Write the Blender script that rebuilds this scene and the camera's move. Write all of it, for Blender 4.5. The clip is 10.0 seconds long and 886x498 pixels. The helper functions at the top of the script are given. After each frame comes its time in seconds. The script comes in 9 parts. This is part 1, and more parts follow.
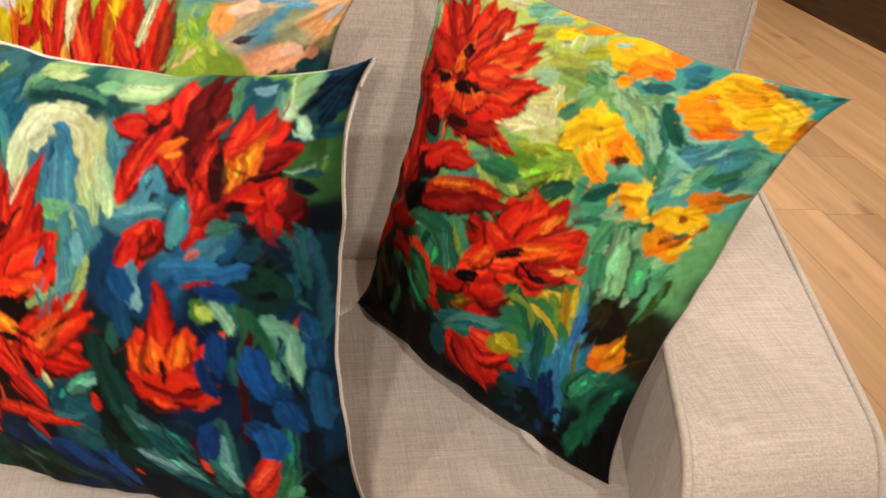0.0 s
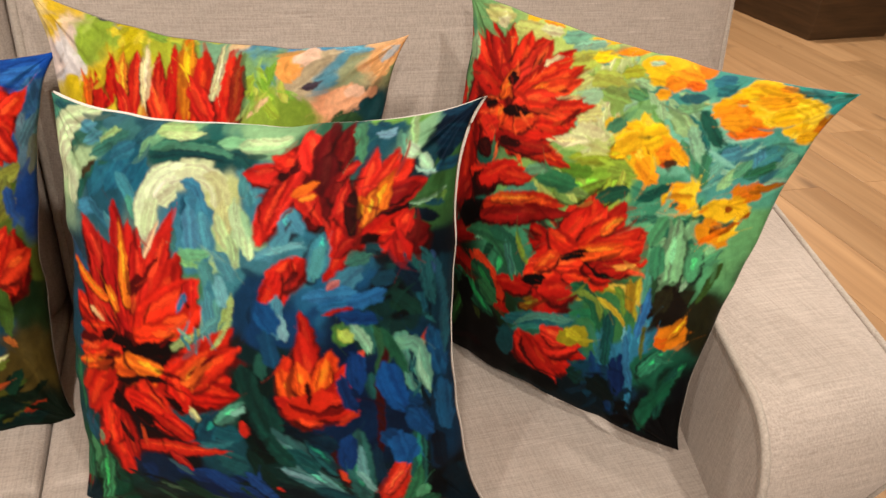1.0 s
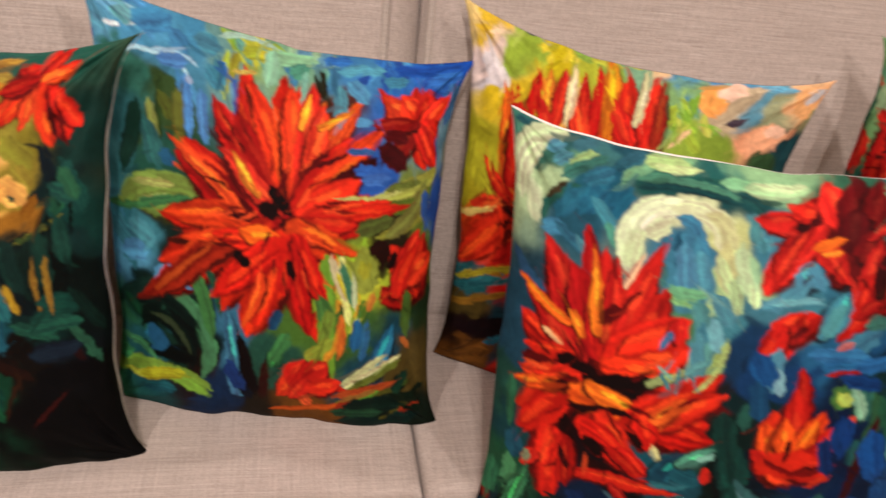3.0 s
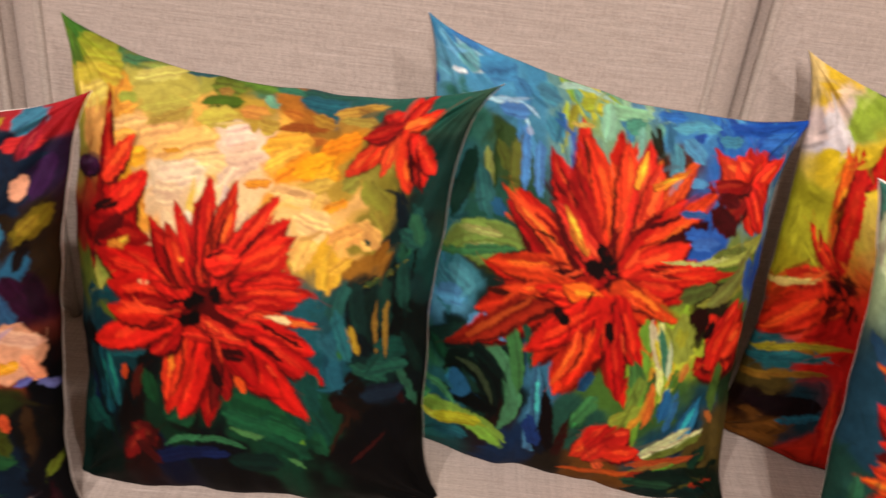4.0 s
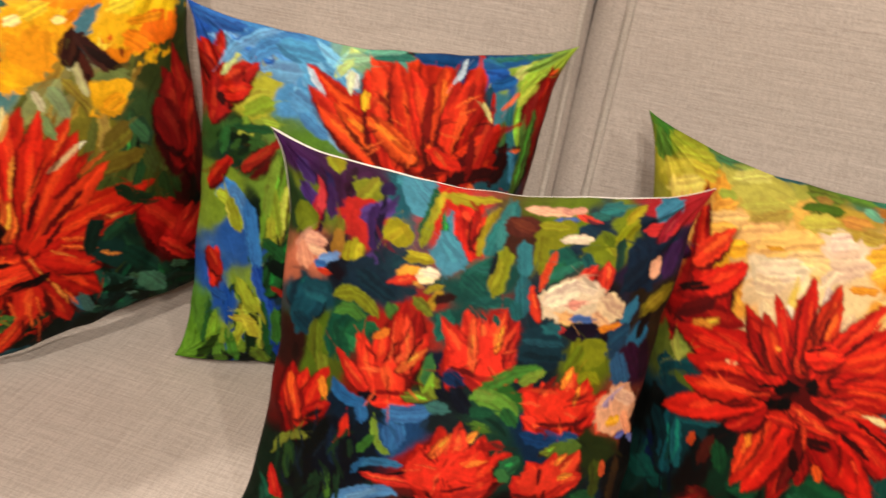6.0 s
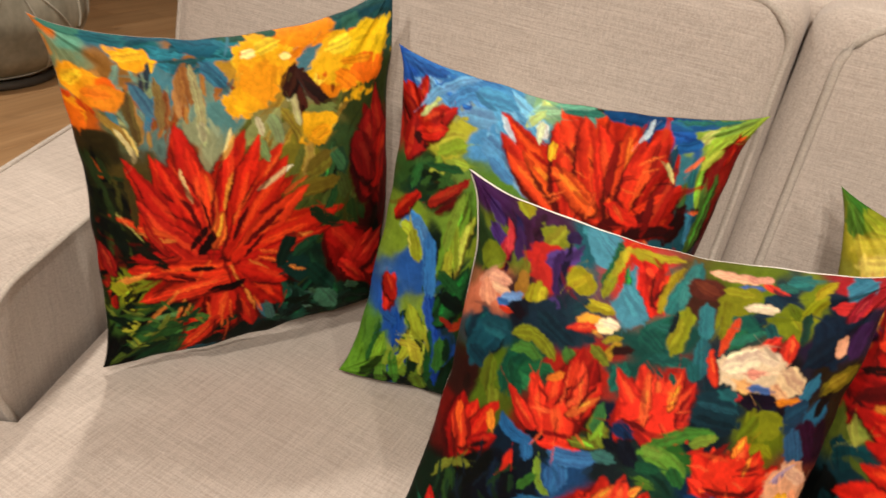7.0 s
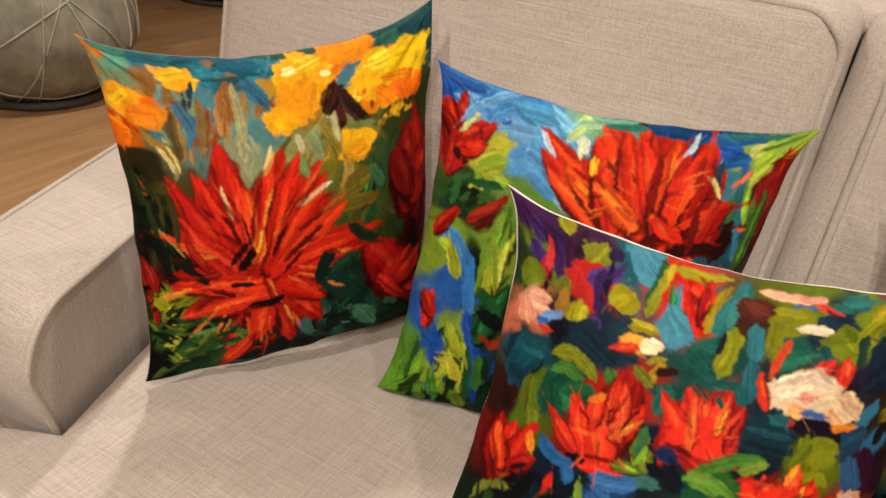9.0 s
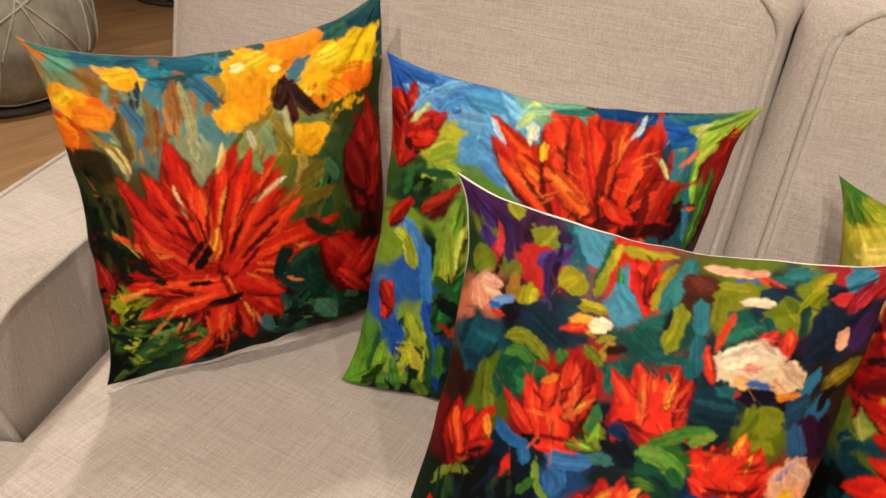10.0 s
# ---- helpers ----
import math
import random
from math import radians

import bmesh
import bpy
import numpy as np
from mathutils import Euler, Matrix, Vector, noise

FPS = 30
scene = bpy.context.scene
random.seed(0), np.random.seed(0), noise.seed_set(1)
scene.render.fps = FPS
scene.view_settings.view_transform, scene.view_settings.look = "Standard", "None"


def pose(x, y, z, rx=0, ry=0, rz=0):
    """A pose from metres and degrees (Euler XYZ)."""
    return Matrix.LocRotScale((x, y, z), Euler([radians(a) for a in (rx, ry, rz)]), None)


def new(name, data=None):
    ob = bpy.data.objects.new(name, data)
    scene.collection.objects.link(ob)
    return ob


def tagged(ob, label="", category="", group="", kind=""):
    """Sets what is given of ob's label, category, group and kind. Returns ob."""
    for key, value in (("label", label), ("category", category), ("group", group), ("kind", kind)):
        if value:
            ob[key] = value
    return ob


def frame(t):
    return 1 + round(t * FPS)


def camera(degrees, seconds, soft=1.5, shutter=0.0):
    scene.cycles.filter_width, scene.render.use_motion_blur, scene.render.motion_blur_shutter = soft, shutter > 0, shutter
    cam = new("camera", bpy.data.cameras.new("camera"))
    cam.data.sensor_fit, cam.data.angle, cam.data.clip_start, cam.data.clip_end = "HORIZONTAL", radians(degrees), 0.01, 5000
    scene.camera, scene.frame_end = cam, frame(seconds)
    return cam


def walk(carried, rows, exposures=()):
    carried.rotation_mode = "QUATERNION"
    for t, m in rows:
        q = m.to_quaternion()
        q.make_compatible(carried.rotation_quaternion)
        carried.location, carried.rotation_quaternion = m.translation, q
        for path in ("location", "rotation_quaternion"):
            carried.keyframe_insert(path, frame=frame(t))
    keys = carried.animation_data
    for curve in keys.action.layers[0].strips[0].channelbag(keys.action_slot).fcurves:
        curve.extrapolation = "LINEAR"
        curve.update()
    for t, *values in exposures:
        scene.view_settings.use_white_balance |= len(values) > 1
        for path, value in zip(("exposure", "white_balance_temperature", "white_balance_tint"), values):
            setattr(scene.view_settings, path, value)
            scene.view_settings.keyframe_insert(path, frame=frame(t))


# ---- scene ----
cam = camera(63.2, 10.0, soft=1.5, shutter=0.3)
METRES, EYE, TILT, LEAN, TURN = 1.364, 1.097, -35.09, -6.54, -10.0
ROWS = [
    (0.0, 0.0000, 0.0000, 0.0000, 0.00, -0.00, 0.00),
    (0.5, -0.0608, -0.0098, 0.0205, -2.68, 0.43, 3.91),
    (1.0, -0.1096, -0.0526, 0.0071, -4.93, 0.60, 6.12),
    (1.5, -0.1459, -0.0692, 0.0041, -5.94, 0.88, 6.11),
    (2.0, -0.2094, -0.0717, 0.0057, -4.78, 1.17, 4.35),
    (2.2, -0.2409, -0.0665, 0.0064, -4.03, 1.22, 3.32),
    (3.3, -0.4302, -0.0235, 0.0554, 3.58, 0.81, -3.34),
    (3.5, -0.4530, -0.0237, 0.0602, 6.76, 1.30, -4.83),
    (4.0, -0.5334, -0.0227, 0.0710, 9.93, 1.00, -6.56),
    (4.5, -0.6366, -0.0571, 0.0637, 12.28, 0.72, -7.66),
    (5.0, -0.7252, -0.1116, 0.0419, 14.74, 0.67, -9.04),
    (5.5, -0.7782, -0.1468, 0.0313, 17.65, 1.60, -11.53),
    (6.0, -0.8175, -0.1622, 0.0343, 21.90, 2.78, -15.22),
    (6.2, -0.8311, -0.1738, 0.0385, 23.66, 2.46, -17.06),
    (7.3, -0.8541, -0.2097, 0.0133, 33.05, 3.32, -23.47),
    (7.5, -0.8573, -0.2103, 0.0153, 33.96, 3.08, -23.99),
    (8.0, -0.8562, -0.2061, 0.0181, 35.18, 2.98, -24.31),
    (8.5, -0.8545, -0.1981, 0.0206, 35.15, 2.98, -23.70),
    (9.0, -0.8533, -0.1980, 0.0201, 34.55, 3.00, -22.61),
    (9.5, -0.8471, -0.1980, 0.0187, 33.76, 3.07, -21.40),
    (10.0, -0.8340, -0.1906, 0.0228, 32.79, 3.22, -20.24),
]
walk(cam, [(t, pose(0, 0, EYE, TILT, LEAN, TURN) @ pose(METRES * x, METRES * y, METRES * z, 90 + pitch, roll, yaw)) for t, x, y, z, yaw, pitch, roll in ROWS],
     [(0.0, 0, 6500, 10), (2.0, 0, 6480, 14), (3.3, 0, 6400, 22), (4.2, 0, 6420, 20), (5.0, 0, 6470, 13), (6.2, 0, 6500, 10), (7.3, 0, 6500, 9), (10.0, 0, 6500, 9)])

# ---- light: a showroom lit by recessed ceiling spots, all unseen, their places assumed ----
CEILING = 2.7
world = bpy.data.worlds.new("world")
scene.world = world
world.use_nodes = True
world.node_tree.nodes["Background"].inputs[0].default_value = (1.0, 0.93, 0.85, 1)
world.node_tree.nodes["Background"].inputs[1].default_value = 0.24
SPOTS = [(-1.9, -0.75, 104), (-0.75, -0.95, 104), (0.45, -0.75, 82), (-2.9, 1.7, 170), (1.9, 1.6, 250), (3.0, 3.4, 200), (-0.7, 2.4, 110), (-0.7, -2.2, 130)]
for lx, ly, watts in SPOTS:
    lamp = bpy.data.lights.new("spot", "SPOT")
    lamp.energy, lamp.color = watts, (1.0, 0.89, 0.765)
    lamp.spot_size, lamp.spot_blend, lamp.shadow_soft_size = radians(140), 0.8, 0.06
    new("spot_light", lamp).matrix_world = pose(lx, ly, CEILING - 0.03, 28 if ly < 0 else 0, 0, 0)


# ---- small helpers ----
def mesh_of(name, bm, smooth=True):
    me = bpy.data.meshes.new(name)
    bm.to_mesh(me)
    bm.free()
    for poly in me.polygons:
        poly.use_smooth = smooth
    return me


def part(name, bm, material, parent=None, label="", smooth=True):
    ob = new(name, mesh_of(name, bm, smooth))
    ob.data.materials.append(material)
    if parent:
        ob.parent = parent
    if label:
        ob["label"] = label
    return ob


def grid_faces(bm, rows):
    for a, b in zip(rows, rows[1:]):
        for i in range(len(a) - 1):
            bm.faces.new((a[i], a[i + 1], b[i + 1], b[i]))


def tube(points, radius, sides=8, closed=False):
    """A cord that follows the points."""
    bm = bmesh.new()
    pts = [Vector(p) for p in points]
    n = len(pts)
    rings = []
    for i, p in enumerate(pts):
        before = pts[i - 1] if (i or closed) else p
        after = pts[(i + 1) % n] if (i + 1 < n or closed) else p
        ahead = (after - before).normalized()
        side = ahead.cross(Vector((0.31, 0.17, 0.93)))
        if side.length < 0.1:
            side = ahead.cross(Vector((1, 0, 0)))
        side.normalize()
        up = side.cross(ahead)
        thin = radius[i] if isinstance(radius, list) else radius
        rings.append([bm.verts.new(p + thin * (math.cos(k * math.tau / sides) * side + math.sin(k * math.tau / sides) * up)) for k in range(sides)])
    pairs = list(zip(rings, rings[1:])) + ([(rings[-1], rings[0])] if closed else [])
    for a, b in pairs:
        for k in range(sides):
            bm.faces.new((a[k], a[(k + 1) % sides], b[(k + 1) % sides], b[k]))
    if not closed:
        bm.faces.new(rings[0][::-1])
        bm.faces.new(rings[-1])
    bmesh.ops.recalc_face_normals(bm, faces=bm.faces)
    return bm


def soft_box(low, high, radius, crown=(0, 0, 0), cuts=18, lumps=0.0, seed=0):
    """A box with rounded edges whose faces swell by crown."""
    bm = bmesh.new()
    bmesh.ops.create_cube(bm, size=2.0)
    bmesh.ops.subdivide_edges(bm, edges=bm.edges[:], cuts=cuts, use_grid_fill=True)
    low, high = Vector(low), Vector(high)
    mid, half = (low + high) / 2, (high - low) / 2
    for v in bm.verts:
        u = Vector([math.sin(c * math.pi / 2) * 0.5 + c * 0.5 for c in v.co])
        p = Vector([u[i] * half[i] for i in range(3)])
        core = Vector([max(-half[i] + radius, min(half[i] - radius, p[i])) for i in range(3)])
        off = p - core
        if off.length > 1e-6:
            p = core + off.normalized() * radius
        for i in range(3):
            j, k = (i + 1) % 3, (i + 2) % 3
            p[i] += crown[i] * u[i] * (1 - u[j] ** 2) * (1 - u[k] ** 2)
        q = p + mid
        if lumps:
            p += lumps * noise.noise_vector(q * 6 + Vector((seed, seed, 0)))
        v.co = p + mid
    return bm


def plain_box(low, high, bevel=0.004):
    bm = bmesh.new()
    bmesh.ops.create_cube(bm, size=1.0)
    for v in bm.verts:
        v.co = Vector([low[i] + (v.co[i] + 0.5) * (high[i] - low[i]) for i in range(3)])
    if bevel:
        bmesh.ops.bevel(bm, geom=bm.edges[:], offset=bevel, segments=2, affect="EDGES", profile=0.5)
    return bm


# ---- materials ----
def material(name, rough=0.8, metal=0.0):
    m = bpy.data.materials.new(name)
    m.use_nodes = True
    t = m.node_tree
    b = t.nodes["Principled BSDF"]
    b.inputs["Roughness"].default_value, b.inputs["Metallic"].default_value = rough, metal
    return m, t, b


def node(t, kind, **values):
    n = t.nodes.new(kind)
    for key, value in values.items():
        n.inputs[key.replace("_", " ")].default_value = value
    return n


def stretched_noise(t, scale, size=1.0, detail=3.0, rough=0.6):
    """Noise over the object's own metres, drawn out by a scale for each axis."""
    co = t.nodes.new("ShaderNodeTexCoord")
    mp = node(t, "ShaderNodeMapping", Scale=scale)
    t.links.new(co.outputs["Object"], mp.inputs["Vector"])
    n = node(t, "ShaderNodeTexNoise", Scale=size, Detail=detail, Roughness=rough)
    t.links.new(mp.outputs["Vector"], n.inputs["Vector"])
    return n.outputs[0]


def mixed(t, factor, a, b, blend="MIX"):
    m = t.nodes.new("ShaderNodeMix")
    m.data_type, m.blend_type = "RGBA", blend
    for slot, value in ((0, factor), (6, a), (7, b)):
        if isinstance(value, bpy.types.NodeSocket):
            t.links.new(value, m.inputs[slot])
        else:
            m.inputs[slot].default_value = value if slot == 0 else (*value, 1)
    return m.outputs[2]


def ramp(t, source, low, high, a=0.0, b=1.0):
    n = t.nodes.new("ShaderNodeMapRange")
    n.inputs[1].default_value, n.inputs[2].default_value, n.inputs[3].default_value, n.inputs[4].default_value = low, high, a, b
    t.links.new(source, n.inputs[0])
    return n.outputs[0]


def maths(t, kind, a, b):
    n = t.nodes.new("ShaderNodeMath")
    n.operation = kind
    for i, value in enumerate((a, b)):
        if isinstance(value, bpy.types.NodeSocket):
            t.links.new(value, n.inputs[i])
        else:
            n.inputs[i].default_value = value
    return n.outputs[0]


def bump(t, shader, height, strength, distance):
    n = node(t, "ShaderNodeBump", Strength=strength, Distance=distance)
    t.links.new(height, n.inputs["Height"])
    t.links.new(n.outputs["Normal"], shader.inputs["Normal"])


def linen(name, dark, light, slub):
    m, t, b = material(name, 0.92)
    along = stretched_noise(t, (14, 520, 520), 1.0, 2.0)
    across = stretched_noise(t, (520, 520, 14), 1.0, 2.0)
    deep = stretched_noise(t, (520, 14, 520), 1.0, 2.0)
    weave = maths(t, "MULTIPLY", maths(t, "ADD", maths(t, "ADD", along, across), deep), 0.333)
    colour = mixed(t, ramp(t, weave, 0.40, 0.60), dark, light)
    streak = stretched_noise(t, (9, 330, 330), 1.0, 2.0)
    dash = stretched_noise(t, (420, 60, 60), 1.0, 1.0)
    colour = mixed(t, maths(t, "MULTIPLY", ramp(t, streak, 0.62, 0.72, 0, 0.55), ramp(t, dash, 0.42, 0.60, 0.25, 1.0)), colour, slub)
    fleck = stretched_noise(t, (38, 330, 330), 1.0, 1.0)
    colour = mixed(t, ramp(t, fleck, 0.70, 0.78, 0, 0.3), colour, tuple(0.6 * c for c in dark))
    patch = stretched_noise(t, (3, 3, 3), 1.0, 4.0)
    colour = mixed(t, ramp(t, patch, 0.35, 0.7, 0, 0.22), colour, dark)
    t.links.new(colour, b.inputs["Base Color"])
    b.inputs["Sheen Weight"].default_value = 0.15
    b.inputs["Specular IOR Level"].default_value = 0.2
    bump(t, b, weave, 0.8, 0.0014)
    return m


LINEN = linen("beige_linen", (0.385, 0.332, 0.296), (0.55, 0.487, 0.44), (0.70, 0.645, 0.60))
PIPING = linen("beige_linen_piping", (0.38, 0.335, 0.295), (0.52, 0.47, 0.42), (0.62, 0.57, 0.52))


def printed_cloth(name):
    m, t, b = material(name, 0.72)
    at = t.nodes.new("ShaderNodeAttribute")
    at.attribute_name = "print"
    brush = stretched_noise(t, (140, 140, 90), 1.0, 5.0, 0.7)
    colour = mixed(t, ramp(t, brush, 0.30, 0.70), (0.86, 0.86, 0.86), (1.10, 1.10, 1.10))
    colour = mixed(t, 1.0, at.outputs["Color"], colour, "MULTIPLY")
    thread = stretched_noise(t, (900, 900, 900), 1.0, 2.0)
    weave = mixed(t, ramp(t, thread, 0.35, 0.7), (0.94, 0.94, 0.94), (1.05, 1.05, 1.05))
    t.links.new(mixed(t, 1.0, colour, weave, "MULTIPLY"), b.inputs["Base Color"])
    b.inputs["Specular IOR Level"].default_value = 0.10
    bump(t, b, maths(t, "ADD", thread, brush), 0.25, 0.0010)
    return m


PRINT = printed_cloth("printed_velvet")


def streaky(name, a, b_, rough, scale):
    m, t, b = material(name, rough)
    n = stretched_noise(t, scale, 1.0, 5.0)
    t.links.new(mixed(t, ramp(t, n, 0.3, 0.7), a, b_), b.inputs["Base Color"])
    bump(t, b, n, 0.3, 0.003)
    return m


def plain_cloth():
    m, t, b = material("white_cotton", 0.9)
    n = stretched_noise(t, (600, 600, 600), 1.0, 2.0)
    big = stretched_noise(t, (9, 9, 9), 1.0, 3.0)
    c = mixed(t, ramp(t, n, 0.35, 0.65), (0.70, 0.67, 0.62), (0.82, 0.80, 0.76))
    t.links.new(mixed(t, ramp(t, big, 0.4, 0.7, 0, 0.3), c, (0.60, 0.57, 0.53)), b.inputs["Base Color"])
    bump(t, b, n, 0.3, 0.0008)
    return m


COTTON = plain_cloth()
THREAD = streaky("grey_seam_thread", (0.20, 0.18, 0.16), (0.34, 0.31, 0.28), 0.9, (80, 80, 80))


def oak():
    m, t, b = material("oak_planks", 0.42)
    info = t.nodes.new("ShaderNodeObjectInfo")
    co = t.nodes.new("ShaderNodeTexCoord")
    shift = t.nodes.new("ShaderNodeVectorMath")
    shift.operation = "MULTIPLY_ADD"
    t.links.new(info.outputs["Random"], shift.inputs[0])
    shift.inputs[1].default_value = (37, 19, 5)
    t.links.new(co.outputs["Object"], shift.inputs[2])

    def grain(scale, detail, distortion=0.0):
        mp = node(t, "ShaderNodeMapping", Scale=scale)
        t.links.new(shift.outputs[0], mp.inputs["Vector"])
        n = node(t, "ShaderNodeTexNoise", Scale=1.0, Detail=detail, Distortion=distortion)
        t.links.new(mp.outputs["Vector"], n.inputs["Vector"])
        return n.outputs[0]
    fine, broad, knots = grain((75, 2.2, 30), 5.0, 0.6), grain((9, 0.7, 9), 3.0, 1.2), grain((6, 3.2, 6), 1.0, 0.3)
    c = mixed(t, ramp(t, broad, 0.3, 0.7), (0.35, 0.20, 0.092), (0.48, 0.295, 0.15))
    c = mixed(t, ramp(t, fine, 0.45, 0.75, 0, 0.4), c, (0.24, 0.14, 0.07))
    c = mixed(t, ramp(t, knots, 0.70, 0.80, 0, 0.75), c, (0.10, 0.055, 0.03))
    tone = mixed(t, info.outputs["Random"], (0.86, 0.84, 0.81), (1.10, 1.08, 1.06))
    t.links.new(mixed(t, 1.0, c, tone, "MULTIPLY"), b.inputs["Base Color"])
    bump(t, b, fine, 0.15, 0.001)
    return m


OAK = oak()


DARK_WOOD = streaky("dark_stained_wood", (0.035, 0.018, 0.008), (0.085, 0.045, 0.020), 0.45, (3, 3, 40))
FELT = streaky("grey_green_felt", (0.16, 0.155, 0.12), (0.30, 0.29, 0.235), 0.95, (14, 14, 9))
CORD = streaky("pale_wool_cord", (0.30, 0.29, 0.25), (0.44, 0.43, 0.37), 0.95, (60, 60, 60))
RUBBER = streaky("dark_base", (0.03, 0.025, 0.02), (0.06, 0.05, 0.04), 0.7, (20, 20, 20))
PAINT = streaky("warm_white_paint", (0.66, 0.62, 0.56), (0.72, 0.68, 0.62), 0.85, (3, 3, 3))
JOINT = streaky("dark_joint", (0.10, 0.06, 0.034), (0.15, 0.09, 0.05), 0.8, (8, 8, 8))

# ---- the room ----
X0, X1, Y0, Y1 = -7.0, 6.0, -3.5, 6.5
floor = tagged(part("floor", plain_box((X0, Y0, -0.12), (X1, Y1, -0.008), 0), JOINT, smooth=False), "oak plank floor with dark joints", "floor", kind="structure")
# Unseen walls and ceiling, added to close the room so light bounces back.
for name, low, high in (("bounce_wall_north", (X0, Y1, -0.12), (X1, Y1 + 0.15, CEILING)), ("bounce_wall_south", (X0, Y0 - 0.15, -0.12), (X1, Y0, CEILING)),
                        ("bounce_wall_west", (X0 - 0.15, Y0 - 0.15, -0.12), (X0, Y1 + 0.15, CEILING)), ("bounce_wall_east", (X1, Y0 - 0.15, -0.12), (X1 + 0.15, Y1 + 0.15, CEILING))):
    tagged(part(name, plain_box(low, high, 0), PAINT, smooth=False), "unseen warm white wall added to bounce light", "wall", kind="structure")
tagged(part("ceiling", plain_box((X0 - 0.15, Y0 - 0.15, CEILING + 0.002), (X1 + 0.15, Y1 + 0.15, CEILING + 0.15), 0), PAINT, smooth=False), "unseen white ceiling added to bounce light", "ceiling", kind="structure")

# ---- the sofa ----
SEAT = 0.46
sofa = tagged(new("sofa"), "long beige-grey linen sofa with piped cushions and low arms", "sofa")


def back_y(z):
    return 0.935 + (z - 0.9) * 0.17


part("base", soft_box((-2.02, 0.10, 0.04), (0.50, 1.20, 0.305), 0.02, cuts=10), LINEN, sofa)


def seat_cushion(x0, x1, wing0, wing1, seed):
    """Seat cushion; a wing reaches out in front of an arm."""
    bm = soft_box((x0, 0.06, 0.29), (x1, 0.97, SEAT - 0.004), 0.013, (0, 0.01, 0.008), 26, 0.0012, seed)
    for v in bm.verts:
        reach = max(0.0, min(1.0, (0.34 - v.co.y) / 0.03))
        back = max(0.0, v.co.y - 0.34)
        if wing0 and v.co.x < x0 + 0.25:
            v.co.x -= (0.20 * reach + 0.35 * back) * (x0 + 0.25 - v.co.x) / 0.25
        if wing1 and v.co.x > x1 - 0.25:
            v.co.x += (0.20 * reach + 0.30 * back) * (v.co.x - x1 + 0.25) / 0.25
    cushion = part("seat_cushion", bm, LINEN, sofa)
    lip = SEAT - 0.012
    left, right = (x0 - 0.20 if wing0 else x0), (x1 + 0.20 if wing1 else x1)
    part("piping", tube([(left + 0.02, 0.07, lip), (right - 0.02, 0.07, lip)], 0.004), PIPING, cushion)


seat_cushion(-1.880, -1.194, True, False, 1)
seat_cushion(-1.192, -0.378, False, False, 2)
seat_cushion(-0.376, 0.345, False, True, 3)


def back_cushion(x0, x1, seed, band=0.010):
    top, thick, r = 1.026, 0.17, 0.040
    bm = soft_box((x0, 0.0, 0.44), (x1, thick, top), r, (0.004, 0.014, 0.004), 24, 0.002, seed)
    for v in bm.verts:
        v.co.y += back_y(v.co.z)
    cushion = part("back_cushion", bm, LINEN, sofa)
    ring, inset, arc = [], band, 0.055
    ring.append((x0 + inset, 0.46))
    for k in range(9):
        a = math.pi - k * math.pi / 16
        ring.append((x0 + inset + arc + arc * math.cos(a), top - 0.010 - arc + arc * math.sin(a)))
    for k in range(9):
        a = math.pi / 2 - k * math.pi / 16
        ring.append((x1 - inset - arc + arc * math.cos(a), top - 0.010 - arc + arc * math.sin(a)))
    ring.append((x1 - inset, 0.46))
    dense = []
    for (ax, az), (bx, bz) in zip(ring, ring[1:]):
        steps = max(1, int(math.hypot(bx - ax, bz - az) / 0.03))
        dense += [(ax + (bx - ax) * i / steps, az + (bz - az) * i / steps) for i in range(steps)]
    dense.append(ring[-1])
    def front(x, z):
        """How far the piping lies behind the cushion's front plane: the rounded edge falls away, the middle swells."""
        d = min(x - x0, x1 - x, top - z)
        drop = r - math.sqrt(max(0.0, r * r - max(0.0, r - d) ** 2))
        return drop - 0.010 * (1 - ((x - x0) / (x1 - x0) * 2 - 1) ** 2) * (1 - ((z - 0.44) / (top - 0.44) * 2 - 1) ** 2)
    part("piping", tube([(x, back_y(z) + front(x, z), z) for x, z in dense], 0.0055), PIPING, cushion)


back_cushion(-2.17, -1.197, 11)
back_cushion(-1.193, -0.378, 12, 0.042)
back_cushion(-0.374, 0.655, 13)
bm = soft_box((-2.16, 0, 0.10), (0.65, 0.15, 1.015), 0.03, cuts=14)
for v in bm.verts:
    v.co.y += back_y(v.co.z) + 0.155
part("back_frame", bm, LINEN, sofa)


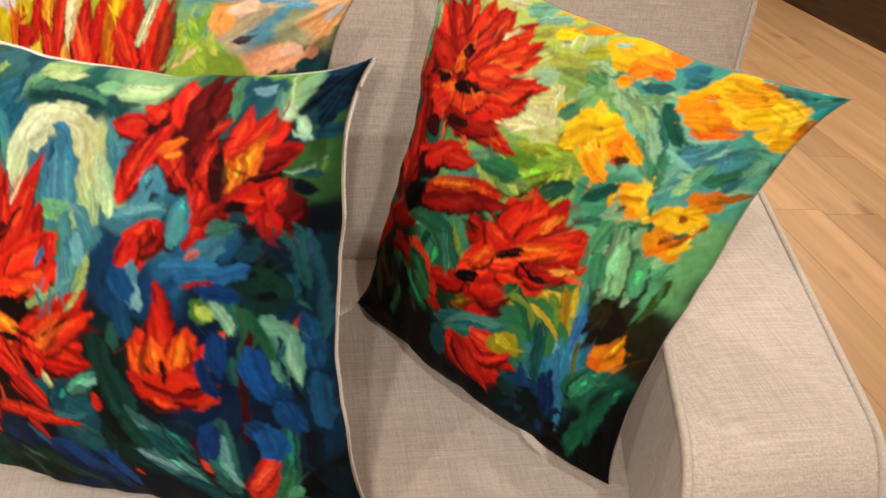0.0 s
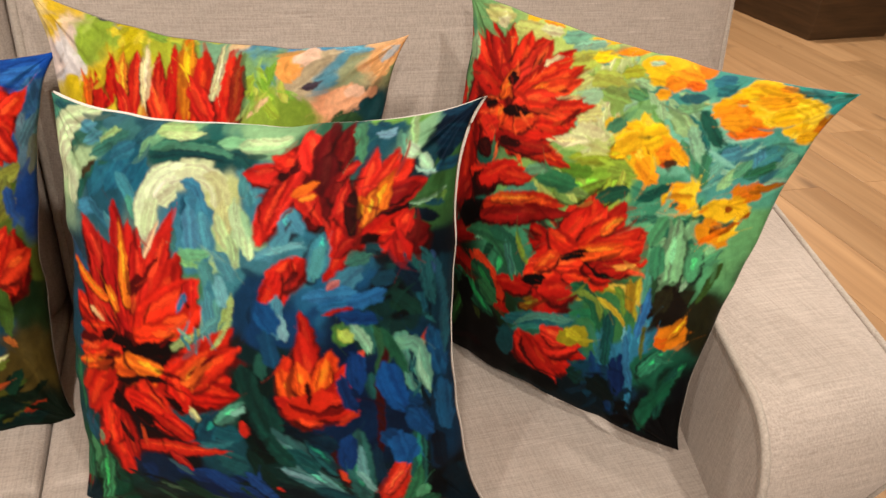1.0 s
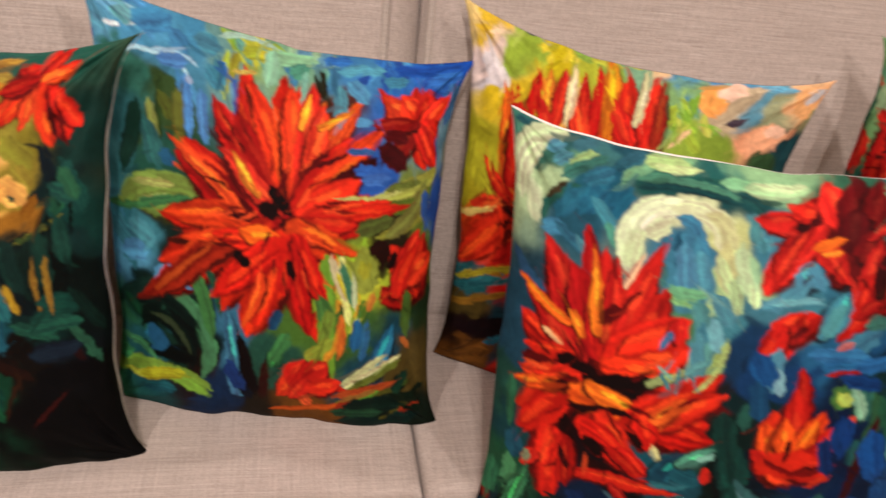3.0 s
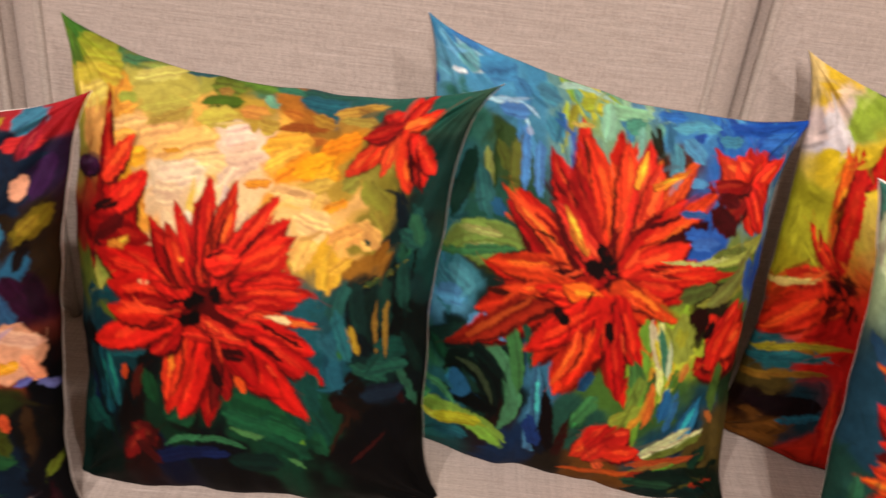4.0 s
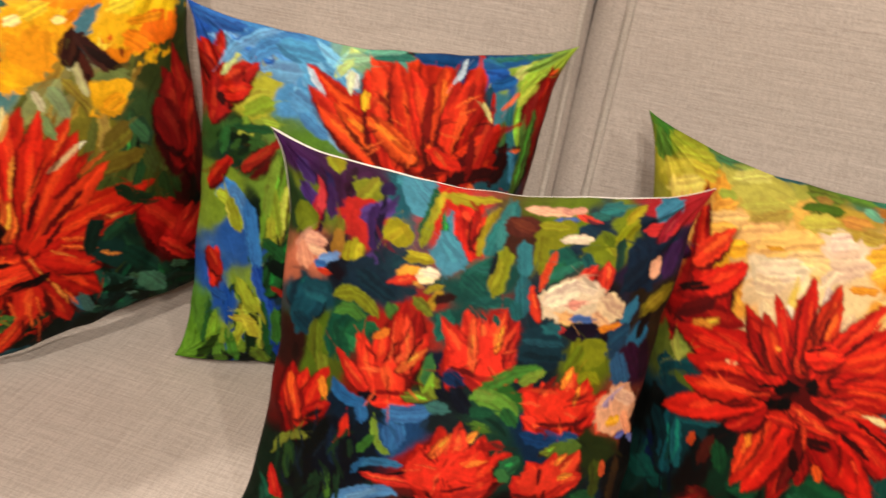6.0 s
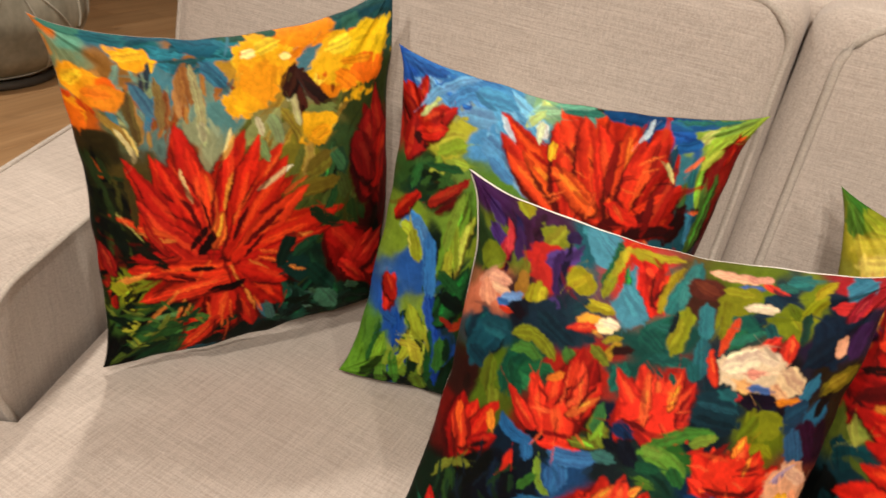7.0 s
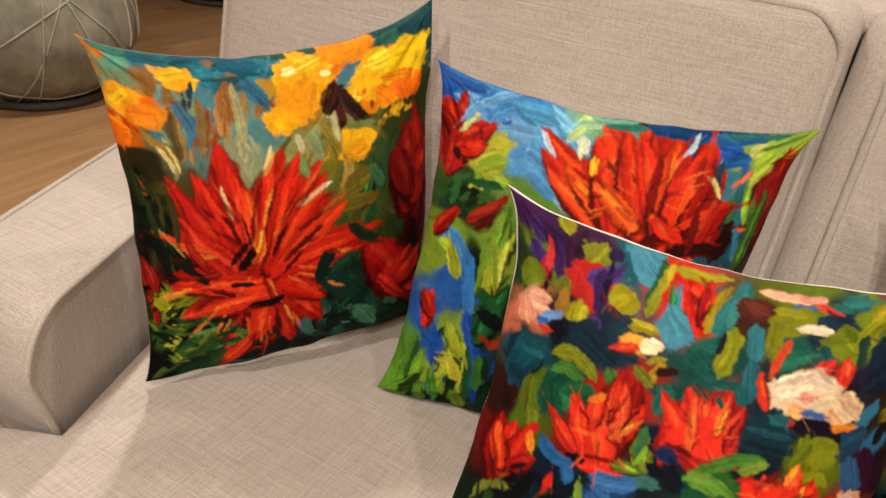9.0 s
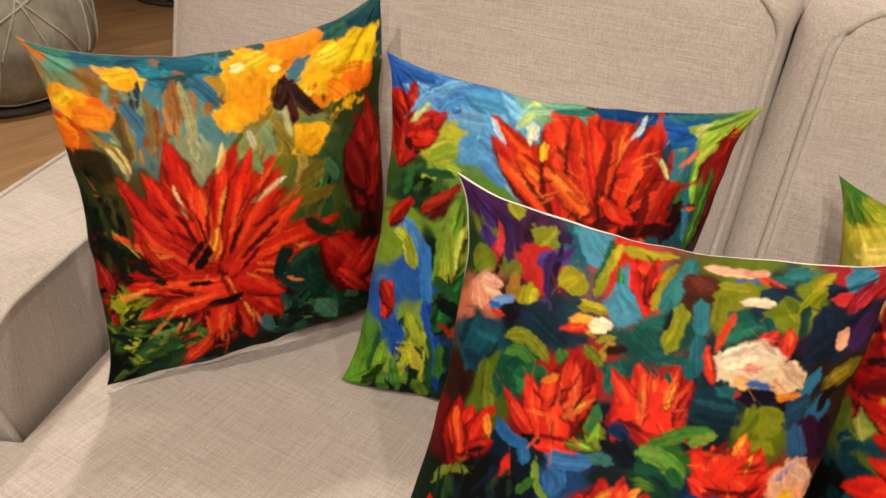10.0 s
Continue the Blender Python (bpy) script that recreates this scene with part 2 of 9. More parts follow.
def arm(inner_x, slope, width, sign, front):
    """A low arm that leans outward towards the back: one broad strip runs up its front and along its top, piped on both sides."""
    top, rear, r = 0.618, 1.14, 0.078
    path = [(front + 0.25 * (top - r) * (1 - i / 8), 0.05 + (top - r - 0.05) * i / 8) for i in range(9)]
    path += [(front + r - r * math.cos(k * math.pi / 16), top - r + r * math.sin(k * math.pi / 16)) for k in range(1, 9)]
    path += [(front + r + (rear - front - r) * i / 14, top) for i in range(1, 15)]

    def spot(y, z, a):
        x = inner_x + sign * (width * a + slope * (y - front))
        return x
    bm = bmesh.new()
    rows = []
    for y, z in path:
        line = []
        for j in range(13):
            a = j / 12
            swell = 0.010 * (1 - (2 * a - 1) ** 4)
            zz, yy = (z + swell, y) if z > top - r else (z, y - swell)
            line.append(bm.verts.new((spot(y, z, a), yy, zz)))
        rows.append(line)
    grid_faces(bm, rows)
    for j in (0, 12):
        edge = [bm.verts.new(rw[j].co) for rw in rows]
        mid = []
        for i, (y, z) in enumerate(path):
            cy, cz = front + 0.30 + (y - front) * 0.5, 0.30 + (z - 0.30) * 0.5
            x = spot(cy, cz, j / 12) + (-sign if j == 0 else sign) * 0.008
            mid.append(bm.verts.new((x, cy, cz)))
        for i in range(len(edge) - 1):
            bm.faces.new((edge[i], edge[i + 1], mid[i + 1], mid[i]))
        low = bm.verts.new((spot(0.7, 0.1, j / 12), 0.7, 0.05))
        last = bm.verts.new((spot(rear, 0.1, j / 12), rear, 0.05))
        bm.faces.new(mid)
        bm.faces.new((edge[0], mid[0], low))
        bm.faces.new((mid[0], mid[-1], last, low))
        bm.faces.new((mid[-1], edge[-1], last))
    bmesh.ops.recalc_face_normals(bm, faces=bm.faces)
    ob = part("arm", bm, LINEN, sofa)
    for a in (0, 1):
        out = -sign if a == 0 else sign
        part("piping", tube([(spot(y, z, a) + out * 0.001, y - 0.001, z + 0.001) for y, z in path], 0.0048), PIPING, ob)


arm(-1.893, 0.40, 0.195, -1, 0.345)
arm(0.322, 0.30, 0.195, 1, 0.305)


def cushion_surface(corners, dips, thick, n, seed, side=1.0):
    """Grid of points of one face of a stuffed square cover: corners run top-left, top-right, bottom-right, bottom-left;
    dips are the hollows of its top, right, bottom and left seams as shares of the side, then how far the right and left seams are tucked under."""
    tl, tr, br, bl = (np.array(c) for c in corners)
    g = np.sin(np.linspace(-1, 1, n) * np.pi / 2) * 0.35 + np.linspace(-1, 1, n) * 0.65
    s, q = np.meshgrid(g, g)
    arch_s, arch_q = np.maximum(1 - s * s, 0) ** 0.85, np.maximum(1 - q * q, 0) ** 0.85
    flat_q = 0.45 * arch_q + 0.62 * (1 - np.abs(q) ** 7)
    flat_s = 0.85 * arch_s + 0.2 * (1 - np.abs(s) ** 6)
    top, right, bottom, left, tuck_right, tuck_left = dips
    rng = np.random.default_rng(seed)

    def ripple(line, arch):
        return 0.0052 * arch * sum(rng.uniform(0.5, 1.0) / (1 + 0.12 * k) * np.sin(k * line + rng.uniform(0, 6.3)) for k in (4, 7, 12, 19, 27))
    lean = [ripple(line, arch) for line, arch in ((q, arch_q), (q, arch_q), (s, arch_s), (s, arch_s))]
    near_r, near_l, near_t, near_b = (np.clip((1 + c) / 2, 0, 1) ** 2.2 for c in (s, -s, -q, q))
    x = s + 2 * (lean[0] - right * flat_q) * near_r + 2 * (lean[1] + left * flat_q) * near_l
    x = x - 2 * tuck_right * flat_q * near_r ** 3 + 2 * tuck_left * flat_q * near_l ** 3
    y = q + 2 * (lean[2] + top * flat_s) * near_t + 2 * (lean[3] - bottom * flat_s) * near_b
    a, b = ((1 + x) / 2)[..., None], ((1 + y) / 2)[..., None]
    p = (tl * (1 - a) + tr * a) * (1 - b) + (bl * (1 - a) + br * a) * b
    normal = np.cross(bl - tl, tr - tl) + np.cross(br - bl, tr - br)
    normal = normal / np.linalg.norm(normal)
    full = np.maximum((1 - s * s) * (1 - q * q), 0)
    puff = thick * (0.58 * full ** 0.40 + 0.42 * full ** 0.9) * (1 + 0.10 * q)
    # seam puckers, tension folds that run out of each corner, and broad dents of the filling
    edge = np.maximum(np.abs(s), np.abs(q))
    along = np.where(np.abs(s) > np.abs(q), q, s)
    wall = np.where(np.abs(s) > np.abs(q), np.sign(s) * 1.7, np.sign(q) * 3.1)
    blend = np.clip(np.abs(np.abs(s) - np.abs(q)) / 0.12, 0, 1)
    pucker = sum(np.sin(k * along + 2.3 * k * wall + ph) for k, ph in ((17, 0.4), (26, 2.0), (37, 4.4)))
    depth = (1 - edge) / 0.16
    puff = puff + 0.0011 * pucker * blend * np.clip(depth * 2.5, 0, 1) * np.exp(-depth) * 1.6
    for cs, cq in ((-1, -1), (1, -1), (1, 1), (-1, 1)):
        ds, dq = np.abs(s - cs), np.abs(q - cq)
        r, turn = np.hypot(ds, dq), np.arctan2(dq, ds)
        fold = np.sin(turn * rng.uniform(9, 13) + rng.uniform(0, 6.3) + 0.8 * r) + 0.6 * np.sin(turn * rng.uniform(17, 23) + rng.uniform(0, 6.3))
        puff = puff + 0.0028 * fold * np.clip(r / 0.18, 0, 1) * np.exp(-(r / 0.55) ** 2) * np.clip(np.minimum(ds, dq) / 0.10, 0, 1)
    for _ in range(7):
        k, ph, an = rng.uniform(2.5, 7), rng.uniform(0, 6.3), rng.uniform(0, 6.3)
        puff = puff + 0.0013 * np.sin(k * (s * np.cos(an) + q * np.sin(an)) + ph + 1.2 * np.sin(2 * s + ph) * np.cos(2.5 * q)) * np.clip(full * 4, 0, 1)
    for _ in range(4):
        cs, cq, an = rng.uniform(-0.75, 0.75), rng.uniform(-0.8, 0.8), rng.uniform(0, 3.14)
        u, v = (s - cs) * np.cos(an) + (q - cq) * np.sin(an), (q - cq) * np.cos(an) - (s - cs) * np.sin(an)
        puff = puff - 0.0036 * np.exp(-(u / 0.30) ** 2 - ((v + 0.25 * u * u) / 0.055) ** 2) * np.clip(full * 4, 0, 1)
    wave = 0.0035 * (np.sin(6 * along + wall * 2 + seed) + 0.6 * np.sin(13 * along + wall + seed)) * np.clip((edge - 0.6) / 0.4, 0, 1) * blend * (1 - np.abs(along) ** 4)
    return p + normal * (side * puff + wave)[..., None], (s + 1) / 2, (q + 1) / 2


# ---- the printed covers ----
N = 350


def linear(code):
    v = np.array([int(code[i:i + 2], 16) / 255 for i in (0, 2, 4)])
    v = np.where(v < 0.04045, v / 12.92, ((v + 0.055) / 1.055) ** 2.4)
    return v ** 1.10 * v.max() ** 0.27 * GAIN


GAIN = 0.86


def cloud(rng, cells, n=N):
    """Smooth random field over the cloth, about -1 to 1."""
    g = rng.uniform(-1, 1, (cells + 3, cells + 3))
    u = np.linspace(0, cells, n)
    i = u.astype(int)
    w = u - i
    w = w * w * (3 - 2 * w)
    rows = g[i] * (1 - w)[:, None] + g[i + 1] * w[:, None]
    return rows[:, i] * (1 - w) + rows[:, i + 1] * w


class Painting:
    """A floral print in thick brush strokes; all places run from 0 to 1000 across and down the cloth."""

    def __init__(self, seed):
        self.rng = np.random.default_rng(seed)
        line = np.linspace(0, 1000, N)
        x, y = np.meshgrid(line, line)
        self.x = x + 8 * cloud(self.rng, 10) + 2.6 * cloud(self.rng, 70) + 2.0 * cloud(self.rng, 150)
        self.y = y + 8 * cloud(self.rng, 10) + 2.6 * cloud(self.rng, 70) + 2.0 * cloud(self.rng, 150)
        self.rgb = np.zeros((N, N, 3))
        self.rag = cloud(self.rng, 26) + 0.5 * cloud(self.rng, 60)
        self.tex = 0.6 * cloud(self.rng, 40) + 0.6 * cloud(self.rng, 110)

    def ground(self, *spots, crisp=4.2):
        """Patches of colour that melt into one another."""
        gx, gy = self.x + 45 * cloud(self.rng, 9) + 22 * cloud(self.rng, 30), self.y + 45 * cloud(self.rng, 9) + 22 * cloud(self.rng, 30)
        total = np.zeros((N, N, 1))
        for px, py, code in spots:
            w = (1 / (((gx - px) ** 2 + (gy - py) ** 2) / 1e4 + 0.02) ** crisp)[..., None]
            self.rgb += w * linear(code)
            total += w
        self.rgb /= total
        self.rgb *= (1 + 0.16 * self.tex)[..., None]

    def curve(self, x0, y0, x1, y1, x2, y2, width, code, kind="stroke", soft=0.12, cover=1.0):
        straight = abs(x0 + x2 - 2 * x1) + abs(y0 + y2 - 2 * y1) < 6
        steps = np.linspace(0, 1, 2 if straight else 13)[:, None]
        pts = (1 - steps) ** 2 * np.array([x0, y0]) + 2 * steps * (1 - steps) * np.array([x1, y1]) + steps ** 2 * np.array([x2, y2])
        pad = width * 1.3 + 30
        c0, c1 = np.clip(((pts[:, 0].min() - pad) / 1000 * N, (pts[:, 0].max() + pad) / 1000 * N), 0, N).astype(int)
        r0, r1 = np.clip(((pts[:, 1].min() - pad) / 1000 * N, (pts[:, 1].max() + pad) / 1000 * N), 0, N).astype(int)
        if c1 - c0 < 1 or r1 - r0 < 1:
            return
        x, y = self.x[r0:r1, c0:c1], self.y[r0:r1, c0:c1]
        best, along, off = np.full(x.shape, 1e9), np.zeros(x.shape), np.zeros(x.shape)
        for i in range(len(pts) - 1):
            a, d = pts[i], pts[i + 1] - pts[i]
            span = d @ d + 1e-9
            k = np.clip(((x - a[0]) * d[0] + (y - a[1]) * d[1]) / span, 0, 1)
            ex, ey = x - a[0] - k * d[0], y - a[1] - k * d[1]
            dist = np.hypot(ex, ey)
            near = dist < best
            best = np.where(near, dist, best)
            along = np.where(near, (i + k) / (len(pts) - 1), along)
            off = np.where(near, (ex * d[1] - ey * d[0]) / math.sqrt(span), off)
        if kind == "petal":
            half = width / 2 * (np.clip(along, 0.0, 1) + 0.10) ** 0.55 * np.clip(1 - along, 0, 1) ** 0.8 * 1.9
        else:
            half = width / 2 * np.clip(1 - (2 * along - 1) ** 6, 0.25, 1)
        half = half * (1 + 0.12 * self.tex[r0:r1, c0:c1])
        alpha = np.clip((half - best) / (soft * width / 2 + 2.5) + 0.5, 0, 1) * cover
        bristle = self.rng.uniform(-1, 1, 14)
        where = np.clip((off / (width / 2 + 1e-6) + 1.2) / 2.4, 0, 1) * 12
        lo = where.astype(int)
        grain = bristle[lo] * (1 - where + lo) + bristle[lo + 1] * (where - lo)
        shade = (0.90 if kind == "petal" else 1.0) + (0.44 if kind == "petal" else 0.26) * grain + 0.14 * self.tex[r0:r1, c0:c1]
        colour = linear(code) * shade[..., None] ** np.array([1.0, 1.5, 1.2])
        self.rgb[r0:r1, c0:c1] = self.rgb[r0:r1, c0:c1] * (1 - alpha[..., None]) + np.clip(colour, 0, 1) * alpha[..., None]

    def stroke(self, x0, y0, x1, y1, width, code, bend=0.0):
        mx, my = (x0 + x1) / 2 - bend * (y1 - y0), (y0 + y1) / 2 + bend * (x1 - x0)
        self.curve(x0, y0, mx, my, x1, y1, width, code)

    def petal(self, x0, y0, x1, y1, width, code, bend=0.0):
        """A petal or leaf from its base to its tip, with a dark side and a bright ridge."""
        mx, my = (x0 + x1) / 2 - bend * (y1 - y0), (y0 + y1) / 2 + bend * (x1 - x0)
        if width > 22:
            red, green, blue = (int(code[i:i + 2], 16) for i in (0, 2, 4))
            dark = "%02x%02x%02x" % (int(red * 0.54), int(green * 0.42), int(blue * 0.45))
            warm = "%02x%02x%02x" % (min(255, int(red * 1.12)), min(255, int(green * 1.5 + 14)), min(255, int(blue * 1.2 + 8)))
            sx, sy = 0.11 * width * np.sign(self.rng.uniform(-1, 1)), 0.11 * width
            self.curve(x0 + sx, y0 + sy, mx + sx, my + sy, x1, y1, width * 1.13, dark, "petal", 0.14)
            self.curve(x0, y0, mx, my, x1, y1, width, code, "petal", 0.10)
            u, v = self.rng.uniform(0.05, 0.3), self.rng.uniform(0.6, 0.9)
            self.curve(x0 + u * (x1 - x0), y0 + u * (y1 - y0) - 0.12 * width, mx - 0.5 * sx, my - sy * 0.8, x0 + v * (x1 - x0), y0 + v * (y1 - y0), width * 0.20, warm, "stroke", 0.4, 0.75)
        else:
            self.curve(x0, y0, mx, my, x1, y1, width, code, "petal", 0.12)

    def blob(self, x, y, rx, ry, code):
        ax = np.hypot((self.x - x) / rx, (self.y - y) / ry) * (1 + 0.24 * self.rag) + 0.16 * self.tex
        alpha = np.clip((1 - ax) / 0.14 + 0.5, 0, 1)[..., None]
        self.rgb = self.rgb * (1 - alpha) + alpha * np.clip(linear(code) * (1 + 0.22 * self.tex)[..., None], 0, 1)

    def daubs(self, x, y, rx, ry, count, length, width, angle, *codes):
        """Loose dabs of a few colours over an oval."""
        for _ in range(count):
            r, a = math.sqrt(self.rng.uniform()), self.rng.uniform(0, math.tau)
            px, py = x + rx * r * math.cos(a), y + ry * r * math.sin(a)
            t = math.radians(angle + self.rng.normal() * 22)
            h = length * self.rng.uniform(0.6, 1.3) / 2
            self.stroke(px - h * math.cos(t), py - h * math.sin(t), px + h * math.cos(t), py + h * math.sin(t), width * self.rng.uniform(0.6, 1.3), codes[self.rng.integers(len(codes))], self.rng.uniform(-0.15, 0.15))

    def rays(self, x, y, rx, ry, count, length, width, *codes):
        """Thin creases and glints that run outward from the middle of a flower."""
        for _ in range(count):
            a, r = self.rng.uniform(0, math.tau), self.rng.uniform(0.15, 0.95)
            px, py = x + rx * r * math.cos(a), y + ry * r * math.sin(a)
            h = length * self.rng.uniform(0.6, 1.3)
            qx, qy = px + h * math.cos(a), py + h * math.sin(a) * ry / rx
            b = self.rng.uniform(-0.1, 0.1)
            self.curve(px, py, (px + qx) / 2 - b * (qy - py), (py + qy) / 2 + b * (qx - px), qx, qy, width * self.rng.uniform(0.6, 1.4), codes[self.rng.integers(len(codes))], "petal", 0.5, 0.85)

    def heart(self, x, y, size, glow="e83c1c"):
        """The shaded middle of a flower: dark creases with small bright petals between them."""
        for i in range(11):
            a, r = self.rng.uniform(0, math.tau), size * self.rng.uniform(0.6, 1.6)
            self.curve(x, y, x + 0.5 * r * math.cos(a) + 5, y + 0.5 * r * math.sin(a), x + r * math.cos(a), y + r * math.sin(a), size * self.rng.uniform(0.3, 0.6), ("280606", "3a0808", "500c0a")[i % 3], "petal", 0.4, 0.9)
        for i in range(7):
            a, r = i * math.tau / 7 + self.rng.uniform(-0.4, 0.4), size * self.rng.uniform(0.5, 1.0)
            self.curve(x + 0.3 * r * math.cos(a), y + 0.3 * r * math.sin(a), x + 0.6 * r * math.cos(a) + 4, y + 0.6 * r * math.sin(a) - 4, x + r * math.cos(a), y + r * math.sin(a), size * 0.28, glow, "petal", 0.4, 0.8)

    def brushwork(self, count=1300):
        """Short dry strokes that drag the paint along its own edges, some lighter and some darker."""
        def spread(f, times):
            for _ in range(times):
                f = (f + np.roll(f, 3, 0) + np.roll(f, -3, 0) + np.roll(f, 3, 1) + np.roll(f, -3, 1)) / 5
            return f
        gy, gx = np.gradient(spread(self.rgb @ np.array([0.5, 0.4, 0.1]), 2))
        flow = 0.5 * np.arctan2(spread(2 * gx * gy, 12), spread(gx * gx - gy * gy, 12)) + math.pi / 2
        line = np.arange(N)
        source = self.rgb.copy()
        for _ in range(count):
            i, j = self.rng.integers(4, N - 4, 2)
            a = flow[i, j] + self.rng.normal() * 0.18
            half, w = self.rng.uniform(5, 14), self.rng.uniform(1.0, 2.6)
            r0, r1, c0, c1 = max(0, i - 17), min(N, i + 18), max(0, j - 17), min(N, j + 18)
            y, x = np.meshgrid(line[r0:r1] - i, line[c0:c1] - j, indexing="ij")
            u, v = x * math.cos(a) + y * math.sin(a), y * math.cos(a) - x * math.sin(a) + 0.018 * (x * x + y * y) * self.rng.uniform(-1, 1)
            taper = w * np.clip(1 - (u / half) ** 2, 0, 1) ** 0.5
            alpha = (np.clip(taper - np.abs(v) + 0.5, 0, 1) * self.rng.uniform(0.45, 0.9))[..., None]
            colour = source[i, j] * self.rng.choice([0.55, 0.75, 0.9, 1.0, 1.15, 1.35])
            self.rgb[r0:r1, c0:c1] = self.rgb[r0:r1, c0:c1] * (1 - alpha) + np.clip(colour, 0, 0.9) * alpha


def printed_pillow(label, corners, dips, thick, seed, paint, strokes=1100, white_seam=False):
    pillow = tagged(new("throw_pillow"), label, "pillow", "printed pillows on the sofa")
    base = (np.array(corners[2]) + np.array(corners[3])) / 2
    pillow.location = base

    def face(name, n, side, material):
        pts, u, v = cushion_surface(corners, dips, thick if side > 0 else thick * 0.75, n, seed, side)
        pts = (pts - base).reshape(-1, 3)
        i = np.arange(n * n).reshape(n, n)
        quads = np.stack([i[:-1, :-1], i[1:, :-1], i[1:, 1:], i[:-1, 1:]], -1).reshape(-1, 4)
        if side < 0:
            quads = quads[:, ::-1]
        me = bpy.data.meshes.new(name)
        me.vertices.add(n * n)
        me.vertices.foreach_set("co", pts.ravel())
        me.loops.add(quads.size)
        me.loops.foreach_set("vertex_index", quads.ravel())
        me.polygons.add(len(quads))
        me.polygons.foreach_set("loop_start", np.arange(0, quads.size, 4))
        me.polygons.foreach_set("use_smooth", np.ones(len(quads), bool))
        me.update(calc_edges=True)
        me.materials.append(material)
        ob = new(name, me)
        ob.parent = pillow
        return ob, u, v
    front, u, v = face("printed_cover", N, 1.0, PRINT)
    art = Painting(seed)
    paint(art)
    art.brushwork(strokes)
    gx, gy = np.clip(u * (N - 1), 0, N - 1.001), np.clip(v * (N - 1), 0, N - 1.001)
    ix, iy = gx.astype(int), gy.astype(int)
    fx, fy = (gx - ix)[..., None], (gy - iy)[..., None]
    rgb = (art.rgb[iy, ix] * (1 - fx) + art.rgb[iy, ix + 1] * fx) * (1 - fy) + (art.rgb[iy + 1, ix] * (1 - fx) + art.rgb[iy + 1, ix + 1] * fx) * fy
    layer = front.data.color_attributes.new("print", "FLOAT_COLOR", "POINT")
    layer.data.foreach_set("color", np.concatenate([np.clip(rgb, 0, 1).reshape(-1, 3), np.ones((N * N, 1))], 1).ravel())
    face("back_cover", 60, -1.0, COTTON)[0]["label"] = "plain white cotton back"
    rim, u, v = cushion_surface(corners, dips, thick, 60, seed, 0.0)
    inward = np.cross(np.array(corners[3]) - corners[0], np.array(corners[1]) - corners[0])
    inward = -0.0045 * inward / np.linalg.norm(inward)
    loop = np.concatenate([rim[0], rim[1:, -1], rim[-1, -2::-1], rim[-2:0:-1, 0]]) - base + inward
    high = max(p[2] for p in loop)
    wide = [0.0004 + (0.0017 * max(0.0, min(1.0, 0.35 + 1.8 * noise.noise(Vector(p) * 7 + Vector((seed, 0, 0))))) if white_seam and high - p[2] < 0.13 else 0.0) for p in loop]
    part("seam_edge", tube([tuple(p) for p in loop], wide, 5, True), COTTON if white_seam else THREAD, pillow, "white sewn edge" if white_seam else "grey sewn edge")


